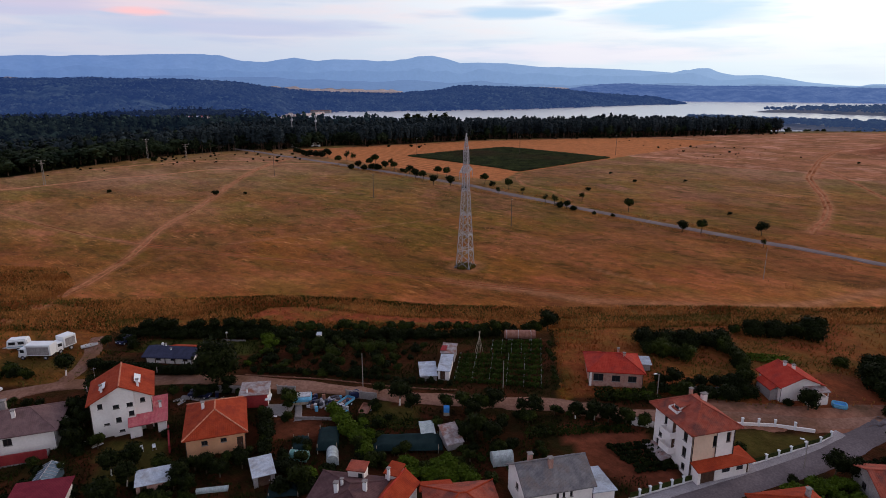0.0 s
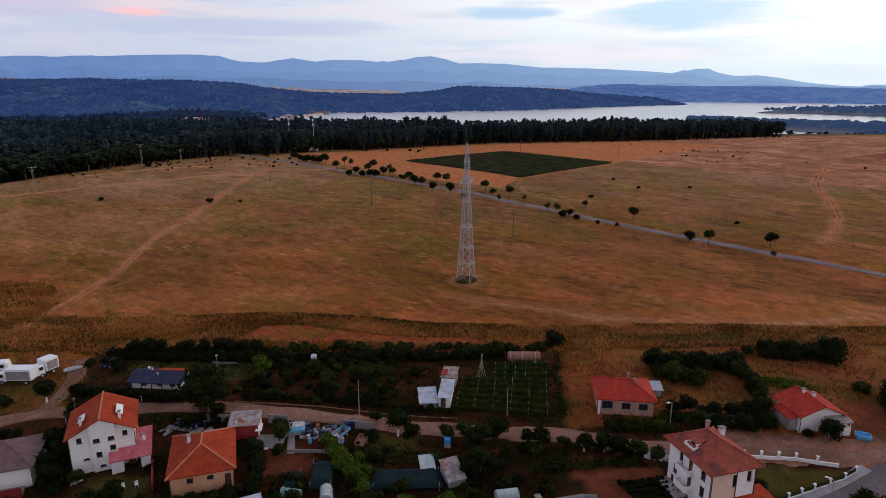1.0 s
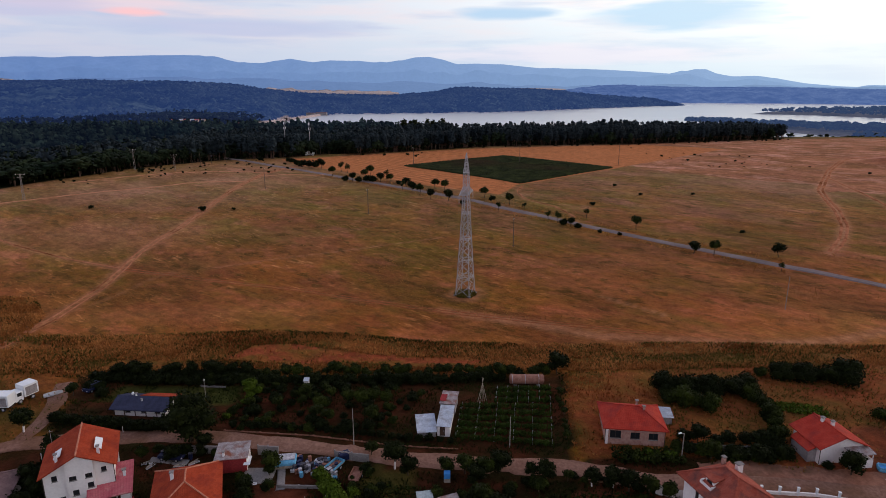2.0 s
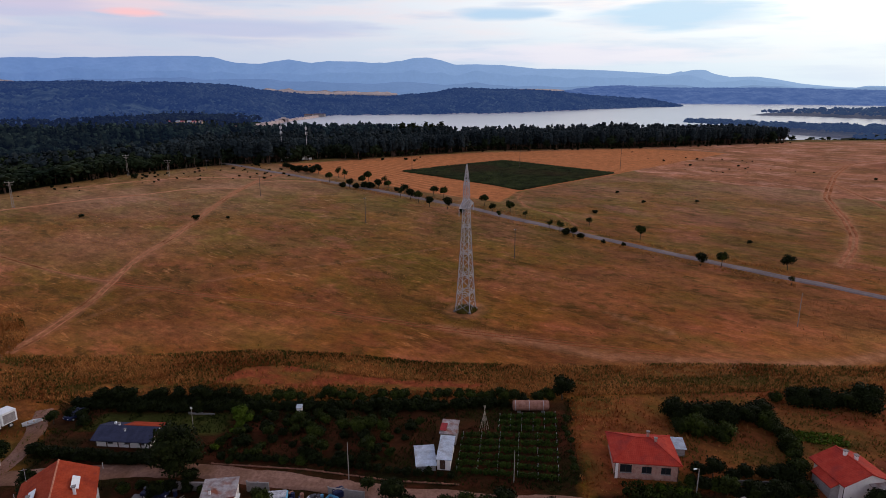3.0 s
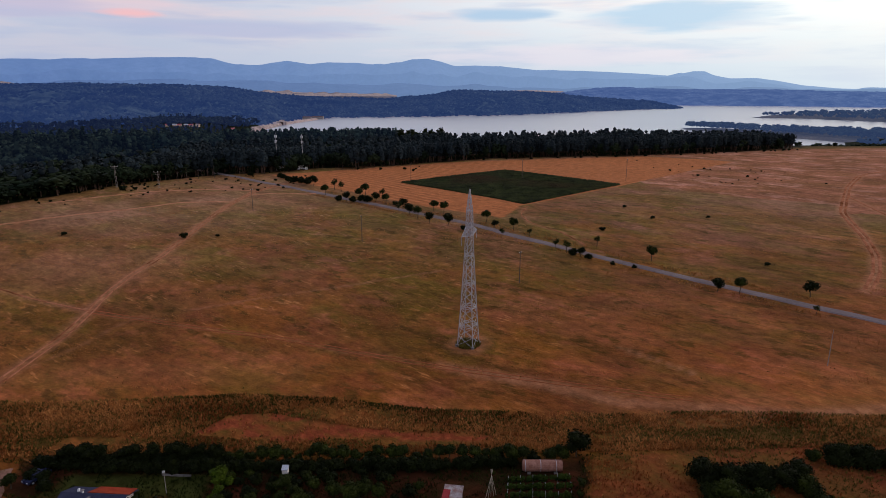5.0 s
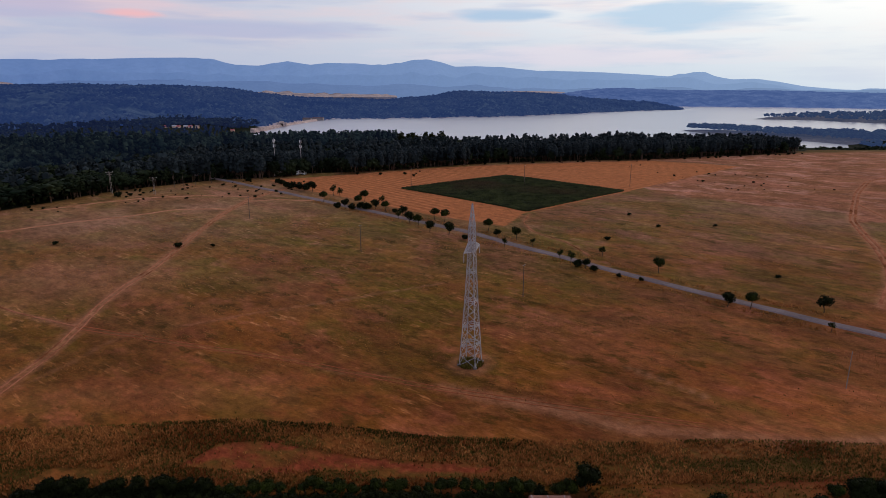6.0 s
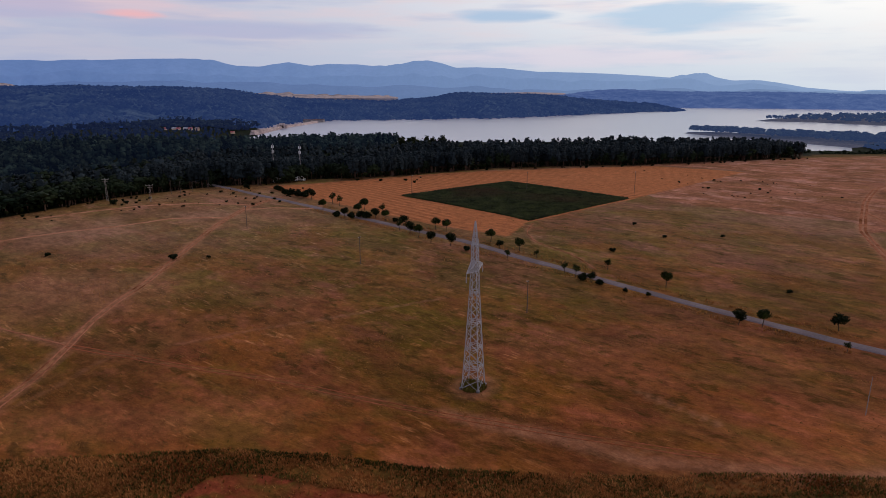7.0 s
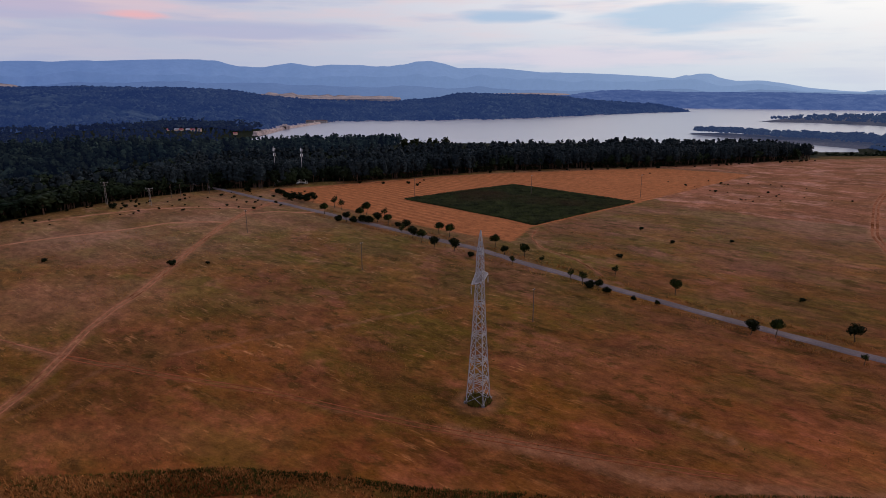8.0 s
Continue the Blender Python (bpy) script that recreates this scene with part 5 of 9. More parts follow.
def grove(name, label, polygon, count, h_lo, h_hi, seed, base=None, share=0.8, mat="leaf_far"):
    """A wood inside a polygon of the plan."""
    rng = np.random.RandomState(seed)
    p = np.array(polygon)
    xs, ys = rng.uniform(p[:, 0].min(), p[:, 0].max(), count * 4), rng.uniform(p[:, 1].min(), p[:, 1].max(), count * 4)
    ok = inside(xs, ys, polygon)
    x, y = xs[ok][:count], ys[ok][:count]
    z = terr(x, y) if base is None else np.full(len(x), base)
    var = [pine_variant(s + 40, True, 2)[0] for s in range(8)]
    pk = rng.randint(0, 8, len(x))
    v, f = scatter(var, list(zip(x, y, z)), rng.uniform(h_lo, h_hi, len(x)), rng.uniform(1.1, 1.7, len(x)), rng.uniform(0, 6.28, len(x)), pk)
    tagged(new(name, tinted(fast_mesh(name, v, f, M[mat]), var, pk, rng)), label, "forest", kind="stuff")


def island(name, label, polygon, height):
    """Low land standing out of the lake."""
    bm = bmesh.new()
    c = np.mean(polygon, axis=0)
    rings = []
    for s, z in ((1.06, LAKE_Z - 1), (1.0, LAKE_Z + 0.5), (0.9, LAKE_Z + height * 0.7), (0.4, LAKE_Z + height)):
        rings.append([bm.verts.new((c[0] + (x - c[0]) * s, c[1] + (y - c[1]) * s, z)) for x, y in polygon])
    for a, b in zip(rings[:-1], rings[1:]):
        for i in range(len(a)):
            j = (i + 1) % len(a)
            bm.faces.new((a[i], a[j], b[j], b[i]))
    bm.faces.new(rings[-1])
    me = bpy.data.meshes.new(name)
    bm.to_mesh(me)
    bm.free()
    me.materials.append(M["shore_land"])
    tagged(new(name, me), label, "island", kind="structure")


SPIT = [(483, 1274), (500, 1225), (524, 1176), (586, 1038), (617, 963), (637, 946), (760, 905), (1200, 860), (1200, 1200), (900, 1150), (760, 1100), (690, 1135), (610, 1205), (545, 1290), (505, 1305)]
SPIT_WOOD = [(490, 1276), (512, 1240), (548, 1195), (612, 1075), (650, 995), (700, 965), (800, 935), (1200, 900), (1200, 1180), (900, 1135), (760, 1088), (690, 1122), (610, 1192), (545, 1280), (505, 1296)]
POINT = [(850, 1735), (970, 1678), (1045, 1535), (1300, 1480), (1700, 1500), (1900, 2100), (1500, 2050), (1150, 1950), (950, 1820)]
island("headland", "low wooded headland reaching into the lake", SPIT, 3)
island("headland", "low point of land with trees along the lake", POINT, 8)
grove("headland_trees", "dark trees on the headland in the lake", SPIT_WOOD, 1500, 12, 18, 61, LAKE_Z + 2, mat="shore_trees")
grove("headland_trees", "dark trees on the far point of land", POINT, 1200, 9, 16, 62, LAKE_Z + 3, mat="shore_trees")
COVE = [(300, 585), (330, 606), (420, 640), (700, 700), (1000, 760), (1200, 870), (1000, 880), (660, 930), (600, 880), (420, 800), (300, 700)]
grove("lowland_trees", "low scrubby trees below the field towards the lake", COVE, 800, 3.5, 6.5, 63)
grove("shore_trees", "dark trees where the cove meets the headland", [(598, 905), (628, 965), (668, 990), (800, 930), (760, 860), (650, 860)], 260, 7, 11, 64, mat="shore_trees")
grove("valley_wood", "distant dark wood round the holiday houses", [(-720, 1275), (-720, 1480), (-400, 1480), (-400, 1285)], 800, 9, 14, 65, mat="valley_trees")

# tall trees rising above the wood before the lake
for i, (x, y) in enumerate([(-22, 560), (-10, 566), (-30, 552), (2, 570)]):
    v, f = pine_variant(40 + i, True)[0]
    ob = thing("tall_tree", "tall dark tree rising above the wood", "tree", x, y, ground_z(x, y))
    part("crown", fast_mesh("crown", v * np.array([20, 20, 20]), f, M["leaf_dark"]), None, ob)
    part("trunk", rods(((0, 0, -0.5), (0, 0, 12), 0.4, 0.25)), M["bark"], ob)

# ---------- the dam at the lake's left end ----------
dam = thing("dam", "long pale concrete dam with an intake tower", "dam", -368, 1288, LAKE_Z)
a_, b_ = (0, 0), (56, 372)
bm = bmesh.new()
for z0, z1, h0, h1 in ((-4, 4.6, 6, 1.8),):
    vs = []
    for (x, y) in (a_, b_):
        vs.append([bm.verts.new((x + s, y, z)) for s, z in ((h0, z0), (h1, z1), (-h1, z1), (-h0, z0))])
    for i in range(4):
        j = (i + 1) % 4
        bm.faces.new((vs[0][i], vs[0][j], vs[1][j], vs[1][i]))
    bm.faces.new(vs[0][::-1]), bm.faces.new(vs[1])
# dam stone with a little haze light added as emission
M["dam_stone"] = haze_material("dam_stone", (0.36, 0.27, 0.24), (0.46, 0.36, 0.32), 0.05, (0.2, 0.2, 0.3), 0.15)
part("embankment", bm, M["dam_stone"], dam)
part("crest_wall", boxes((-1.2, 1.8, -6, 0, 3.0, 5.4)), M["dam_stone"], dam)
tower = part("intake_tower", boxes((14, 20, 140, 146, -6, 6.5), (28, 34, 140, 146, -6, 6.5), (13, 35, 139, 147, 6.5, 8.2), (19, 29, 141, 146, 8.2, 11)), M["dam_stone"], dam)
part("window_band", boxes((20, 28, 141, 142, 1, 6.4)), M["frame_dark"], tower)

# ---------- crop field ----------
def crop_field():
    """Rows of low dark plants on a four-cornered plot."""
    L, T, R, B = np.array((-20.8, 366.0)), np.array((39.8, 411)), np.array((96, 357.5)), np.array((38.2, 309.5))
    rng = np.random.RandomState(77)
    nu, nv = 84, 190
    vs, fs = [], []
    u, v = np.meshgrid(np.linspace(0, 1, nu * 2 + 1), np.linspace(0, 1, nv))
    p = (B[None, None] * ((1 - u) * (1 - v))[..., None] + R[None, None] * (u * (1 - v))[..., None] + L[None, None] * ((1 - u) * v)[..., None] + T[None, None] * (u * v)[..., None])
    ridge = (np.arange(nu * 2 + 1) % 2)[None, :] * np.ones((nv, 1))
    z = terr(p[..., 0], p[..., 1]) + 0.30 + ridge * (0.28 + 0.55 * rng.rand(nv, nu * 2 + 1) * (0.4 + 0.6 * smooth_noise(p[..., 0], p[..., 1], 9.0, 5)))
    z[0, :] -= 0.7
    z[-1, :] -= 0.7
    z[:, 0] -= 0.7
    z[:, -1] -= 0.7
    q = np.concatenate([p, z[..., None]], axis=-1).reshape(-1, 3)
    q[:, :2] += rng.normal(size=(len(q), 2)) * 0.10
    ii = np.arange(nv * (nu * 2 + 1)).reshape(nv, nu * 2 + 1)
    f = np.stack([ii[:-1, :-1], ii[:-1, 1:], ii[1:, 1:], ii[1:, :-1]], axis=-1).reshape(-1, 4)
    m = material("crop_leaves", (0.009, 0.0115, 0.0030), (0.038, 0.046, 0.012), 0.8, 0.16, 1.2, c=(0.040, 0.021, 0.009), coarse=0.018, bump=0.4, grain=0.45)
    tagged(new("crop_field", fast_mesh("crop_field", q, f, m)), "rectangular dark green crop field amid straw stubble", "crop field", kind="stuff")


crop_field()


# ---------- grass tufts and weeds ----------
def tufts(name, label, mat, x, y, size, seed):
    rng = np.random.RandomState(seed)
    n = len(x)
    z = surf(x, y)
    blades = 5
    vs = np.empty((n, blades, 3, 3))
    for b in range(blades):
        a = rng.uniform(0, 6.28, n)
        lean = rng.uniform(0.2, 0.9, n) * size
        w = 0.17 * size
        vs[:, b, 0] = np.stack([x - np.sin(a) * w, y + np.cos(a) * w, z - 0.08], axis=-1)
        vs[:, b, 1] = np.stack([x + np.sin(a) * w, y - np.cos(a) * w, z - 0.08], axis=-1)
        vs[:, b, 2] = np.stack([x + np.cos(a) * lean, y + np.sin(a) * lean, z + size * rng.uniform(0.6, 1.2, n)], axis=-1)
    f = np.arange(n * blades * 3).reshape(-1, 3)
    tagged(new(name, fast_mesh(name, vs.reshape(-1, 3), f, mat)), label, "grass", kind="stuff")


rg = np.random.RandomState(9)


def strip(n, x0, x1, y0, y1):
    return rg.uniform(x0, x1, n), rg.uniform(y0, y1, n)


M["weed_green"] = material("weed_green", (0.075, 0.060, 0.010), (0.15, 0.110, 0.022), 0.9, 0.1, 2.0, island=0.4)
M["weed_dark"] = material("weed_dark", (0.036, 0.035, 0.005), (0.075, 0.062, 0.010), 0.9, 0.1, 2.0, island=0.4)
M["weed_tan"] = material("weed_tan", (0.27, 0.098, 0.024), (0.45, 0.185, 0.055), 0.9, 0.1, 2.0, island=0.4)
M["weed_red"] = material("weed_red", (0.21, 0.055, 0.014), (0.33, 0.105, 0.028), 0.9, 0.1, 2.0, island=0.4)
x, y = strip(120000, -128, 125, 127.5, 173)
thin = rg.rand(len(x))
keep = (y + 1.6 * thin ** 2 < np.interp(x, WEED_X, WEED_Y)) & (smooth_noise(x * 0.6, y * 1.8, 7.0, 31) > 0.02 + 0.45 * thin + 0.2 * (np.abs(y - 131.5) < 1.6)) & (~inside(x, y, RED_SOIL) | (thin < 0.05))
x, y = x[keep], y[keep]
g = smooth_noise(x + 300, y * 2.2, 13.0, 32) + 0.08 * (x < 10) + rg.uniform(-0.22, 0.22, len(x))
tufts("tall_grass", "tall dry yellow grass along the field's edge", M["weed_tan"], x[g < 0.66], y[g < 0.66], rg.uniform(0.22, 0.72, (g < 0.66).sum()), 1)
tufts("tall_weeds", "tall dark green weeds along the field's edge", M["weed_dark"], x[(g >= 0.66) & (g < 0.78)], y[(g >= 0.66) & (g < 0.78)], rg.uniform(0.22, 0.72, ((g >= 0.66) & (g < 0.78)).sum()), 2)
tufts("dry_weeds", "reddish dry weeds along the field's edge", M["weed_red"], x[g >= 0.78], y[g >= 0.78], rg.uniform(0.22, 0.72, (g >= 0.78).sum()), 3)
x, y = strip(60000, -120, 128, 127.5, 149)
keep = (y < np.interp(x, WEED_X, WEED_Y) + 0.6) & (smooth_noise(x, y * 2.0, 8.0, 37) + 0.1 * (x > 12) > 0.58 + 0.2 * (rg.rand(60000) - 0.5)) & ~inside(x, y, RED_SOIL)
tufts("green_weeds", "yellow-green weeds along the field's edge", M["weed_green"], x[keep], y[keep], rg.uniform(0.2, 0.45, keep.sum()), 13)
# dark weeds here also stand in for the shaded side of a slight bank
x = rg.uniform(-120, 120, 9000)
y = np.interp(x, WEED_X, WEED_Y) - np.abs(rg.normal(0, 1.3, 9000))
keep = smooth_noise(x, y, 5.0, 39) + 0.35 * ((x > -75) & (x < 12)) - 0.15 * (x > 14) > 0.5 * (1 + rg.rand(9000) * 0.6)
tufts("edge_weeds", "dense dark green weeds doubling as bank shade along the field's lower edge", M["weed_dark"], x[keep], y[keep], rg.uniform(0.2, 0.5, keep.sum()), 12)
x, y = strip(26000, -150, 150, 149, 300)
keep = (smooth_noise(x * 0.5, y * 1.6, 9.0, 33) > 0.62) & (poly_distance(x, y, TRACKS[0][2]) > 2.5)
tufts("dry_grass", "scattered dry grass tufts across the field", M["dry_grass"], x[keep], y[keep], rg.uniform(0.18, 0.42, keep.sum()), 4)
x, y = strip(7000, -150, 150, 146, 320)
keep = smooth_noise(x * 0.6, y * 1.4, 11.0, 34) > 0.66
tufts("green_grass", "low greenish grass tufts across the field", M["weed_green"], x[keep], y[keep], rg.uniform(0.15, 0.35, keep.sum()), 5)
x, y = strip(16000, 20, 125, 96, 128)
keep = inside(x, y, EAST_LOT) & ~inside(x, y, YARD) & (smooth_noise(x, y, 5.0, 38) > 0.15 + 0.6 * rg.rand(16000))
x, y = x[keep], y[keep]
g = smooth_noise(x, y * 1.5, 8.0, 30) + rg.uniform(-0.2, 0.2, len(x))
tufts("dry_weeds", "reddish dry weeds on the empty plots", M["weed_red"], x[g < 0.55], y[g < 0.55], rg.uniform(0.2, 0.5, (g < 0.55).sum()), 16)
tufts("green_weeds", "yellow-green weeds on the empty plots", M["weed_green"], x[g >= 0.55], y[g >= 0.55], rg.uniform(0.2, 0.5, (g >= 0.55).sum()), 17)
x, y = strip(1800, 20, 125, 96, 128)
keep = inside(x, y, EAST_LOT) & (smooth_noise(x, y, 6.0, 35) > 0.35)
tufts("dry_grass", "long dry grass on the empty plots", M["dry_grass"], x[keep], y[keep], rg.uniform(0.25, 0.6, keep.sum()), 6)
x, y = strip(1100, -115, -68, 104, 130)
keep = inside(x, y, WEST_LOT) & (smooth_noise(x, y, 6.0, 36) > 0.35)
tufts("green_weeds", "yellow-green grass beside the parked trucks", M["weed_green"], x[keep], y[keep], rg.uniform(0.25, 0.6, keep.sum()), 7)
a = rg.uniform(0, 6.28, 420)
r = 3.0 * np.sqrt(rg.rand(420))
tufts("pylon_weeds", "green weeds round the pylon's feet", M["weed_green"], 6.4 + r * np.cos(a), 172.2 + r * np.sin(a), rg.uniform(0.4, 0.9, 420), 8)
x, y = strip(1500, 0, 1, 0, 1)
t_ = rg.rand(1500)
rx, ry = np.interp(t_, [0, 0.25, 0.5, 0.75, 1], [-60, -20, 33, 79, 104]), np.interp(t_, [0, 0.25, 0.5, 0.75, 1], [337, 301, 254.5, 210, 187.5])
sd = np.where(rg.rand(1500) < 0.5, 1, -1) * rg.uniform(3.2, 6.5, 1500)
tufts("verge_grass", "dry grass on the road's verges", M["dry_grass"], rx + sd * 0.68, ry + sd * 0.73, rg.uniform(0.3, 0.7, 1500), 9)


# ---------- lattice pylon ----------
def pylon():
    ob = thing("lattice_pylon", "grey galvanised steel lattice power pylon with one crossarm", "pylon", 6.4, 172.3, ground_z(6.4, 172.3), 64)
    H = 38.0
    prof = [(0.0, 2.0), (4.8, 1.72), (9.4, 1.46), (15.3, 1.16), (22.2, 0.86), (27.2, 0.68), (33.0, 0.56), (H, 0.05)]

    def half(z):
        return float(np.interp(z, [p[0] for p in prof], [p[1] for p in prof]))

    corners = [(-1, -1), (1, -1), (1, 1), (-1, 1)]
    for cx, cy in corners:
        part("leg", tube([(cx * h0, cy * h0, z0 - (0.3 if z0 == 0 else 0)) for z0, h0 in prof], [0.11 if z0 < 21 else 0.085 for z0, h0 in prof]), M["galvanised"], ob)
        part("footing", boxes((cx * 2.0 - 0.4, cx * 2.0 + 0.4, cy * 2.0 - 0.4, cy * 2.0 + 0.4, -0.5, 0.35), bevel=0.05), M["concrete"], ob)
    belts = [4.8, 9.4, 15.3, 22.2, 27.2, 29.2, 33.0]
    levels = [0.0, 2.5, 4.8, 7.1, 9.4, 11.4, 13.4, 15.3, 17.1, 18.9, 20.6, 22.2, 23.9, 25.6, 27.2, 28.2, 29.2, 30.5, 31.8, 33.0, 34.4, 35.8]
    for i in range(4):
        bm = bmesh.new()
        a, b = corners[i], corners[(i + 1) % 4]
        for z0, z1 in zip(levels[:-1], levels[1:]):
            h0, h1 = half(z0), half(z1)
            r = 0.055 if z0 < 22 else 0.045
            rod(bm, (a[0] * h0, a[1] * h0, z0), (b[0] * h1, b[1] * h1, z1), r, r, 4)
            rod(bm, (b[0] * h0, b[1] * h0, z0), (a[0] * h1, a[1] * h1, z1), r, r, 4)
        part("bracing", bm, M["galvanised"], ob)
    for z0 in belts:
        bm = bmesh.new()
        for zz in (z0, z0 + 0.45) if z0 < 27 else (z0,):
            h0 = half(zz)
            for i in range(4):
                a, b = corners[i], corners[(i + 1) % 4]
                rod(bm, (a[0] * h0, a[1] * h0, zz), (b[0] * h0, b[1] * h0, zz), 0.07, 0.07, 4)
        h0 = half(z0)
        for a in corners[:2]:
            rod(bm, (a[0] * h0, a[1] * h0, z0), (-a[0] * h0, -a[1] * h0, z0), 0.05, 0.05, 4)
        part("belt", bm, M["galvanised"], ob)
    for s in (-1, 1):
        bm = bmesh.new()
        h0, h1 = half(27.2), half(29.2)
        tip = Vector((s * 4.5, 0, 27.7))
        for cy in (-1, 1):
            foot, head = Vector((s * h0, cy * h0, 27.2)), Vector((s * h1, cy * h1, 29.2))
            rod(bm, foot, tip, 0.09, 0.08, 4)
            rod(bm, head, tip, 0.08, 0.07, 4)
            for k in (0.0, 0.2, 0.4, 0.6, 0.8):
                rod(bm, foot.lerp(tip, k), head.lerp(tip, min(1.0, k + 0.2)), 0.05, 0.05, 4)
                rod(bm, foot.lerp(tip, k), head.lerp(tip, k), 0.045, 0.045, 4)
        for k in (0.0, 0.2, 0.4, 0.6, 0.8):
            for z, h in ((27.2, h0), (29.2, h1)):
                near, away = Vector((s * h, -h, z)), Vector((s * h, h, z))
                rod(bm, near.lerp(tip, k), away.lerp(tip, min(1.0, k + 0.2)), 0.05, 0.05, 4)
                rod(bm, near.lerp(tip, k), away.lerp(tip, k), 0.05, 0.05, 4)
        part("crossarm", bm, M["galvanised"], ob)
        ins = bmesh.new()
        for k in range(10):
            rod(ins, (tip.x, 0, 27.4 - k * 0.17), (tip.x, 0, 27.3 - k * 0.17), 0.11, 0.06, 8)
        rod(ins, tip, (tip.x, 0, 25.6), 0.03, 0.03, 4)
        part("insulator", ins, M["galvanised"], ob)
    bm = bmesh.new()
    for s, reach in ((-1, 1.9), (1, 1.5)):
        for cy in (-1, 1):
            rod(bm, (s * 0.56, cy * 0.56, 33.0), (s * reach, 0, 33.2), 0.06, 0.05, 4)
            rod(bm, (s * 0.4, cy * 0.4, 34.4), (s * reach, 0, 33.2), 0.05, 0.04, 4)
    rod(bm, (1.5, 0, 33.2), (1.5, 0, 31.0), 0.04, 0.04, 4)
    part("top_arm", bm, M["galvanised"], ob)


pylon()


def pole(x, y, h, label, mat, arm=1.2, turn=0.0, r=0.14, name="utility_pole", lean=(0, 0), insul=3):
    ob = thing(name, label, "pole", x, y, ground_z(x, y), turn)
    part("shaft", rods(((0, 0, -0.5), (lean[0], lean[1], h), r, r * 0.6), sides=8), mat, ob)
    if arm:
        part("crossarm", boxes((lean[0] - arm / 2, lean[0] + arm / 2, lean[1] - 0.06, lean[1] + 0.06, h - 0.5, h - 0.38)), mat, ob)
        for i in range(insul):
            u = lean[0] + (i / max(1, insul - 1) - 0.5) * (arm - 0.15)
            part("insulator", rods(((u, lean[1], h - 0.38), (u, lean[1], h - 0.12), 0.06, 0.04)), M["white_paint"], ob)
    return ob


for x, y, h in [(-80.8, 297, 9.5), (-28.5, 252.2, 9.8), (23.7, 210.9, 9.8), (46.2, 376.8, 11), (102.3, 370.2, 12), (-15.5, 371, 10)]:
    pole(x, y, h, "dark wooden utility pole standing in the dry field", M["pole_wood"], 1.1, 50)

pole(85.2, 157.7, 8.5, "thin pale pole standing alone in the dry field", M["pole_concrete"], 0.0, 50, 0.09)
# slim lattice poles of a local line at the wood's edge
def line_pole(x, y, h, turn):
    ob = thing("lattice_pole", "slim grey lattice line pole with a wide crossarm", "pole", x, y, ground_z(x, y), turn, "local line poles")
    for sx in (-1, 1):
        for sy in (-1, 1):
            part("leg", rods(((sx * 0.42, sy * 0.3, -0.4), (sx * 0.2, sy * 0.16, h), 0.06, 0.05), sides=4), M["pole_concrete"], ob)
    for sy in (-1, 1):
        bm = bmesh.new()
        for k in range(9):
            f0, f1 = k / 9, (k + 1) / 9
            w0, w1 = 0.42 - 0.22 * f0, 0.42 - 0.22 * f1
            d0, d1 = sy * (0.3 - 0.14 * f0), sy * (0.3 - 0.14 * f1)
            rod(bm, ((-1) ** k * w0, d0, h * f0), (-(-1) ** k * w1, d1, h * f1), 0.035, 0.035, 4)
        part("lacing", bm, M["pole_concrete"], ob)
    for z, a in ((h - 0.2, 1.7), (h - 1.3, 1.2)):
        part("crossarm", boxes((-a, a, -0.08, 0.08, z - 0.08, z + 0.08)), M["pole_concrete"], ob)
    for u in (-1.6, 0.0, 1.6):
        part("insulator", rods(((u, 0, h - 0.12), (u, 0, h + 0.25), 0.07, 0.05)), M["white_paint"], ob)


for x, y, h in [(-166.5, 352, 11.0), (-143.5, 349, 8.5), (-178.5, 276.5, 11.0)]:
    line_pole(x, y, h, 20)

for x, y, h in [(-143, 372, 7.5), (-139, 374, 6.8), (-127, 383, 7.0), (-134, 378, 6.0)]:
    pole(x, y, h, "thin dark wooden pole at the wood's edge", M["pole_wood"], 0.0, 0, 0.11)

# two telecom masts in the wood's edge
for x, y, h in [(-98, 410, 22.5), (-83.5, 415, 21.5)]:
    ob = thing("telecom_mast", "slim pale telecom mast with antenna panels", "mast", x, y, ground_z(x, y))
    part("shaft", rods(((0, 0, -0.5), (0, 0, h), 0.22, 0.12), sides=8), M["galvanised"], ob)
    for k in range(3):
        a = 2 * math.pi * k / 3
        for z in (h - 3.0, h - 6.0):
            part("antenna", boxes((math.cos(a) * 0.6 - 0.15, math.cos(a) * 0.6 + 0.15, math.sin(a) * 0.6 - 0.15, math.sin(a) * 0.6 + 0.15, z + 0.4, z + 2.0), bevel=0.04), M["white_paint"], ob)
    part("bracket", rods(((-0.8, 0, h - 2), (0.8, 0, h - 2), 0.05), ((0, -0.8, h - 2.2), (0, 0.8, h - 2.2), 0.05)), M["galvanised"], ob)
    part("cabinet", boxes((1.0, 2.6, -0.6, 0.6, -0.1, 1.9), bevel=0.05), M["white_paint"], ob)


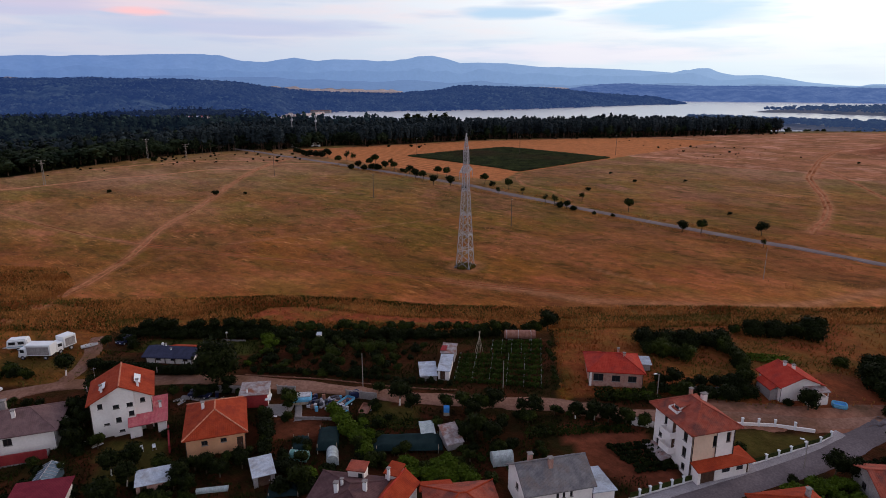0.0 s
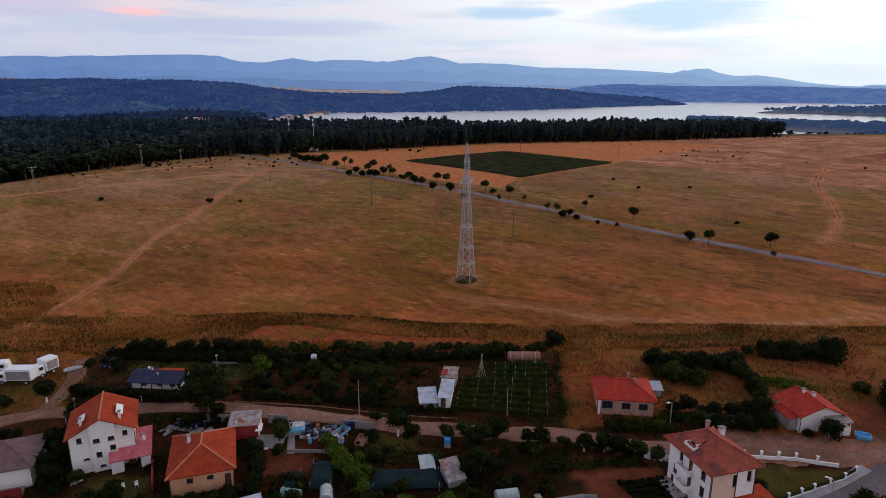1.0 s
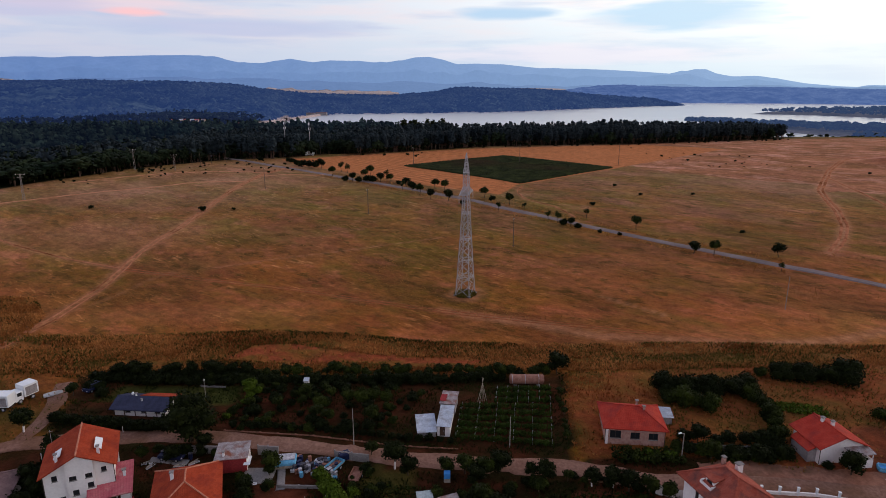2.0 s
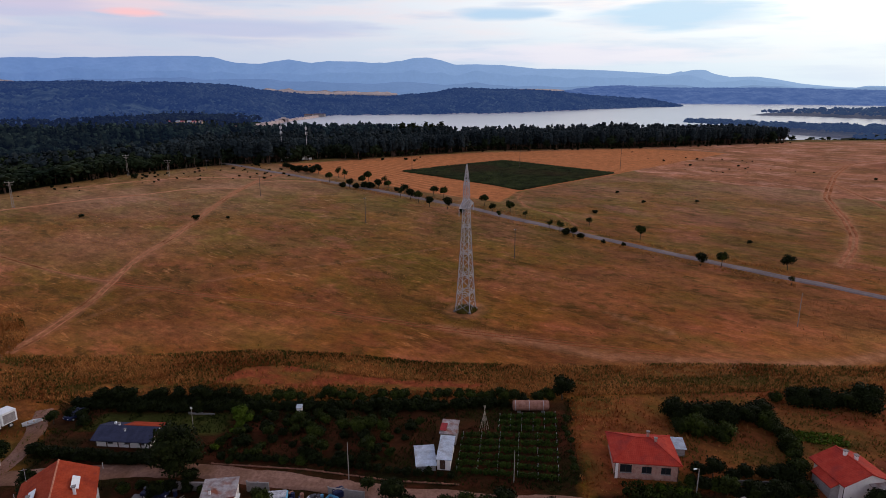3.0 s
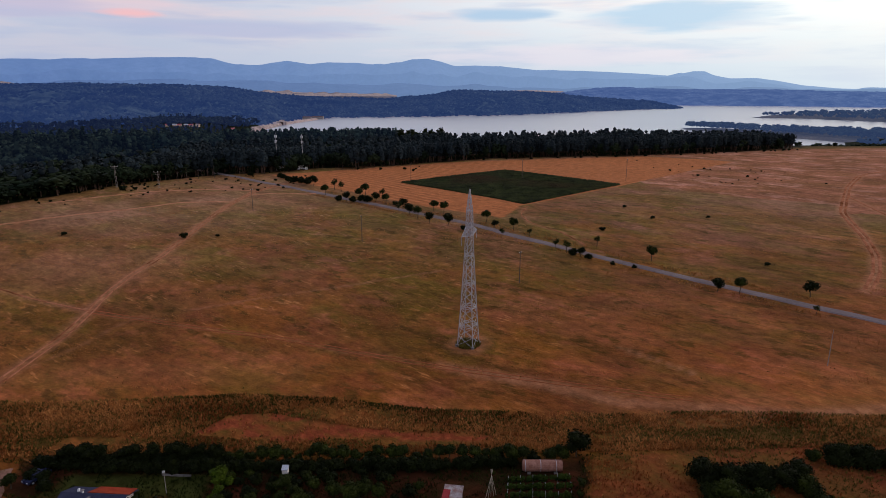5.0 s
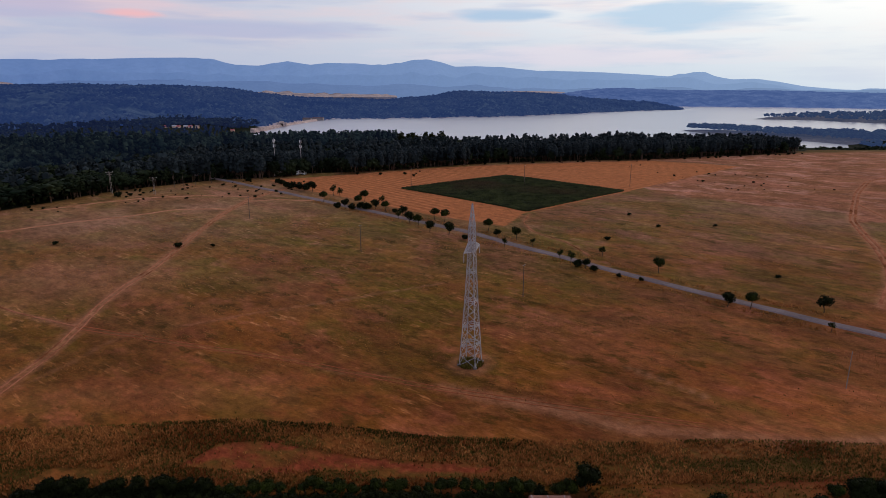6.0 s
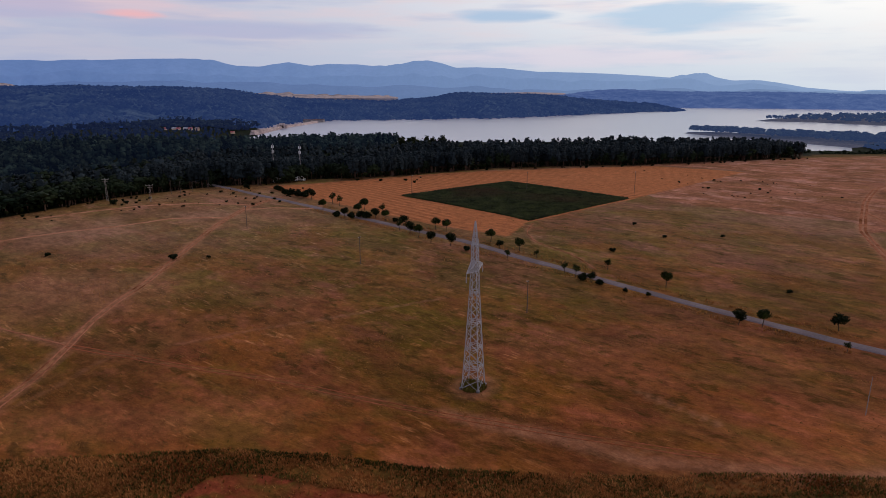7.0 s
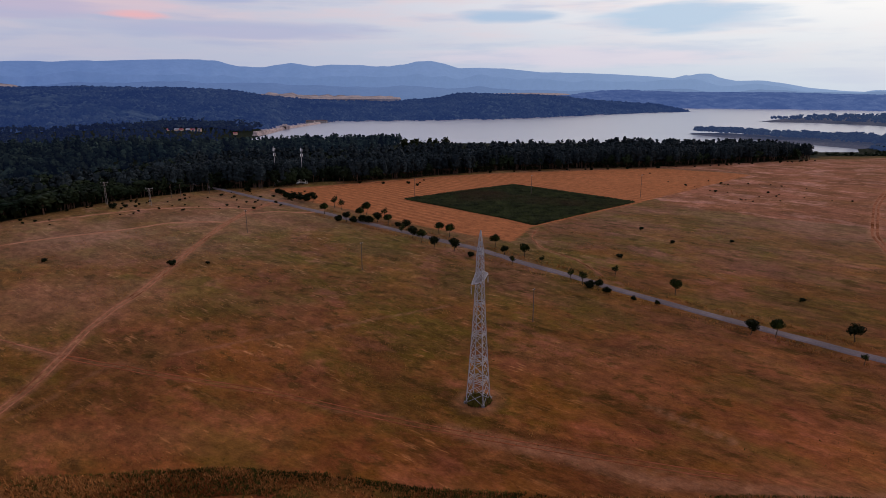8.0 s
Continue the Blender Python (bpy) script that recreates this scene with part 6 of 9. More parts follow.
# ---------- houses ----------
def wall_panel(bm, a, b, z0, z1, holes, depth=0.18):
    """One outer wall from a to b (outside on the right hand of the way), with openings cut through and reveals. holes: (s0, s1, h0, h1) along the wall and in height."""
    a, b = Vector((a[0], a[1], 0)), Vector((b[0], b[1], 0))
    along = (b - a).normalized()
    length = (b - a).length
    inward = Vector((-along.y, along.x, 0))
    ss = sorted({0.0, length, *[h[0] for h in holes], *[h[1] for h in holes]})
    zs = sorted({z0, z1, *[h[2] for h in holes], *[h[3] for h in holes]})

    def at(s, z, d=0.0):
        return bm.verts.new(a + along * s + inward * d + Vector((0, 0, z)))

    for s0, s1 in zip(ss[:-1], ss[1:]):
        for h0, h1 in zip(zs[:-1], zs[1:]):
            ms, mh = (s0 + s1) / 2, (h0 + h1) / 2
            if any(h[0] < ms < h[1] and h[2] < mh < h[3] for h in holes):
                continue
            bm.faces.new((at(s0, h0), at(s1, h0), at(s1, h1), at(s0, h1)))
    for s0, s1, h0, h1 in holes:
        ring = [(s0, h0), (s1, h0), (s1, h1), (s0, h1)]
        for (p, q), (r, s) in zip(ring, ring[1:] + ring[:1]):
            bm.faces.new((at(p, q), at(p, q, depth), at(r, s, depth), at(r, s)))
    return along, inward


def roof_face(bm, uv, pts, thick=0.16):
    """One roof slope with thickness; its flat map is in metres, v up the slope."""
    pts = [Vector(p) for p in pts]
    n = (pts[1] - pts[0]).cross(pts[2] - pts[0]).normalized()
    if n.z < 0:
        pts.reverse()
        n = -n
    across = Vector((-n.y, n.x, 0))
    across = across.normalized() if across.length > 1e-6 else Vector((1, 0, 0))
    up = n.cross(across)
    top = [bm.verts.new(p) for p in pts]
    low = [bm.verts.new(p - Vector((0, 0, thick))) for p in pts]
    faces = [bm.faces.new(top), bm.faces.new(low[::-1])]
    for i in range(len(pts)):
        j = (i + 1) % len(pts)
        faces.append(bm.faces.new((top[i], low[i], low[j], top[j])))
    for f in faces:
        for lp in f.loops:
            lp[uv].uv = (lp.vert.co.dot(across), lp.vert.co.dot(up))


def opening(parent, along, inward, a, hole, depth, kind, mats):
    """Window or door set into a wall's opening: frame, pane or leaf, sill."""
    s0, s1, h0, h1 = hole
    mid = Vector((a[0], a[1], 0)) + along * ((s0 + s1) / 2) + Vector((0, 0, (h0 + h1) / 2))
    w, h = s1 - s0, h1 - h0
    ang = math.degrees(math.atan2(along.y, along.x))
    t = 0.07
    bm = boxes((-w / 2, -w / 2 + t, depth - 0.10, depth - 0.02, -h / 2, h / 2), (w / 2 - t, w / 2, depth - 0.10, depth - 0.02, -h / 2, h / 2),
               (-w / 2 + t, w / 2 - t, depth - 0.10, depth - 0.02, h / 2 - t, h / 2), (-w / 2 + t, w / 2 - t, depth - 0.10, depth - 0.02, -h / 2, -h / 2 + t))
    if kind == "window":
        if w > 0.8:
            box(bm, -0.03, 0.03, depth - 0.10, depth - 0.02, -h / 2 + t, h / 2 - t)
        ob = part("window", bm, mats[0], parent)
        part("pane", boxes((-w / 2, w / 2, depth - 0.05, depth, -h / 2, h / 2)), M["pane"], ob)
        part("sill", boxes((-w / 2 - 0.08, w / 2 + 0.08, -0.08, depth - 0.11, -h / 2 - 0.06, -h / 2 + 0.004)), M["concrete"], ob)
    else:
        ob = part("garage_door" if w > 2 else "door", bm, mats[0], parent)
        part("leaf", boxes((-w / 2, w / 2, depth - 0.06, depth, -h / 2, h / 2)), M["door_wood"], ob)
        part("handle", boxes((w / 2 - 0.25, w / 2 - 0.2, depth - 0.14, depth - 0.06, -0.1, 0.1)), M["galvanised"], ob)
    ob.matrix_basis = Matrix.Translation(mid) @ pose(0, 0, 0, 0, 0, ang)
    return ob


def chimney(parent, x, y, z0, z1, w=0.6, mat="white_paint", cap=True, d=None):
    d = d or w
    ob = part("chimney", boxes((x - w / 2, x + w / 2, y - d / 2, y + d / 2, z0, z1)), M[mat], parent)
    if cap:
        part("cap", boxes((x - w / 2 - 0.1, x + w / 2 + 0.1, y - d / 2 - 0.1, y + d / 2 + 0.1, z1 + 0.12, z1 + 0.2), (x - w / 2, x - w / 2 + 0.12, y - d / 2, y + d / 2, z1 - 0.02, z1 + 0.12), (x + w / 2 - 0.12, x + w / 2, y - d / 2, y + d / 2, z1 - 0.02, z1 + 0.12)), M["concrete"], ob)
    return ob


def house(name, label, x, y, rz, w, d, eave, rise, roof="gable_y", walls=("plaster_white",) * 4, tiles="tile_orange", over=0.5, holes=None, cat="house", gz=None, ridge_mat=None, frame="frame_dark", foot=2.5, gutter=True):
    """A house on its footprint; sides in the order front, right, back, left. roof: gable_x, gable_y (the way the ridge runs), hip, shed (falls to the front)."""
    ob = thing(name, label, cat, x, y, ground_z(x, y) if gz is None else gz, rz)
    hw_, hd = w / 2, d / 2
    cs = [(-hw_, -hd), (hw_, -hd), (hw_, hd), (-hw_, hd)]
    holes = holes or {}
    for i in range(4):
        a, b = cs[i], cs[(i + 1) % 4]
        hs = [h[1:] for h in holes.get(i, [])]
        bm = bmesh.new()
        top = eave + (rise if roof == "shed" and i == 2 else 0.0)
        al, inn = wall_panel(bm, a, b, -foot, top, hs)
        gable = (roof == "gable_y" and i in (0, 2)) or (roof == "gable_x" and i in (1, 3))
        if gable:
            av, bv = Vector((*a, top)), Vector((*b, top))
            pk = (av + bv) / 2 + Vector((0, 0, rise))
            inw = inn * 0.2
            bm.faces.new([bm.verts.new(v) for v in (av, bv, pk)])
            bm.faces.new([bm.verts.new(v + inw) for v in (bv, av, pk)])
        if roof == "shed" and i in (1, 3):
            lo, hi = (a, b) if i == 1 else (b, a)
            tri = [Vector((*lo, eave)), Vector((*hi, eave)), Vector((*hi, eave + rise))]
            bm.faces.new([bm.verts.new(v) for v in (tri if i == 1 else tri[::-1])])
        part("wall", bm, M[walls[i]], ob)
        for h in holes.get(i, []):
            opening(ob, al, inn, a, h[1:], 0.18, h[0], (M[frame],))
    bm = bmesh.new()
    uv = bm.loops.layers.uv.new("UVMap")
    ox, oy = hw_ + over, hd + over
    ridge = []
    if roof in ("gable_y", "gable_x"):
        half = hw_ if roof == "gable_y" else hd
        drop = rise / half * over
        z0, z1 = eave - drop + 0.1, eave + rise + 0.1
        if roof == "gable_y":
            roof_face(bm, uv, [(-ox, -oy, z0), (0, -oy, z1), (0, oy, z1), (-ox, oy, z0)])
            roof_face(bm, uv, [(ox, -oy, z0), (ox, oy, z0), (0, oy, z1), (0, -oy, z1)])
            ridge = [((0, -oy, z1), (0, oy, z1))]
        else:
            roof_face(bm, uv, [(-ox, -oy, z0), (ox, -oy, z0), (ox, 0, z1), (-ox, 0, z1)])
            roof_face(bm, uv, [(-ox, oy, z0), (-ox, 0, z1), (ox, 0, z1), (ox, oy, z0)])
            ridge = [((-ox, 0, z1), (ox, 0, z1))]
    elif roof == "hip":
        z0, z1 = eave - 0.05, eave + rise
        if d >= w:
            k = oy - ox * 0.92
            p, q = (0, -max(k, 0.01), z1), (0, max(k, 0.01), z1)
            roof_face(bm, uv, [(-ox, -oy, z0), (ox, -oy, z0), p])
            roof_face(bm, uv, [(ox, -oy, z0), (ox, oy, z0), q, p])
            roof_face(bm, uv, [(ox, oy, z0), (-ox, oy, z0), q])
            roof_face(bm, uv, [(-ox, oy, z0), (-ox, -oy, z0), p, q])
            ridge = [(p, q), (p, (-ox, -oy, z0)), (p, (ox, -oy, z0)), (q, (ox, oy, z0)), (q, (-ox, oy, z0))]
        else:
            k = ox - oy * 0.92
            p, q = (-k, 0, z1), (k, 0, z1)
            roof_face(bm, uv, [(-ox, -oy, z0), (ox, -oy, z0), q, p])
            roof_face(bm, uv, [(ox, -oy, z0), (ox, oy, z0), q])
            roof_face(bm, uv, [(ox, oy, z0), (-ox, oy, z0), p, q])
            roof_face(bm, uv, [(-ox, oy, z0), (-ox, -oy, z0), p])
            ridge = [(p, q), (p, (-ox, -oy, z0)), (p, (-ox, oy, z0)), (q, (ox, oy, z0)), (q, (ox, -oy, z0))]
    else:
        s = rise / d
        roof_face(bm, uv, [(-ox, -oy, eave - s * over + 0.06), (ox, -oy, eave - s * over + 0.06), (ox, oy, eave + rise + s * over + 0.06), (-ox, oy, eave + rise + s * over + 0.06)], 0.08)
    part("roof", bm, M[tiles], ob)
    if ridge and ridge_mat:
        bm = bmesh.new()
        for a, b in ridge:
            rod(bm, a, b, 0.13, 0.13, 6)
        part("ridge_tiles", bm, M[ridge_mat], ob)
    if gutter and roof in ("hip", "gable_x", "gable_y") and cat == "house":
        z = (eave - 0.16)
        for sx, sy in ((-hw_ - 0.06, -hd - 0.06), (hw_ + 0.06, -hd - 0.06)):
            part("downpipe", rods(((sx, sy, -0.3), (sx, sy, z), 0.05)), M["frame_dark"], ob)
    return ob


def roof_slab(parent, name, pts, mat, label=""):
    bm = bmesh.new()
    uv = bm.loops.layers.uv.new("UVMap")
    roof_face(bm, uv, pts, 0.14)
    return part(name, bm, M[mat], parent, label)


W, DR = "window", "door"
# three-storey white gable house
h1 = house("apartment_house", "white three-storey gabled house with orange tile roof", -53.9, 94.8, 24, 8.8, 8.6, 5.9, 2.3, "gable_y", tiles="tile_orange", over=0.6, ridge_mat="ridge_pale", holes={
    0: [(W, 1.0, 1.7, 4.6, 5.5), (W, 7.2, 7.9, 4.6, 5.4), (W, 1.6, 2.4, 1.6, 1.95)],
    1: [(W, 2, 3, 4.5, 5.6), (W, 6, 7, 4.5, 5.6)], 3: [(W, 2, 3, 4.4, 5.5), (W, 6, 7, 4.4, 5.5)]})
def front_bay(parent, x0, x1, y, back, z0, eave, rise, half, holes):
    """A shallow bay up the front of a gabled house, closed under the roof."""
    def top(u):
        return eave + rise * (1 - abs(u) / half) - 0.02
    bm = bmesh.new()
    al, inn = wall_panel(bm, (x0, y), (x1, y), z0, eave, holes)
    bm.faces.new([bm.verts.new(v) for v in ((x0, y, eave), (x1, y, eave), (x1, y, top(x1)), (0, y, top(0)), (x0, y, top(x0)))])
    for u, flip in ((x0, False), (x1, True)):
        q = [(u, back, z0), (u, y, z0), (u, y, top(u)), (u, back, top(u))]
        bm.faces.new([bm.verts.new(v) for v in (q[::-1] if flip else q)])
    part("bay", bm, M["plaster_white"], parent)
    for h in holes:
        opening(parent, al, inn, (x0, y), h, 0.18, "window", (M["frame_dark"],))


front_bay(h1, -1.55, 1.95, -4.74, -4.29, -2.5, 5.9, 2.3, 4.4, [(0.35, 1.25, 4.4, 5.1), (2.35, 3.25, 4.4, 5.1), (0.55, 1.35, 1.95, 2.85), (2.5, 3.3, 2.75, 3.6), (0.85, 1.65, 0.2, 0.6)])
roof_slab(h1, "skylight", [(-3.1, -2.6, 7.15), (-2.2, -2.6, 7.6), (-2.2, -0.4, 7.6), (-3.1, -0.4, 7.15)], "white_paint", "white roof window hatch")
roof_slab(h1, "skylight", [(3.0, -2.2, 7.25), (2.1, -2.2, 7.7), (2.1, 0.8, 7.7), (3.0, 0.8, 7.25)], "white_paint", "white roof window hatch")
chimney(h1, -2.7, -2.9, 6.4, 8.0, 0.35)
chimney(h1, 2.6, -2.9, 6.4, 8.0, 0.35)
for px_, py_ in ((-5.2, 1.2), (5.4, 4.6)):
    part("vent_pipe", rods(((px_, py_, 5.5), (px_, py_, 6.5), 0.05)), M["galvanised"], h1)
part("antenna", rods(((-4.2, 4.2, 6.2), (-4.2, 4.2, 8.4), 0.025), ((-4.6, 4.2, 8.2), (-3.8, 4.2, 8.2), 0.02)), M["galvanised"], h1)
roof_slab(h1, "porch_roof", [(0.7, -6.6, 1.7), (6.6, -6.6, 1.7), (6.9, -1.2, 3.8), (4.45, -1.2, 3.8), (4.43, -4.32, 2.6), (1.97, -4.32, 2.6), (1.97, -4.76, 2.44), (0.7, -4.76, 2.44)], "roof_pink", "worn pinkish-red sheet roof over the porch")
part("porch_wall", boxes((0.9, 2.6, -6.3, -4.75, -1.5, 1.6)), M["plaster_white"], h1)
part("porch_wall", boxes((5.0, 6.3, -6.3, -6.05, -1.5, 1.6), (6.1, 6.3, -6.05, -1.4, -1.5, 1.75)), M["plaster_white"], h1)
part("porch_door", boxes((3.2, 4.2, -4.86, -4.76, -0.6, 1.6)), M["door_wood"], h1)
part("porch_steps", boxes((2.65, 4.95, -6.9, -4.9, -1.5, -0.6), (2.65, 4.95, -7.3, -6.9, -1.5, -0.95)), M["concrete"], h1)
chimney(h1, 5.6, -3.6, 2.4, 3.7, 0.4)
part("yard_wall", boxes((6.4, 6.65, -13.0, -6.2, -2.5, 0.6)), M["red_wall"], h1)

# orange hipped house with peach walls
h2 = house("bungalow", "low peach-walled house with orange hipped tile roof", -37.0, 90.9, 18, 8.6, 11.0, 2.9, 2.3, "hip", ("plaster_peach",) * 4, "tile_orange", 0.55, {
    0: [(W, 2.2, 3.1, 1.3, 2.1), (W, 5.0, 5.9, 1.4, 2.1), (DR, 7.4, 8.3, -0.6, 1.9)], 1: [(W, 3, 4.2, 1.0, 2.2), (W, 7, 8, 1.0, 2.2)], 3: [(W, 3, 4, 1.0, 2.2)]}, ridge_mat="ridge_pale")
chimney(h2, -1.9, 1.0, 3.6, 5.3, 0.45)
part("plinth", boxes((-4.4, 4.4, -5.32, -5.2, -2.5, -0.5)), M["brick"], h2)

# grey-brown hipped house
h3 = house("bungalow", "white house with brown-grey hipped roof and red lower wall", -68.6, 88.9, 19, 13.0, 8.6, 3.4, 2.2, "hip", tiles="tile_brown", over=0.6, holes={0: [(W, 2, 3.2, 1.6, 2.8), (W, 6, 7.2, 1.6, 2.8)], 1: [(W, 3, 4.2, 1.5, 2.7)]}, ridge_mat="tile_brown")
chimney(h3, 0.6, -1.4, 4.0, 6.0, 0.5, "plaster_white")
chimney(h3, -1.6, 1.8, 4.4, 6.4, 0.8, "plaster_grey")
part("terrace_wall", boxes((-6.6, 5.6, -6.4, -6.15, -2.5, 1.1)), M["red_wall"], h3, "dark red terrace wall")
part("terrace_floor", boxes((-6.6, 5.6, -6.15, -4.41, -2.5, 0.2)), M["concrete"], h3)
part("base_wall", boxes((-6.8, 5.8, -6.7, -6.42, -2.5, -0.5)), M["concrete"], h3)

# big white house by the street corner
h4 = house("town_house", "white three-storey house with weathered red tile roof", 38.1, 84.5, 16, 7.2, 8.9, 7.2, 2.5, "hip", ("plaster_cream", "plaster_white", "plaster_white", "plaster_white"), "tile_old", 0.8, {
    0: [(W, 3.6, 4.3, 4.2, 6.0), (W, 5.9, 6.6, 4.6, 6.2)],
    3: [(W, 2.3, 3.0, 5.0, 6.4), (DR, 4.3, 5.1, 4.3, 6.5), (W, 6.9, 7.8, 4.9, 6.4), (W, 1.2, 2.0, 2.3, 3.8), (DR, 4.3, 5.1, 1.8, 4.0), (W, 6.9, 7.8, 2.3, 3.9), (W, 7.0, 7.8, 0.2, 1.3), (W, 0.8, 1.4, 0.6, 1.7), (W, 1.9, 2.5, 0.6, 1.7), (W, 3.0, 3.6, 0.6, 1.7)]}, ridge_mat="tile_old")
part("white_facade", boxes((0.6, 2.25, -4.51, -4.46, 2.5, 7.15), (3.05, 3.6, -4.51, -4.46, 2.5, 7.15), (2.25, 3.05, -4.51, -4.46, 2.5, 4.55), (2.25, 3.05, -4.51, -4.46, 6.25, 7.15)), M["plaster_white"], h4, "white rendered half of the front wall")
for u in (-3.5, 0.5, 3.55):
    part("drainpipe", rods(((u, -4.56, -1.0 if u < 0 else 2.5), (u, -4.56, 7.1), 0.06)), M["frame_dark"], h4)
for zb in (1.75, 4.25):
    bal = part("balcony", boxes((-4.75, -3.6, -0.9, 1.6, zb - 0.15, zb), bevel=0.03), M["plaster_white"], h4)
    part("railing", boxes((-4.75, -4.65, -0.9, 1.6, zb, zb + 0.85), (-4.65, -3.6, -0.9, -0.8, zb, zb + 0.85), (-4.65, -3.6, 1.5, 1.6, zb, zb + 0.85)), M["plaster_white"], bal)
dorm = part("dormer", boxes((-2.7, -1.4, 0.0, 1.5, 7.4, 8.8)), M["plaster_white"], h4)
part("dormer_parapet", boxes((-3.4, -3.28, -0.3, 1.8, 7.3, 8.1), (-3.28, -2.6, -0.3, -0.18, 7.4, 8.2), (-3.28, -2.6, 1.68, 1.8, 7.4, 8.2)), M["plaster_white"], dorm)
part("dormer_window", boxes((-2.75, -2.7, 0.3, 1.2, 7.7, 8.5)), M["pane"], dorm)
roof_slab(h4, "dormer_roof", [(-2.9, -0.2, 8.85), (-2.9, 1.7, 8.85), (-0.9, 1.7, 9.1), (-0.9, -0.2, 9.1)], "tile_old")
chimney(h4, 3.3, 2.3, 7.4, 8.8, 0.85, "plaster_white", True, 0.6)
chimney(h4, 2.2, 4.0, 7.4, 9.0, 0.45, "brick")
roof_slab(h4, "garage_roof", [(-3.7, -6.5, 1.9), (6.4, -6.3, 1.9), (6.2, -2.9, 2.5), (3.65, -2.9, 2.5), (3.65, -4.47, 2.45), (-3.7, -4.47, 2.45)], "tile_orange", "orange tile lean-to roof over the garage")
part("garage_wall", boxes((-3.4, -2.9, -6.1, -5.85, -2.0, 1.8), (-2.9, -0.5, -6.1, -5.85, 1.5, 1.8), (-0.5, 5.0, -6.1, -5.85, -2.0, 1.8)), M["plaster_white"], h4)
part("garage_side_wall", boxes((-3.4, -3.2, -5.85, -4.47, -2.0, 1.9)), M["plaster_white"], h4)
part("garage_side_wall", boxes((5.5, 5.7, -5.8, -2.95, -2.0, 1.9)), M["plaster_white"], h4)
part("garage_door", boxes((-2.9, -0.5, -5.98, -5.92, -2.0, 1.5)), M["door_wood"], h4)
part("garage_window", boxes((0.7, 2.0, -6.13, -6.09, 0.9, 1.5)), M["pane"], h4)
part("garage_window", boxes((3.2, 4.3, -6.13, -6.09, 0.9, 1.5)), M["pane"], h4)
part("lean_to", boxes((-5.3, -3.62, -0.2, 4.2, -1.6, 0.4)), M["door_wood"], h4, "dark brown timber lean-to at the wall's foot")
roof_slab(h4, "lean_to_roof", [(-5.5, -0.4, 0.42), (-3.62, -0.4, 0.75), (-3.62, 4.4, 0.75), (-5.5, 4.4, 0.42)], "sheet_rust")
part("side_door", boxes((5.05, 5.45, -5.95, -5.85, -1.6, 1.4)), M["door_wood"], h4)

# unfinished hipped house
h5 = house("bungalow", "unplastered brick house with bright red hipped roof", 32.0, 107.4, -7, 9.4, 7.8, 2.75, 1.9, "hip", ("brick",) * 4, "tile_red", 0.5, {
    0: [(W, 0.7, 2.5, 0.7, 2.1), (W, 4.0, 5.5, 0.7, 1.9), (W, 6.9, 8.4, 0.7, 1.9)], 3: [(W, 2.5, 3.8, 0.8, 2.0)], 1: [(W, 3, 4.2, 0.8, 2)]}, ridge_mat="tile_red")
part("corner_pier", boxes((-4.76, -4.3, -3.98, -3.92, -2, 2.7)), M["plaster_white"], h5)
chimney(h5, 0.9, 0.9, 3.6, 5.1, 0.35, "brick")
chimney(h5, 1.8, -0.6, 3.6, 4.9, 0.35, "brick")
house("garden_shed", "small shed with pale blue sheet roof", 38.6, 110.2, -7, 2.2, 2.6, 1.3, 0.3, "shed", ("plaster_grey",) * 4, "sheet_metal", 0.25, cat="shed")

# white gabled house with porch
h6 = house("gabled_house", "white gabled house with red tile roof and porch", 62.0, 101.6, 6, 7.2, 6.4, 2.8, 1.5, "gable_y", tiles="tile_red", over=0.6, ridge_mat="tile_red", holes={0: [(DR, 4.6, 5.6, 0.0, 2.1), (W, 6.0, 6.9, 1.0, 2.0)], 3: [(W, 2, 3.2, 0.9, 2.1)]})
roof_slab(h6, "side_roof", [(-5.3, -2.7, 1.8), (-3.8, -2.7, 2.55), (-3.8, 1.8, 2.55), (-5.3, 1.8, 1.8)], "tile_red")
part("side_wall", boxes((-5.0, -3.61, -2.4, 1.6, -2, 1.75)), M["plaster_grey"], h6)
part("porch_slab", boxes((0.5, 4.1, -4.9, -3.21, -2, 0.1)), M["plaster_white"], h6)
part("porch_parapet", boxes((0.5, 4.1, -4.9, -4.75, 0.1, 1.0), (3.95, 4.1, -4.75, -3.21, 0.1, 1.0)), M["plaster_white"], h6)
roof_slab(h6, "porch_roof", [(0.3, -5.1, 2.1), (4.3, -5.1, 2.1), (4.3, -3.22, 2.45), (0.3, -3.22, 2.45)], "sheet_rust")
for sx in (0.6, 4.0):
    part("porch_post", rods(((sx, -4.82, 1.0), (sx, -4.82, 2.08), 0.07)), M["white_paint"], h6)
chimney(h6, -0.2, 1.4, 3.6, 4.9, 0.45, "plaster_white")
chimney(h6, 0.8, 0.4, 3.6, 4.7, 0.45, "plaster_white")

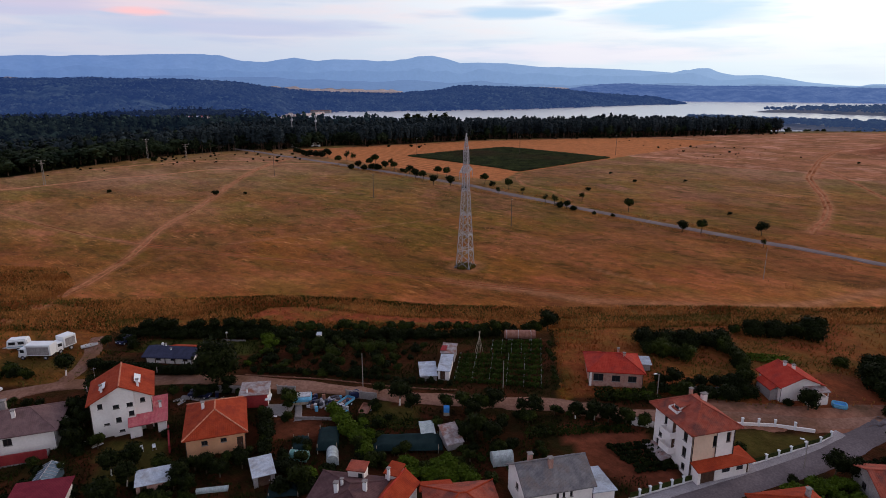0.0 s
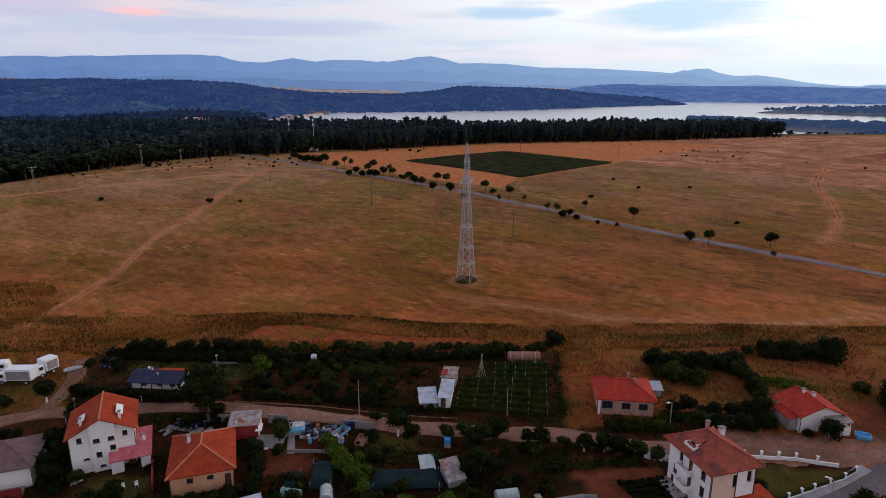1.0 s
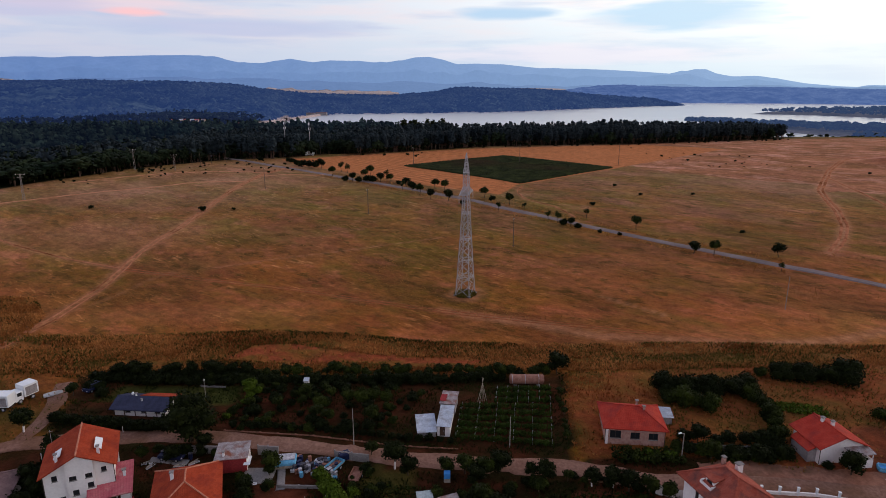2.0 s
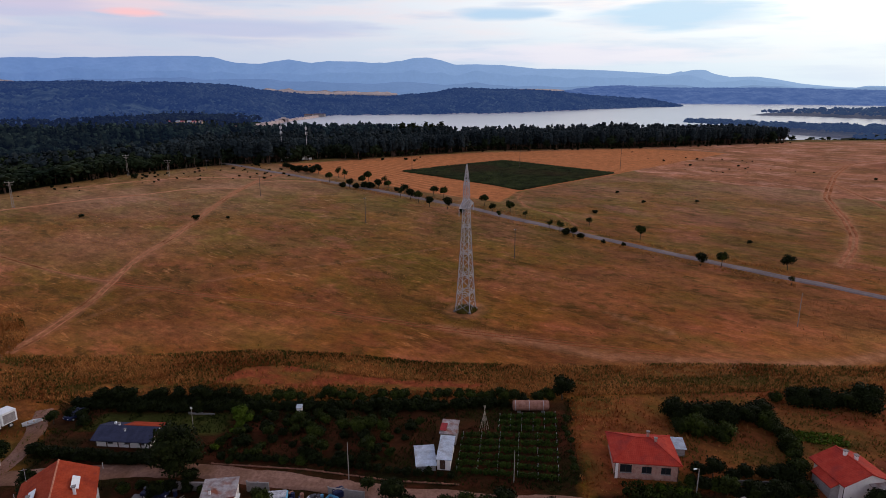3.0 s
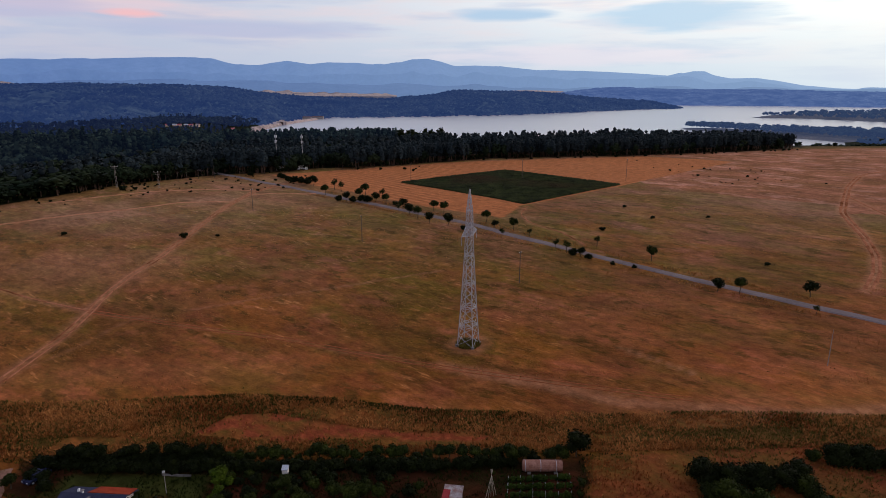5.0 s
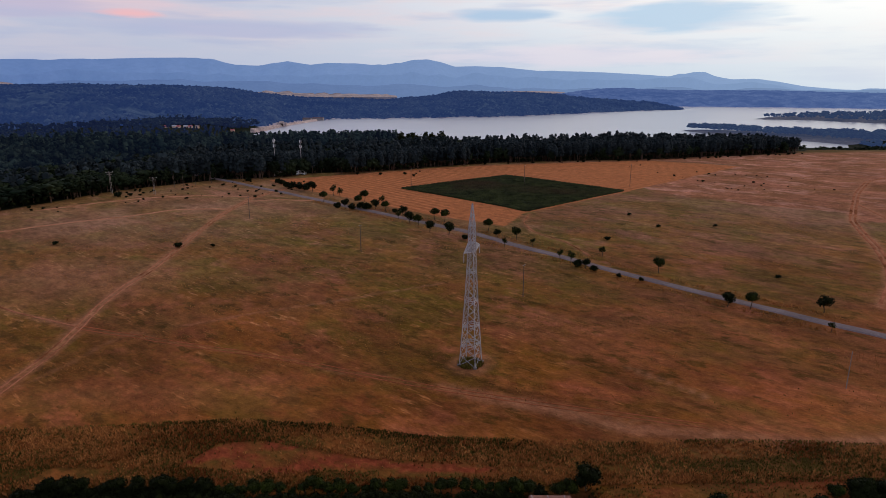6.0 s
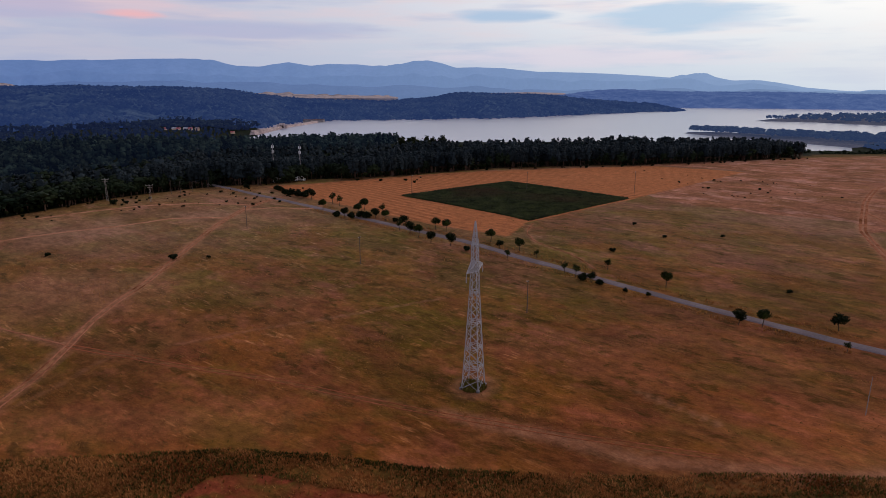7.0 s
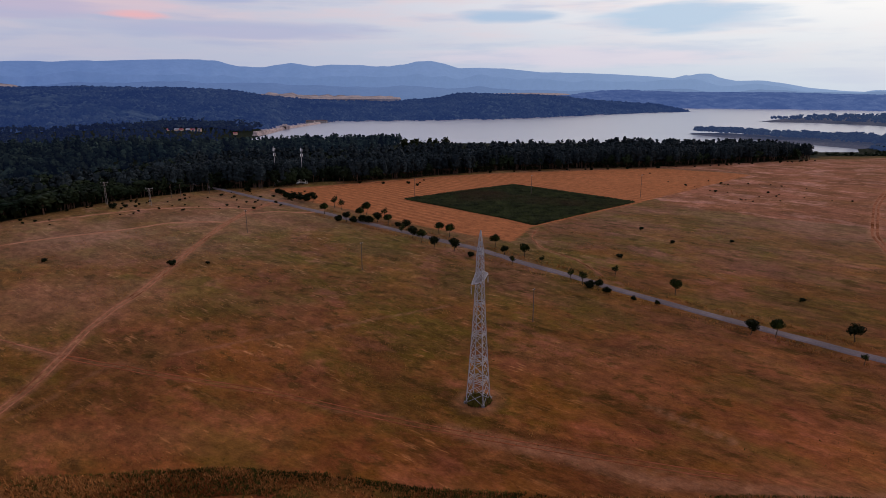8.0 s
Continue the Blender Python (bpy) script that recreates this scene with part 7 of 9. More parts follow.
# dark-blue-roofed cabin
h7 = house("cabin", "low white cabin with dark blue roof", -53.8, 115.2, -5, 9.4, 4.9, 1.4, 0.95, "gable_x", tiles="roof_blue", over=0.6, holes={0: [(W, 2, 3, 0.45, 1.1), (W, 5, 6, 0.45, 1.1), (W, 7.5, 8.5, 0.45, 1.1)], 1: [(DR, 1.9, 2.8, -0.5, 1.3)]})
for u in (-4.7, -2.8, -0.8, 1.2, 3.2, 4.7):
    part("timber_post", boxes((u - 0.08, u + 0.08, -2.53, -2.46, -0.6, 1.35)), M["door_wood"], h7)
roof_slab(h7, "back_roof", [(-1.2, 0.3, 2.42), (5.4, 0.3, 2.42), (5.2, 2.9, 1.6), (-0.8, 2.9, 1.6)], "tile_orange", "orange tile rear roof slope")
chimney(h7, -1.8, 0.1, 2.0, 2.75, 0.22)
chimney(h7, -0.2, -1.0, 1.7, 2.3, 0.2)
part("dish", rods(((-2.4, 0.3, 2.2), (-2.4, 0.3, 2.9), 0.04), ((-2.4, 0.2, 2.8), (-2.5, 0.05, 2.9), 0.28, 0.24), sides=10), M["white_paint"], h7)

# grey-roofed long house
h8 = house("long_house", "long white house with weathered grey sheet roof", 14.9, 75.8, 14, 9.6, 7.0, 3.9, 2.3, "gable_x", tiles="tile_grey", over=0.45, holes={0: [(W, 4.3, 4.7, 2.4, 3.2), (W, 5.2, 5.6, 2.4, 3.2), (W, 6.3, 6.7, 2.4, 3.2)], 3: [(W, 3, 4, 2.2, 3.2)]}, ridge_mat="tile_grey", gz=-4.3)
chimney(h8, -0.4, -0.9, 4.8, 6.9, 0.6, "brick")
chimney(h8, -2.8, 0.6, 5.2, 7.0, 0.6, "brick")
part("side_wing", boxes((4.85, 8.4, -3.2, 2.0, -2, 2.2)), M["plaster_white"], h8)
roof_slab(h8, "wing_roof", [(4.7, -3.5, 2.35), (8.7, -3.5, 2.2), (8.7, 2.3, 2.2), (4.7, 2.3, 2.35)], "sheet_metal")

# brown-roofed house with its orange neighbour
h9 = house("big_house", "large house with dark brown hipped roof and white chimneys", -12.2, 70.4, -10, 10.8, 11.0, 4.7, 2.3, "hip", tiles="tile_maroon", over=0.6, gz=-5.6, ridge_mat="tile_maroon", holes={1: [(W, 3, 4, 2, 3.2)], 3: [(W, 3, 4, 2, 3.2)]})
chimney(h9, 1.9, 0.6, 5.8, 7.5, 0.5)
chimney(h9, -1.6, -0.6, 6.0, 7.7, 0.5)
chimney(h9, -1.3, 0.8, 6.0, 7.3, 0.3)
part("terrace_box", boxes((-1.6, 0.7, 4.0, 5.9, 4.4, 6.6)), M["plaster_white"], h9, "white walled roof terrace room")
roof_slab(h9, "terrace_roof", [(-1.8, 3.8, 6.65), (0.9, 3.8, 6.65), (0.9, 6.2, 6.75), (-1.8, 6.2, 6.75)], "tile_old")
part("terrace_window", boxes((-0.1, 0.5, 3.93, 3.98, 5.0, 6.2)), M["pane"], h9)
h10 = house("narrow_house", "narrow house with orange gabled roof and white dormer", -7.2, 71.4, -24, 3.8, 9.0, 4.5, 1.3, "gable_y", tiles="tile_orange", over=0.4, gz=-5.5, ridge_mat="tile_red")
part("dormer", boxes((-2.0, -0.2, 2.6, 4.7, 4.4, 6.0)), M["plaster_white"], h10)
roof_slab(h10, "dormer_roof", [(-2.2, 2.4, 6.1), (0.0, 2.4, 6.1), (0.0, 5.0, 6.5), (-2.2, 5.0, 6.5)], "tile_orange")
chimney(h10, -1.2, 2.2, 5.4, 7.1, 0.35)
h11 = house("village_house", "house with worn orange-red hipped tile roof", 2.6, 70.2, 8, 9.0, 8.8, 4.1, 1.9, "hip", tiles="tile_old", over=0.55, gz=-5.4, ridge_mat="tile_orange")
roof_slab(h11, "wing_roof", [(-5.4, 3.6, 4.1), (-0.4, 3.6, 4.4), (-0.8, 5.9, 4.0), (-5.0, 5.9, 4.0)], "tile_orange")
part("wing_wall", boxes((-4.6, -0.8, 4.3, 5.6, -2, 4.0)), M["plaster_white"], h11)
house("village_house", "house with dull red gabled roof beside the street", 63.6, 74.6, -6, 9.0, 8.0, 2.9, 1.7, "gable_x", ("plaster_grey",) * 4, "tile_old", 0.6, gz=-4.0, ridge_mat="tile_old", holes={3: [(W, 2.5, 3.6, 0.8, 2)]})
h13 = house("village_house", "house with bright orange hipped tile roof", 46.2, 68.6, 10, 8.6, 8.6, 3.0, 2.0, "hip", tiles="tile_orange", over=0.5, gz=-4.2, ridge_mat="tile_orange")
chimney(h13, 1.6, 1.2, 3.9, 5.4, 0.5, "plaster_grey")
house("village_house", "low building with plain crimson sheet roof", -54.6, 71.8, 14, 6.6, 7.6, 3.2, 0.5, "shed", tiles="roof_crimson", over=0.4, gz=-5.2)

# ---------- sheds and small buildings ----------
s1 = house("garden_shed", "patched shed with white sheet roof", -41.8, 78.2, 20, 4.4, 2.8, 1.7, 0.6, "shed", ("brick", "brick", "brick", "brick"), "sheet_metal", 0.2, {0: [(DR, 0.5, 1.4, -0.4, 1.5)]}, cat="shed")
house("garden_shed", "shed with pale blue-white sheet roof", -26.7, 80.4, 24, 3.0, 3.8, 1.6, 0.7, "shed", ("plaster_grey",) * 4, "sheet_metal", 0.2, {0: [(DR, 0.6, 2.4, -0.4, 1.4)]}, cat="shed")
house("garden_shed", "low shed with white sheet roof beside the vines", -2.9, 108.6, 6, 3.0, 4.6, 0.9, 0.6, "shed", ("plaster_grey",) * 4, "sheet_metal", 0.2, cat="shed")
house("garden_shed", "shed with bright white corrugated roof beside the vines", 0.5, 109.4, -8, 2.1, 5.6, 1.7, 0.7, "shed", tiles="sheet_metal", over=0.2, holes={0: [(DR, 0.4, 1.3, -0.2, 1.7)]}, cat="shed")
s5 = house("garden_shed", "small shed with rusty red sheet roof", 1.2, 114.8, -10, 2.6, 3.6, 2.0, 0.4, "shed", ("plaster_grey",) * 4, "sheet_rust", 0.2, cat="shed")
part("red_panel", boxes((-1.5, -0.4, -1.6, 1.9, 2.3, 2.36)), M["red_wall"], s5)
s6 = house("garage_shed", "dark red garage with rusty roof beside the lane", -33.2, 99.8, 8, 4.6, 3.8, 2.3, 0.4, "shed", ("red_wall", "plaster_white", "plaster_grey", "red_wall"), "sheet_rust", 0.25, cat="shed")
chimney(s6, -1.2, -1.2, 2.2, 3.1, 0.3)
part("white_sheet", boxes((1.9, 2.9, -2.6, -0.2, 1.4, 1.46)), M["white_paint"], s6)
house("garden_shed", "shed with corrugated grey sheet roof", 1.3, 88.4, 22, 2.6, 3.6, 1.0, 1.3, "shed", ("plaster_grey",) * 4, "sheet_rust", 0.2, cat="shed")
house("coop", "small coop under plastic film", -2.6, 90.6, 10, 2.0, 2.6, 0.9, 0.6, "shed", ("door_wood",) * 4, "plastic_film", 0.2, cat="shed")
house("outhouse", "narrow white outhouse in the orchard", -26.0, 121.5, 0, 0.9, 0.9, 2.0, 0.2, "shed", tiles="sheet_metal", over=0.1, cat="shed")


def tunnel(name, label, x, y, rz, w, l, h, film, ribs=4):
    """A small arched greenhouse: film over hoops, closed ends."""
    ob = thing(name, label, "greenhouse", x, y, ground_z(x, y), rz)
    bm = bmesh.new()
    seg = 10
    for yy0, yy1 in ((-l / 2, l / 2),):
        r0 = [bm.verts.new((-w / 2 * math.cos(math.pi * i / seg), yy0, h * math.sin(math.pi * i / seg) ** 0.7)) for i in range(seg + 1)]
        r1 = [bm.verts.new((-w / 2 * math.cos(math.pi * i / seg), yy1, h * math.sin(math.pi * i / seg) ** 0.7)) for i in range(seg + 1)]
        for i in range(seg):
            bm.faces.new((r0[i], r0[i + 1], r1[i + 1], r1[i]))
        bm.faces.new(r0[::-1]), bm.faces.new(r1)
    part("cover", bm, M[film], ob)
    for k in range(ribs):
        bm = bmesh.new()
        yy = -l / 2 + l * k / (ribs - 1)
        for i in range(seg):
            a = (-w / 2 * math.cos(math.pi * i / seg), yy, h * math.sin(math.pi * i / seg) ** 0.7 + 0.01)
            b = (-w / 2 * math.cos(math.pi * (i + 1) / seg), yy, h * math.sin(math.pi * (i + 1) / seg) ** 0.7 + 0.01)
            rod(bm, a, b, 0.035, 0.035, 4)
        part("hoop", bm, M["galvanised"], ob)
    return ob


tunnel("film_tunnel", "small arched greenhouse under milky film", -17.0, 84.2, 10, 1.9, 2.8, 1.7, "plastic_film")
tunnel("film_tunnel", "low arched shelter with pale sheet cover", 9.0, 83.6, 100, 2.2, 3.2, 1.9, "plastic_film")
tunnel("film_tunnel", "low greenhouse under green film", -22.2, 84.6, 80, 1.6, 2.8, 1.4, "film_green")
tunnel("film_tunnel", "low pale film tunnel lying in the grass", -33.2, 77.6, 100, 0.9, 4.4, 0.6, "plastic_film")

# small gabled glasshouse
M["glass_blue"] = material("glass_blue", (0.07, 0.11, 0.15), (0.12, 0.17, 0.21), 0.25, 1.0, 5.0, spec=0.5)
ob = thing("glasshouse", "small gabled glasshouse with bluish panes and metal ribs", "greenhouse", -57.6, 79.0, ground_z(-57.6, 79.0), 12)
for s_ in (-1, 1):
    roof_slab(ob, "roof_pane", [(0, -2.4, 2.5), (s_ * 1.45, -2.4, 1.75), (s_ * 1.45, 2.2, 1.75), (0, 2.2, 2.5)], "glass_blue")
    part("side_pane", boxes((s_ * 1.36 - 0.03, s_ * 1.36 + 0.03, -2.3, 2.1, -0.4, 1.7)), M["glass_blue"], ob)
    for k in range(7):
        part("rib", rods(((0, -2.4 + 0.766 * k, 2.53), (s_ * 1.45, -2.4 + 0.766 * k, 1.78), 0.035)), M["galvanised"], ob)
bm = boxes((-1.33, 1.33, -2.34, -2.28, -0.4, 1.7), (-1.33, 1.33, 2.08, 2.14, -0.4, 1.7))
for y_ in (-2.3, 2.1):
    bm.faces.new([bm.verts.new(v) for v in ((-1.33, y_, 1.7), (1.33, y_, 1.7), (0, y_, 2.4))])
part("end_pane", bm, M["glass_blue"], ob)
part("ridge_bar", rods(((0, -2.4, 2.56), (0, 2.2, 2.56), 0.05)), M["galvanised"], ob)


# ---------- gardens ----------
rv = random.Random(12)


def row_of(keys, pts, step, s0, s1, jitter=0.4):
    """Plants set along a line."""
    for (ax, ay), (bx, by) in zip(pts[:-1], pts[1:]):
        n = max(1, int(math.hypot(bx - ax, by - ay) / step))
        for i in range(n):
            t = (i + 0.5) / n
            plant(rv.choice(keys), ax + (bx - ax) * t + rv.uniform(-jitter, jitter), ay + (by - ay) * t + rv.uniform(-jitter, jitter), rv.uniform(s0, s1))


def hedge_of(label, key, pts, step, s0, s1, jitter=0.3):
    """A run of bushes grown together into one hedge."""
    me = TREE_KINDS[key]["crown"]
    v0 = np.empty(len(me.vertices) * 3, dtype=np.float32)
    me.vertices.foreach_get("co", v0)
    f0 = np.empty(len(me.loops), dtype=np.int32)
    me.loops.foreach_get("vertex_index", f0)
    v0, f0 = v0.reshape(-1, 3), f0.reshape(-1, 3)
    cx, cy = pts[len(pts) // 2]
    cz = ground_z(cx, cy)
    pieces = []
    for (ax, ay), (bx, by) in zip(pts[:-1], pts[1:]):
        n = max(1, int(math.hypot(bx - ax, by - ay) / step))
        for i in range(n):
            t = (i + 0.5) / n
            px, py = ax + (bx - ax) * t + rv.uniform(-jitter, jitter), ay + (by - ay) * t + rv.uniform(-jitter, jitter)
            w, sc = rv.uniform(0, 6.28), rv.uniform(s0, s1)
            q = v0 * sc
            x_, y_ = q[:, 0] * math.cos(w) - q[:, 1] * math.sin(w), q[:, 0] * math.sin(w) + q[:, 1] * math.cos(w)
            pieces.append((np.stack([x_ + px - cx, y_ + py - cy, q[:, 2] + ground_z(px, py) - cz], axis=-1), f0))
    v, f = joined(pieces)
    ob = thing("hedge", label, "hedge", cx, cy, cz)
    part("foliage", fast_mesh("foliage", v, f, me.materials[0]), None, ob)


# tree row along the top of the gardens
row_of(["fruit_a", "bush_a", "fruit_a"], [(-69, 125.2), (-38, 126.4)], 1.35, 0.72, 0.95)
hedge_of("dense dark green hedge at the field's edge", "bush_a", [(-68, 124.4), (-52, 125.4), (-36, 125.6)], 1.2, 0.75, 0.95, 0.3)
row_of(["fruit_c", "bush_b", "fruit_b"], [(-38, 126.4), (12, 126.6)], 2.0, 0.62, 0.95)
hedge_of("long dark green hedge behind the garden plots", "bush_a", [(-60, 123.4), (-36, 123.6), (12, 124.2)], 1.5, 0.7, 1.0, 0.4)
row_of(["bush_a", "fruit_b"], [(8, 125.2), (21, 125.0)], 2.0, 0.7, 0.95)
plant("fruit_a", 22.9, 126.4, 1.15)
# orchard on brown soil
for i in range(8):
    for j in range(14):
        x, y = -35.5 + j * 2.5 + rv.uniform(-1.0, 1.0), 108.5 + i * 2.0 + rv.uniform(-0.8, 0.8)
        if rv.random() < 0.8 and not (x > -6 and y < 117):
            plant(rv.choice(["fruit_c", "bush_a", "bush_b", "fruit_b", "bush_a"]), x, y, rv.uniform(0.45, 0.9))
hedge_of("low dark green hedge along the lane", "bush_a", [(-37, 109.6), (-22, 108.4), (-5, 105.6), (2, 105.0)], 1.5, 0.42, 0.6, 0.2)
row_of(["light", "bush_b"], [(-39, 111), (-35.5, 119), (-34, 124)], 1.7, 0.5, 0.85)
row_of(["light"], [(-38, 120), (-36, 122)], 1.5, 1.0, 1.2)
# dark hedge before the cabin
hedge_of("clipped dark green hedge before the cabin", "bush_a", [(-69, 111.4), (-60, 109.8), (-47, 108.4)], 0.95, 0.72, 0.9, 0.25)
row_of(["bush_a", "fruit_b"], [(-70.5, 119.0), (-66, 122.5), (-63, 118)], 2.0, 0.7, 1.0)
row_of(["bush_b", "light"], [(-60, 118.6), (-47, 117.4)], 2.4, 0.5, 0.7)
plant("big", -42.0, 105.6, 1.12)
plant("fruit_a", -39.2, 103.2, 0.75)
plant("bush_b", -46.5, 103.0, 0.8)
LIMED = ((-49.4, 80.8), (-46.0, 78.6), (-71.7, 108.0), (22.4, 94.2), (25.4, 93.8), (-7.6, 98.6))          # trees with lime-washed trunks
# west edge
for x, y, s in [(-71.7, 108.0, 1.05), (-90, 109.5, 0.9), (-86, 108.2, 0.9), (-82, 108.0, 0.8), (-94, 110.2, 0.9), (-98, 109, 1.0), (-102, 111, 1.0), (-79, 106.9, 0.7)]:
    pick = rv.choice(["fruit_a", "fruit_b"])
    plant("fruit_limed" if (x, y) in LIMED else pick, x, y, s)
row_of(["bush_a", "bush_b"], [(-104, 107.5), (-77, 107.0)], 2.6, 0.7, 1.1)
# round the white house and its neighbours
for x, y, s in [(-61.6, 100.6, 1.0), (-60.2, 97.6, 1.05), (-61.8, 94.6, 1.0), (-59.6, 92.2, 0.95), (-60.4, 89.6, 0.9), (-58.6, 87.0, 0.9), (-63.5, 102.6, 0.8), (-54.6, 87.0, 0.75), (-49.4, 80.8, 0.95), (-46.9, 82.6, 0.95), (-46.0, 78.6, 0.9), (-47.2, 74.6, 1.0), (-43.2, 100.4, 0.7), (-48.5, 101.4, 0.6), (-38.5, 79.2, 0.8), (-35.4, 81.4, 0.8), (-33.0, 80.4, 0.75), (-30.4, 82.4, 0.7), (-36.6, 77.2, 0.7)]:
    pick = rv.choice(["fruit_a", "fruit_b", "fruit_a"])
    plant("fruit_limed" if (x, y) in LIMED else pick, x, y, s)
row_of(["bush_a", "bush_b", "light"], [(-44.5, 103.2), (-36, 101.6)], 1.8, 0.5, 0.9)
row_of(["bush_a"], [(-59, 81), (-60, 76), (-52, 76)], 1.8, 0.8, 1.1)
row_of(["bush_a", "fruit_c"], [(-42.2, 82.2), (-39.8, 81.6), (-30.4, 84.0)], 1.6, 0.6, 0.9)
row_of(["bush_a", "bush_b"], [(-30.6, 96.0), (-28.6, 90.0), (-27.4, 84.8)], 1.2, 0.75, 1.05, 0.25)
row_of(["light"], [(-19.6, 97.4), (-16.4, 92.2), (-14.2, 89.2), (-11.6, 84.8)], 1.2, 0.7, 1.15, 0.35)
row_of(["light", "bush_b"], [(-14.0, 93.4), (-11.6, 88.4)], 1.6, 0.6, 0.8)
plant("fruit_b", -27.0, 98.4, 0.95)
plant("bush_b", -37.0, 102.4, 0.6)
row_of(["bush_a", "bush_b", "light"], [(-25.0, 83.0), (-20.0, 80.2), (-14.0, 80.0)], 1.7, 0.7, 1.0, 0.7)
row_of(["bush_a", "fruit_b"], [(-24.0, 78.0), (-18.4, 77.4)], 1.7, 0.8, 1.1, 0.7)
row_of(["light", "light", "bush_b"], [(-6.6, 83.4), (-2.0, 82.2), (5.0, 81.6)], 1.4, 0.8, 1.1, 0.8)
row_of(["light", "light", "bush_b"], [(-5.6, 79.6), (2.0, 79.2), (7.4, 78.6)], 1.5, 0.85, 1.15, 0.8)
row_of(["bush_a", "fruit_b"], [(-24.0, 88.2), (-20.6, 86.4)], 1.8, 0.6, 0.8)
# along the south side of the lane
for x, y, s in [(-11.6, 101.9, 0.72), (-7.6, 98.6, 1.1), (-5.4, 97.2, 0.8), (0.4, 97.6, 0.8), (3.4, 97.4, 0.95), (6.4, 96.6, 1.0), (8.8, 97.4, 0.95), (5.0, 95.0, 0.8), (15.6, 95.4, 0.85), (13.6, 96.4, 0.6), (22.4, 94.2, 0.7), (25.4, 93.8, 0.8), (27.6, 93.0, 0.85), (30.4, 92.4, 0.9), (33.2, 91.6, 0.7), (19.0, 95.4, 0.55), (5.6, 90.0, 1.15), (7.8, 88.2, 0.95), (3.8, 88.6, 0.8), (9.6, 91.6, 0.6)]:
    pick = rv.choice(["fruit_a", "fruit_a", "fruit_b"])
    plant("fruit_limed" if (x, y) in LIMED else pick, x, y, s)
row_of(["bush_a", "bush_b"], [(19.0, 96.4), (28.0, 93.6), (33.6, 91.8)], 1.6, 0.45, 0.7)
# thickets and hedges to the east
for k, x, y, s in [("thicket", 42.0, 119.6, 0.85), ("thicket", 45.6, 118.6, 0.9), ("thicket_b", 44.4, 114.4, 0.9), ("thicket_b", 47.6, 112.8, 0.8), ("thicket", 50.0, 118.2, 0.85), ("thicket", 53.8, 117.8, 0.85), ("thicket_b", 56.6, 115.4, 0.8), ("thicket", 57.0, 119.6, 0.75), ("thicket_b", 41.6, 115.4, 0.7),
                   ("thicket", 66.0, 123.4, 0.75), ("thicket", 70.0, 122.6, 0.8), ("thicket", 73.8, 121.6, 0.85), ("thicket", 77.4, 121.2, 1.1), ("thicket_b", 68.0, 125.0, 0.6), ("thicket_b", 62.4, 124.2, 0.5),
                   ("thicket", 78.6, 102.6, 1.05), ("thicket", 82.4, 100.4, 1.1), ("thicket", 77.6, 98.0, 0.8), ("thicket", 80.6, 106.4, 0.9), ("thicket_b", 76.0, 109.2, 0.55), ("thicket", 86.0, 104.6, 1.1), ("thicket", 75.6, 93.2, 0.6)]:
    plant(k, x, y, s)
row_of(["bush_a", "fruit_b", "bush_b"], [(37.5, 102.4), (45, 99.4), (54.6, 99.6)], 1.5, 0.7, 1.1)
row_of(["bush_a", "fruit_a"], [(38.6, 106.2), (41.0, 103.6), (53.0, 103.4), (56.0, 101.0)], 2.2, 0.8, 1.05)
row_of(["bush_b", "light"], [(28.6, 101.2), (37.6, 100.2)], 1.2, 0.45, 0.62)
row_of(["bush_b", "fruit_c"], [(21.8, 120), (20.8, 104)], 2.2, 0.4, 0.6)
plant("fruit_a", 62.4, 95.6, 0.95)
plant("bush_a", 59.6, 97.0, 0.6)
row_of(["bush_a", "bush_b", "fruit_b"], [(57.4, 113.6), (56.4, 107.6), (55.4, 102.6)], 1.5, 0.7, 1.1, 0.5)
for x, y, s in [(70.4, 85.4, 0.9), (71.8, 83.6, 0.8), (57.6, 79.8, 0.9), (59.4, 78.6, 0.8), (61.2, 80.0, 0.6), (50.0, 77.4, 0.45)]:
    plant("fruit_a", x, y, s)
row_of(["light"], [(47.6, 75.0), (52.6, 76.6), (58.0, 76.2)], 1.1, 0.75, 1.05, 0.7)
row_of(["light", "bush_b", "light"], [(49.6, 73.0), (58.0, 73.6)], 1.3, 0.8, 1.05, 0.6)
row_of(["bush_a"], [(67.0, 82.4), (61.8, 80.6)], 1.3, 0.4, 0.55, 0.2)


for k, x, y, s in [("thicket", 46.5, 100.0, 0.55), ("thicket", 50.4, 99.4, 0.6), ("thicket", 54.0, 99.6, 0.62), ("thicket_b", 43.0, 100.4, 0.5), ("thicket", 53.2, 102.8, 0.6)]:
    plant(k, x, y, s)

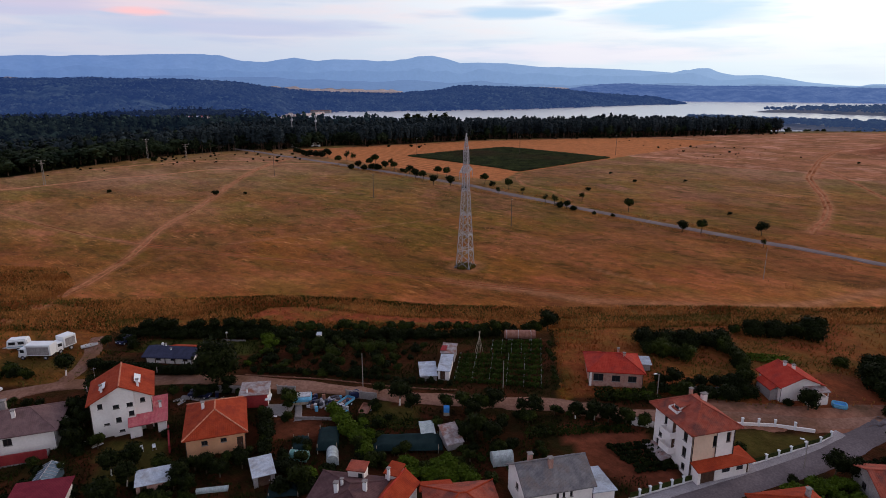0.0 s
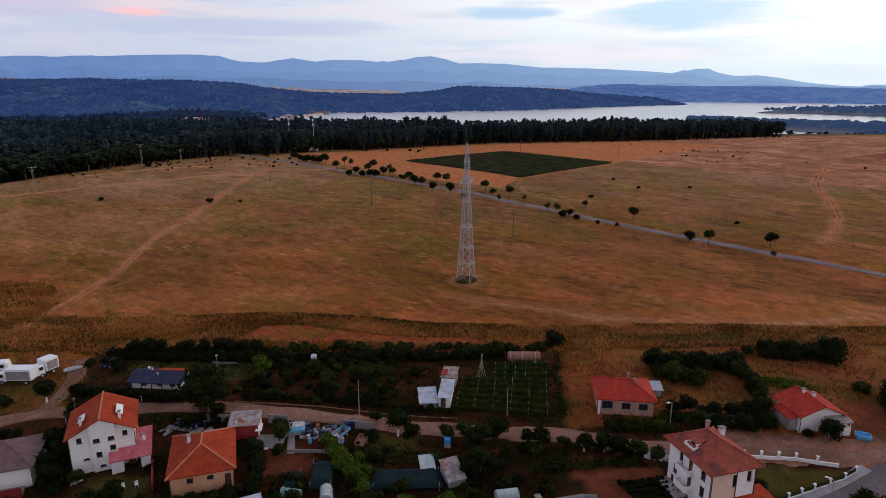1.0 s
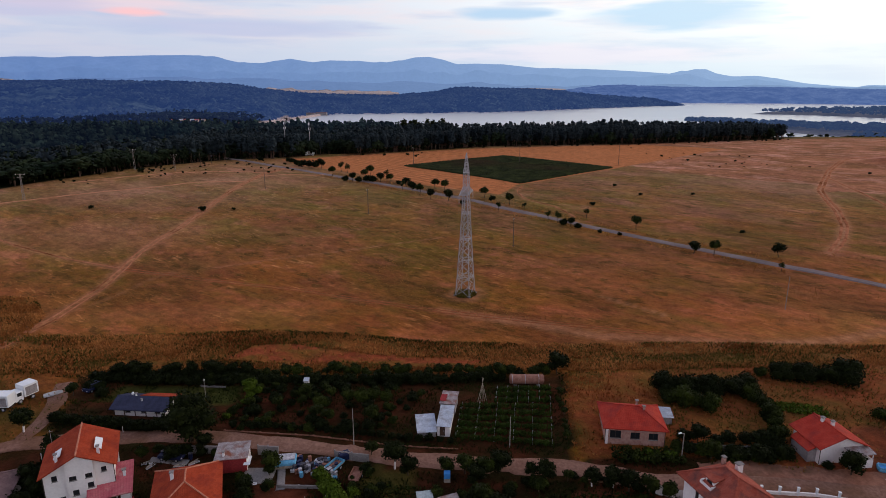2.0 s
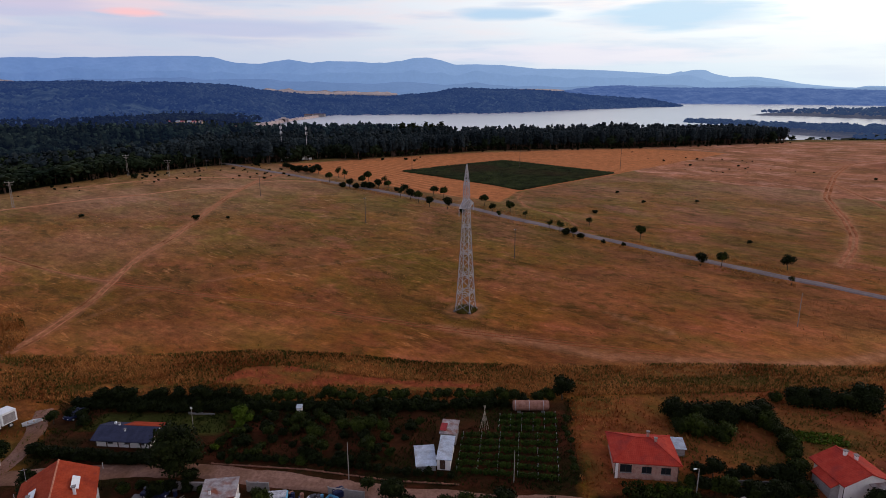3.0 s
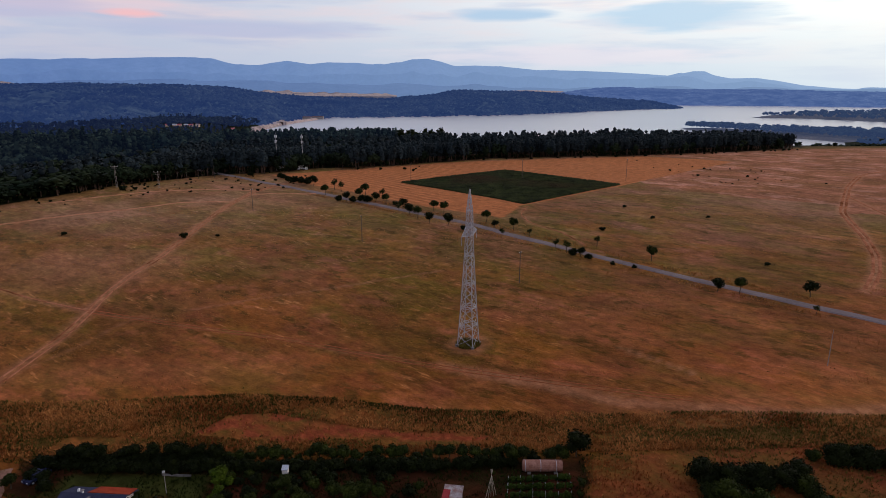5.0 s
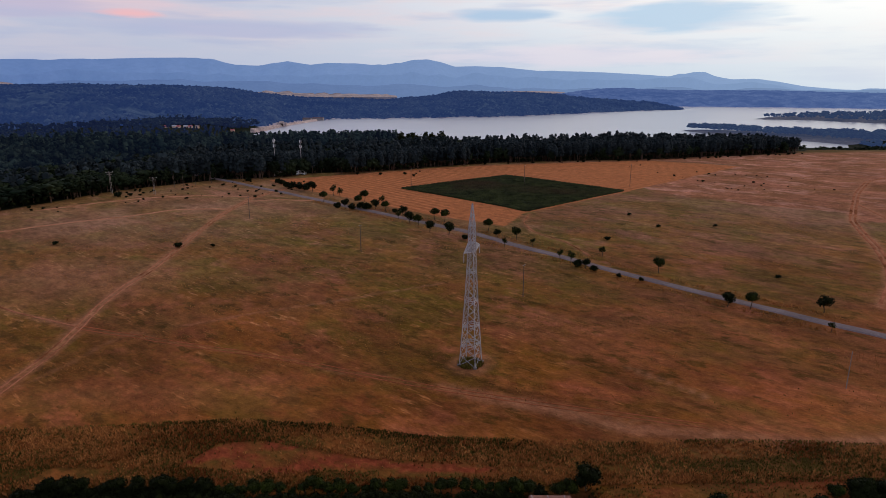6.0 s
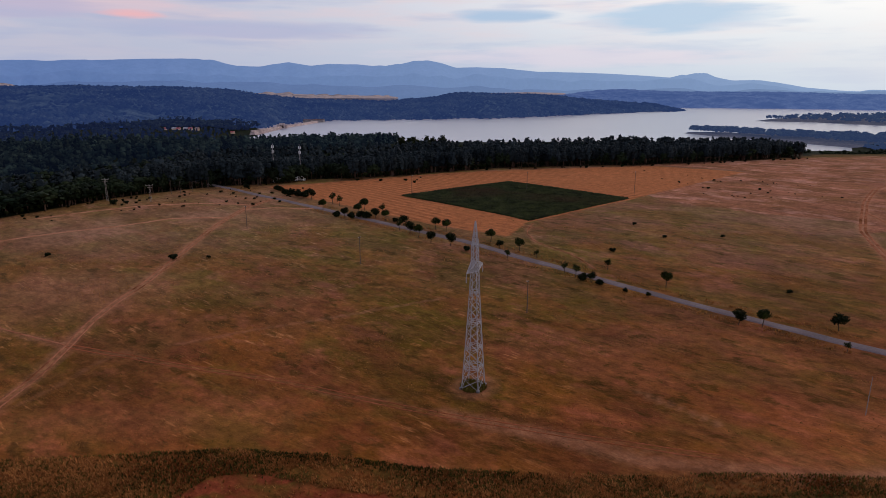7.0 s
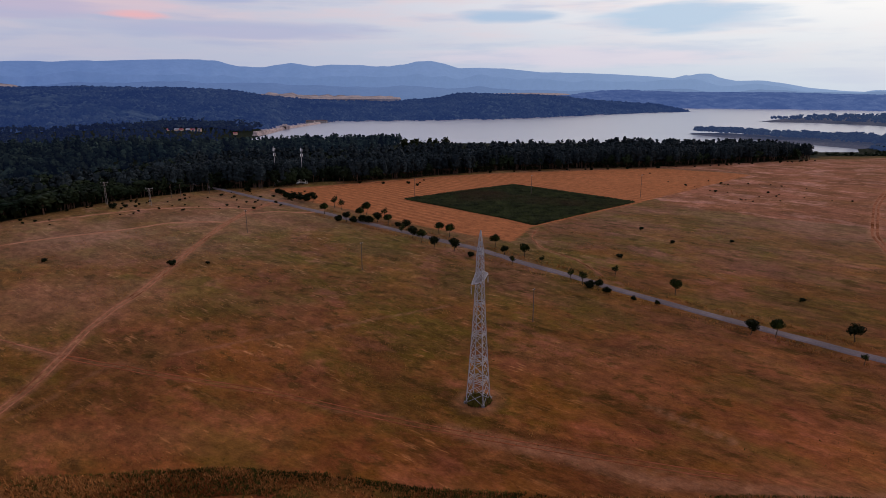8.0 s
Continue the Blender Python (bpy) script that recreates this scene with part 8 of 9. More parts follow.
# undergrowth filling the garden plots
FREE = [(-53.7, 95.3, 7.5), (-37, 91, 7.5), (-68.6, 89, 8.5), (38.1, 84.5, 7.0), (40, 78, 5.0), (45, 80, 4), (14.9, 75.8, 7.0), (-11.6, 70.4, 7.5), (-6, 71, 5.5), (2.6, 70.2, 6.5), (-33.2, 99.8, 3.4), (-21, 99, 5.5), (63.6, 74.6, 6.5), (44.6, 68.4, 6.5), (-54.6, 71.8, 5.5), (22, 84.5, 6), (30, 85, 6.5), (53, 87.5, 5), (-24, 90, 4.6), (-48, 84.5, 6.0), (18, 98, 2)]
for i in range(900):
    x, y = rv.uniform(-76, 46), rv.uniform(70, 99.5)
    if any(math.hypot(x - a, y - b) < r for a, b, r in FREE) or abs(float(poly_distance(np.array([x]), np.array([y]), [(-80, 101), (-70, 105), (-52, 107.2), (-39, 107), (-23, 104), (-8.5, 101.3), (6.6, 99.4), (17.5, 98.6), (26, 96.7), (33, 94.6), (44, 94)])[0])) < 3.6:
        continue
    if float(poly_distance(np.array([x]), np.array([y]), [(66, 87.5), (56.5, 82.8), (43, 78.4), (33, 74.4), (20, 69.6), (5, 64)])[0]) < 5.0:
        continue
    if smooth_noise(np.array([x]), np.array([y]), 6.0, 71)[0] < 0.52:
        continue
    plant(rv.choice(["bush_a", "bush_b", "bush_a", "fruit_c", "fruit_b"]), x, y, rv.uniform(0.35, 0.8))


def leaf_row(name, label, category, rows_, height, width, n, size, mat, seed, group="", post=None, posts=0):
    """Rows of low plants, each row a thing of its own; with posts where the vines are trained."""
    for i, (ax, ay, bx, by) in enumerate(rows_):
        rng = np.random.RandomState(seed + i)
        length = math.hypot(bx - ax, by - ay)
        ob = thing(name, label, category, (ax + bx) / 2, (ay + by) / 2, 0, math.degrees(math.atan2(by - ay, bx - ax)), group)
        k = max(3, int(length / (width * 0.8)))
        u = np.linspace(-length / 2, length / 2, k) + rng.uniform(-0.2, 0.2, k)
        wx, wy = (ax + bx) / 2 + u * (bx - ax) / length, (ay + by) / 2 + u * (by - ay) / length
        gz = terr(wx, wy)
        c = np.stack([u, rng.uniform(-0.1, 0.1, k), gz + height * rng.uniform(0.45, 0.75, k)], axis=-1)
        r = width * rng.uniform(0.38, 0.62, k)
        v, f = leaf_cloud(rng, c, r, n, size, height / width)
        part("foliage", fast_mesh("foliage", v, f, mat), None, ob)
        for j in range(posts):
            s = -length / 2 + length * j / (posts - 1)
            z = ground_z((ax + bx) / 2 + s * (bx - ax) / length, (ay + by) / 2 + s * (by - ay) / length)
            part("post", rods(((s, 0, z - 0.3), (s, 0, z + height * 1.3), 0.055, 0.05), sides=5), M[post], ob)


vr = []
for i in range(9):
    t = i / 8
    a = (2.2 + 2.2 * t, 106.0 + 14.2 * t)
    b = (18.0 + 2.4 * t, 103.6 + 16.8 * t)
    vr.append((a[0], a[1], b[0], b[1]) if t < 0.72 else (a[0] + 6, a[1] - 0.1, b[0], b[1]))
leaf_row("vine_row", "trained row of green grapevines between pale posts", "vine row", vr, 0.95, 0.60, 2500, 0.13, M["leaf_vine"], 300, "vineyard rows", "junk_pale", 6)
leaf_row("vegetable_row", "low row of green vegetables", "vegetable row", [(13.5 + 0.3 * i, 89.4 + 0.75 * i, 30.5 + 0.1 * i, 90.6 + 0.35 * i) for i in range(4)], 0.7, 0.7, 420, 0.17, M["leaf"], 340, "vegetable rows")
leaf_row("vegetable_row", "tall leafy green row before the brick house", "vegetable row", [(27.6, 101.6 - 0.0, 37.6, 100.6), (27.8, 100.5, 37.8, 99.5), (28.0, 99.4, 37.6, 98.6)], 1.2, 0.95, 700, 0.19, M["leaf"], 350, "vegetable rows")
leaf_row("vegetable_row", "bright green row of plants on the slope", "vegetable row", [(58.6, 112.4 + 0.8 * i, 67.4, 110.4 + 0.8 * i) for i in range(4)], 0.55, 0.8, 420, 0.18, M["leaf_light"], 355, "vegetable rows")
leaf_row("vegetable_row", "dark row of vegetables on brown soil", "vegetable row", [(26.2 + 0.5 * i, 86.6 - 0.95 * i, 32.6 + 0.42 * i, 87.4 - 0.95 * i) for i in range(7)], 0.6, 0.75, 800, 0.17, M["leaf_dark"], 360, "vegetable rows")
leaf_row("vegetable_row", "low row of garden plants under the trees", "vegetable row", [(-12.6 + 0.2 * i, 94.6 - 1.1 * i, -3.0 + 0.2 * i, 94.0 - 1.1 * i) for i in range(3)], 0.5, 0.7, 240, 0.17, M["leaf"], 380, "vegetable rows")

# low undergrowth, nettles and grass between the beds
x, y = strip(62000, -110, 46, 66, 127)
keep = (smooth_noise(x, y, 3.5, 81) > 0.34) & ~inside(x, y, EAST_LOT) & ~inside(x, y, WEST_LOT)
keep &= poly_distance(x, y, [(-110, 96), (-80, 101), (-70, 105), (-52, 107.2), (-39, 107), (-23, 104), (-8.5, 101.3), (6.6, 99.4), (17.5, 98.6), (26, 96.7), (33, 94.6), (44, 94)]) > 2.7
keep &= poly_distance(x, y, [(66, 87.5), (56.5, 82.8), (43, 78.4), (33, 74.4), (20, 69.6), (5, 64)]) > 4.2
keep &= ~((x > 17) & (x < 36) & (y > 80) & (y < 90)) & ~((x > -31) & (x < -18) & (y > 95) & (y < 103)) & ~((x > -28.5) & (x < -20.5) & (y > 89) & (y < 95.5)) & ~(inside(x, y, LAWNS[2]) & (smooth_noise(x, y, 2.0, 84) < 0.8))
x, y = x[keep], y[keep]
g = smooth_noise(x, y, 5.0, 83)
tufts("undergrowth", "low dark green undergrowth in the gardens", M["leaf"], x[g < 0.62], y[g < 0.62], rg.uniform(0.16, 0.5, (g < 0.62).sum()), 21)
tufts("garden_grass", "dry and green grass in the gardens", M["garden_grass"], x[g >= 0.62], y[g >= 0.62], rg.uniform(0.14, 0.38, (g >= 0.62).sum()), 22)

# concrete yards
def slab(x0, y0, x1, y1, w, label):
    ribbon("yard_slab", [(x0, y0), (x1, y1)], w, M["concrete"], label, "pavement", 0.07, 1.0, 0.3)


slab(-31.0, 97.4, -26.2, 97.2, 4.2, "cracked pale concrete yard")
slab(-25.4, 98.6, -24.4, 94.0, 1.8, "pale concrete garden path")
slab(-47.0, 100.9, -40.6, 100.3, 1.6, "pale concrete slabs behind the white house")
slab(33.4, 93.0, 36.4, 91.4, 2.4, "pale concrete driveway")

# leaning bean-pole tripod in the vineyard
ob = thing("pole_frame", "leaning bundle of tall bean poles", "pole frame", 7.4, 117.2, ground_z(7.4, 117.2))
for i in range(5):
    part("pole", rods(((-1.0 + 0.45 * i, -0.8 + 0.2 * i, -0.2), (0.2 - 0.1 * i, 0.1, 4.6), 0.05, 0.03), sides=5), M["timber"], ob)


def net_house(x, y, rz, w, l, h, label):
    ob = thing("net_cover", label, "net", x, y, ground_z(x, y), rz)
    n = 9
    rng = np.random.RandomState(int(x * 7) % 100)
    u, v = np.meshgrid(np.linspace(-w / 2, w / 2, n), np.linspace(-l / 2, l / 2, n))
    z = h - 0.25 * rng.rand(n, n)
    z[0, :] = z[-1, :] = h * 0.35
    z[:, 0] = z[:, -1] = h * 0.35
    ii = np.arange(n * n).reshape(n, n)
    f = np.stack([ii[:-1, :-1], ii[:-1, 1:], ii[1:, 1:], ii[1:, :-1]], axis=-1).reshape(-1, 4)
    part("net", fast_mesh("net", np.stack([u, v, z], axis=-1).reshape(-1, 3), f, M["net_green"]), None, ob)
    for sx in (-1, 1):
        for sy in (-1, 1):
            part("stake", rods(((sx * w * 0.44, sy * l * 0.44, -0.3), (sx * w * 0.44, sy * l * 0.44, h), 0.05)), M["timber"], ob)


net_house(-18.4, 88.6, 6, 3.4, 6.4, 1.5, "dark green shade net over garden beds")
net_house(-5.6, 87.7, 2, 11.0, 4.4, 1.3, "dark blue-green shade net over garden beds")
net_house(-22.6, 87.4, 10, 2.6, 4.2, 1.2, "dark green shade net over seedlings")
net_house(-22.8, 77.4, 8, 4.6, 3.0, 0.9, "dark net over low garden beds")

# ---------- walls, fences, poles and lamps ----------
def post_fence(name, label, line, step, post_h, wall_h, post_w=0.3, infill="rail", mat="white_paint"):
    """A low wall with posts and rails along a line."""
    ob = thing(name, label, "fence", line[0][0], line[0][1], 0)
    ox, oy = line[0]
    for (ax, ay), (bx, by) in zip(line[:-1], line[1:]):
        length = math.hypot(bx - ax, by - ay)
        n = max(1, round(length / step))
        ang = math.degrees(math.atan2(by - ay, bx - ax))
        for i in range(n):
            x0, y0 = ax + (bx - ax) * i / n, ay + (by - ay) * i / n
            x1, y1 = ax + (bx - ax) * (i + 1) / n, ay + (by - ay) * (i + 1) / n
            z = min(ground_z(x0, y0), ground_z(x1, y1))
            seg = length / n
            m = pose((x0 + x1) / 2 - ox, (y0 + y1) / 2 - oy, z, 0, 0, ang)
            p = part("low_wall", boxes((-seg / 2, seg / 2, -0.12, 0.12, -0.8, wall_h)), M["plaster_white" if mat == "white_paint" else mat], ob)
            p.matrix_basis = m
            if infill == "rail":
                bars = [(-seg / 2 + post_w / 2 + 0.14 * k, -seg / 2 + post_w / 2 + 0.14 * k + 0.125, -0.02, 0.02, wall_h + 0.04, post_h - 0.12) for k in range(int((seg - post_w) / 0.14))]
                q = part("panel", boxes((-seg / 2 + post_w / 2, seg / 2 - post_w / 2, -0.035, -0.02, post_h - 0.22, post_h - 0.16), *bars), M["hedge_green"], ob, "olive green leafy infill panel")
                q.matrix_basis = m
            q = part("post", boxes((-seg / 2 - post_w / 2, -seg / 2 + post_w / 2, -post_w / 2, post_w / 2, -0.8, post_h), (-seg / 2 - post_w / 2 - 0.05, -seg / 2 + post_w / 2 + 0.05, -post_w / 2 - 0.05, post_w / 2 + 0.05, post_h, post_h + 0.08)), M[mat], ob)
            q.matrix_basis = m
    return ob


post_fence("garden_fence", "white square posts on a low white wall", [(46.8, 92.0), (54.5, 91.2), (60.2, 89.6)], 2.7, 1.35, 0.6, infill="none")
post_fence("garden_fence", "white square posts with olive green panels beside the street", [(61.9, 88.2), (59.4, 86.8), (53.6, 84.6), (46.6, 82.0)], 2.7, 1.35, 0.5)
post_fence("garden_fence", "white posts of a street fence below the big house", [(36.6, 78.9), (31.0, 77.0), (26.0, 75.2)], 2.0, 1.35, 0.35)
post_fence("concrete_fence", "grey concrete panel fence along the lane", [(-41.5, 102.6), (-36.6, 102.4)], 2.4, 1.5, 1.4, 0.16, "none", "concrete")
post_fence("concrete_fence", "grey sheet fence along the lane beside the yard", [(-30.0, 102.2), (-26.6, 102.0)], 1.7, 1.7, 1.6, 0.14, "none", "concrete")
post_fence("concrete_fence", "bluish-grey sheet fence along the lane", [(-17.4, 101.2), (-11.8, 100.2)], 2.5, 1.5, 1.4, 0.14, "none", "concrete")
post_fence("concrete_fence", "low rubble wall across the garden", [(-25.0, 94.6), (-18.6, 94.4)], 3.2, 0.5, 0.5, 0.2, "none", "concrete")
post_fence("retaining_wall", "grey retaining wall under the dry bank", [(40.6, 102.4), (52.0, 101.2)], 3.0, 0.9, 0.9, 0.2, "none", "concrete_dark")
post_fence("house_wall", "bluish-white wall beside the big house", [(31.4, 92.4), (34.0, 91.6)], 1.4, 1.5, 1.5, 0.2, "none", "white_paint")

post_fence("garden_wall", "low earthy stone kerb wall along the lane under the hedge", [(-37.5, 108.4), (-22, 106.9), (-8, 104.2), (2.5, 103.2)], 3.0, 0.14, 0.14, 0.24, "none", "dirt_brown")
post_fence("garden_wall", "pale concrete wall behind the cabin's lawn", [(-46.6, 122.6), (-41.8, 122.2)], 2.4, 0.3, 0.3, 0.24, "none", "concrete")
for x, y, h in [(-14.8, 104.6, 6.6), (11.0, 103.5, 5.6)]:
    pole(x, y, h, "pale utility pole beside the lane", M["pole_concrete"], 0.0, 0, 0.09)
pole(-44.2, 118.2, 4.2, "short pale pole with white fittings", M["pole_concrete"], 0.4, 20, 0.07)
for x, y, h, turn in [(38.0, 99.9, 4.6, 200), (53.8, 81.2, 4.6, 150)]:
    ob = thing("street_lamp", "pale street lamp on a slim post", "street lamp", x, y, ground_z(x, y), turn)
    part("post", rods(((0, 0, -0.3), (0, 0, h), 0.09, 0.06), sides=8), M["pole_concrete"], ob)
    part("arm", rods(((0, 0, h), (0.7, 0, h + 0.2), 0.04, 0.03)), M["galvanised"], ob)
    part("lamp_head", boxes((0.5, 1.1, -0.13, 0.13, h + 0.12, h + 0.26), bevel=0.03), M["white_paint"], ob)


# ---------- vehicles ----------
def wheel(parent, x, y, r, w=0.26):
    ob = part("wheel", rods(((x, y - w / 2, r), (x, y + w / 2, r), r), sides=14), M["rubber"], parent)
    part("rim", rods(((x, y - w / 2 - 0.02, r), (x, y + w / 2 + 0.02, r), r * 0.55), sides=10), M["galvanised"], ob)


def box_truck(x, y, rz, label, l=6.4):
    ob = thing("box_truck", label, "truck", x, y, ground_z(x, y), rz)
    part("cargo_box", boxes((-l / 2 + 1.7, l / 2, -1.2, 1.2, 0.95, 3.2), bevel=0.05), M["white_paint"], ob)
    part("side_panel", boxes((-l / 2 + 2.0, l / 2 - 0.3, -1.225, -1.203, 1.15, 2.8)), M["plaster_grey"], ob, "faded grey side panel")
    part("chassis", boxes((-l / 2 + 0.2, l / 2 - 0.1, -0.5, 0.5, 0.55, 0.93)), M["frame_dark"], ob)
    bm = boxes((-l / 2, -l / 2 + 1.6, -1.05, 1.05, 0.55, 2.4), bevel=0.08)
    for v in bm.verts:
        if v.co.x < -l / 2 + 0.2 and v.co.z > 1.6:
            v.co.x += 0.35
    cab = part("cab", bm, M["white_paint"], ob)
    part("side_window", boxes((-l / 2 + 0.5, -l / 2 + 1.3, -1.07, 1.07, 1.55, 2.2)), M["pane"], cab)
    part("bumper", boxes((-l / 2 - 0.08, -l / 2 + 0.1, -1.05, 1.05, 0.45, 0.75)), M["frame_dark"], cab)
    for wx in (-l / 2 + 0.9, l / 2 - 1.2):
        for wy in (-0.95, 0.95):
            wheel(ob, wx, wy, 0.45)


def caravan(x, y, rz, label):
    ob = thing("caravan", label, "caravan", x, y, ground_z(x, y), rz)
    bm = boxes((-2.1, 2.1, -1.05, 1.05, 0.45, 2.4))
    for v in bm.verts:
        if v.co.z > 1.5:
            v.co.x *= 0.86
    bmesh.ops.bevel(bm, geom=list(bm.edges), offset=0.22, segments=3, affect="EDGES")
    body = part("body", bm, M["white_paint"], ob)
    for x0, x1 in ((-1.5, -0.3), (0.2, 1.3)):
        part("window", boxes((x0, x1, -1.07, -1.04, 1.35, 1.95)), M["pane"], body)
    part("front_window", boxes((-2.03, -1.97, -0.7, 0.7, 1.35, 1.9)), M["pane"], body)
    part("stripe", boxes((-1.8, 1.8, -1.075, -1.05, 0.85, 0.95)), M["tarp_blue"], body)
    part("drawbar", rods(((-2.0, 0.5, 0.5), (-3.1, 0, 0.45), 0.05), ((-2.0, -0.5, 0.5), (-3.1, 0, 0.45), 0.05)), M["galvanised"], ob)
    for wy in (-0.95, 0.95):
        wheel(ob, 0.1, wy, 0.32, 0.2)


def car(x, y, rz, label, paint):
    ob = thing("car", label, "car", x, y, ground_z(x, y), rz)
    bm = boxes((-2.05, 2.05, -0.85, 0.85, 0.3, 0.85), bevel=0.08)
    part("body", bm, M[paint], ob)
    bm = boxes((-1.3, 1.1, -0.75, 0.75, 0.84, 1.42))
    for v in bm.verts:
        if v.co.z > 1.2:
            v.co.x *= 0.72
            v.co.y *= 0.86
    cabin = part("cabin", bm, M["pane"], ob)
    part("roof_panel", boxes((-0.95, 0.8, -0.64, 0.64, 1.42, 1.46)), M[paint], cabin)
    for wx in (-1.25, 1.3):
        for wy in (-0.78, 0.78):
            wheel(ob, wx, wy, 0.31, 0.2)
    for wy in (-0.6, 0.6):
        part("headlight", boxes((-2.08, -2.0, wy - 0.16, wy + 0.16, 0.6, 0.74)), M["white_paint"], ob)


def boat(x, y, rz, label):
    ob = thing("rowing_boat", label, "boat", x, y, ground_z(x, y), rz)
    ob.scale = (0.78, 0.78, 0.78)
    bm = bmesh.new()
    secs = []
    for i, (u, w) in enumerate(((-1.9, 0.55), (-1.2, 0.75), (0, 0.85), (1.1, 0.65), (1.8, 0.3), (2.2, 0.03))):
        secs.append([bm.verts.new((u, w * s, z)) for s, z in ((-1, 0.85), (-0.75, 0.35), (0, 0.2), (0.75, 0.35), (1, 0.85))])
    for a, b in zip(secs[:-1], secs[1:]):
        for i in range(4):
            bm.faces.new((a[i], b[i], b[i + 1], a[i + 1]))
    bm.faces.new(secs[0])
    bmesh.ops.solidify(bm, geom=list(bm.faces), thickness=0.06)
    part("hull", bm, M["white_paint"], ob)
    for u in (-0.9, 0.3):
        part("thwart", boxes((u, u + 0.3, -0.65, 0.65, 0.6, 0.65)), M["timber"], ob)
    part("cradle", boxes((-1.2, -1.05, -0.7, 0.7, -0.1, 0.34), (0.9, 1.05, -0.6, 0.6, -0.1, 0.36)), M["timber"], ob)


box_truck(-81.2, 115.0, 1, "white box truck with faded grey side", 6.6)
box_truck(-78.0, 118.2, 66, "white box truck standing behind another", 4.4)
caravan(-87.4, 118.8, 14, "white caravan parked in dry grass")
boat(-73.4, 119.4, 40, "white rowing boat on timber cradles")
car(-66.8, 121.8, 66, "dark blue parked car", "car_blue")
car(-82.4, 102.2, 5, "white car parked beside the lane", "white_paint")
car(-43.6, 101.2, 170, "small dark car in a yard", "car_blue")

# ---------- yard clutter ----------
ob = thing("tarp_stack", "stack of goods under a torn blue tarpaulin", "stack", -25.0, 99.8, ground_z(-25.0, 99.8), 8)
part("stack_base", boxes((-1.6, 1.6, -1.2, 1.2, 0, 0.9)), M["timber"], ob)
part("tarpaulin", boxes((-1.7, 1.7, -1.3, 1.3, 0.4, 1.1), bevel=0.15), M["tarp_blue"], ob)
part("sheet", boxes((-1.4, 1.5, -0.6, 1.2, 1.11, 1.2), bevel=0.03), M["junk_pale"], ob)
rj = random.Random(3)
for i in range(72):
    x, y = rj.uniform(-23.6, -16.4), rj.uniform(96.6, 101.0)
    sx, sy, sz = rj.uniform(0.3, 1.0), rj.uniform(0.25, 0.8), rj.uniform(0.2, 0.9)
    m = rj.choice(["junk_dark", "junk_dark", "junk_dark", "junk_pale", "rust", "tarp_blue", "car_blue", "galvanised"])
    kind = rj.choice(["crate", "scrap_box", "drum"])
    ob = thing(kind, {"crate": "old slatted crate in the junk yard", "scrap_box": "battered box in the junk yard", "drum": "old metal drum in the junk yard"}[kind], "junk", x, y, ground_z(x, y) - 0.05, rj.uniform(0, 90), "junk in the yard")
    if kind == "drum":
        part("barrel", rods(((0, 0, 0), (0, 0, 0.9), 0.3), ((0, 0, 0.3), (0, 0, 0.34), 0.32), ((0, 0, 0.6), (0, 0, 0.64), 0.32), sides=12), M[m], ob)
    elif kind == "crate":
        for k in range(3):
            part("slat", boxes((-sx / 2, sx / 2, -sy / 2, sy / 2, k * sz / 3, k * sz / 3 + sz / 5)), M[m], ob)
        part("corner_post", boxes((-sx / 2, -sx / 2 + 0.06, -sy / 2 - 0.02, -sy / 2, 0, sz), (sx / 2 - 0.06, sx / 2, -sy / 2 - 0.02, -sy / 2, 0, sz)), M[m], ob)
    else:
        part("body", boxes((-sx / 2, sx / 2, -sy / 2, sy / 2, 0, sz), bevel=0.04), M[m], ob)
        part("lid", boxes((-sx / 2 - 0.03, sx / 2 + 0.03, -sy / 2 - 0.03, sy / 2 + 0.03, sz, sz + 0.06)), M[rj.choice([m, m, "junk_pale", "rust"])], ob)


def trailer(x, y, rz, label, bedmat):
    ob = thing("farm_trailer", label, "trailer", x, y, ground_z(x, y), rz)
    part("bed", boxes((-1.4, 1.4, -0.8, 0.8, 0.5, 0.6)), M["rust"], ob)
    for s in (-1, 1):
        part("side_board", boxes((-1.4, 1.4, s * 0.8 - 0.03, s * 0.8 + 0.03, 0.6, 1.05)), M[bedmat], ob)
    part("end_board", boxes((1.36, 1.42, -0.77, 0.77, 0.6, 1.05)), M[bedmat], ob)
    part("drawbar", rods(((-1.4, 0.4, 0.5), (-2.6, 0, 0.4), 0.05), ((-1.4, -0.4, 0.5), (-2.6, 0, 0.4), 0.05)), M["rust"], ob)
    for s in (-1, 1):
        wheel(ob, 0.2, s * 0.85, 0.32, 0.2)


trailer(-17.0, 98.8, 62, "blue farm trailer in the junk yard", "tarp_blue")
trailer(-13.4, 96.6, 80, "rusty brown farm trailer in the garden", "rust")
ob = thing("cargo_cover", "dark blue covered load beside the trailer", "stack", -15.8, 101.0, ground_z(-15.8, 101.0), 30)
part("cover", boxes((-0.9, 0.9, -0.7, 0.7, 0, 1.3), bevel=0.2), M["car_blue"], ob)
part("rope", boxes((-0.92, 0.92, -0.03, 0.03, 1.29, 1.33)), M["timber"], ob)
ob = thing("bin", "blue plastic barrel in a yard", "barrel", -42.6, 102.2, ground_z(-42.6, 102.2))
part("barrel", rods(((0, 0, 0), (0, 0, 1.1), 0.4, 0.36), sides=12), M["car_blue"], ob)
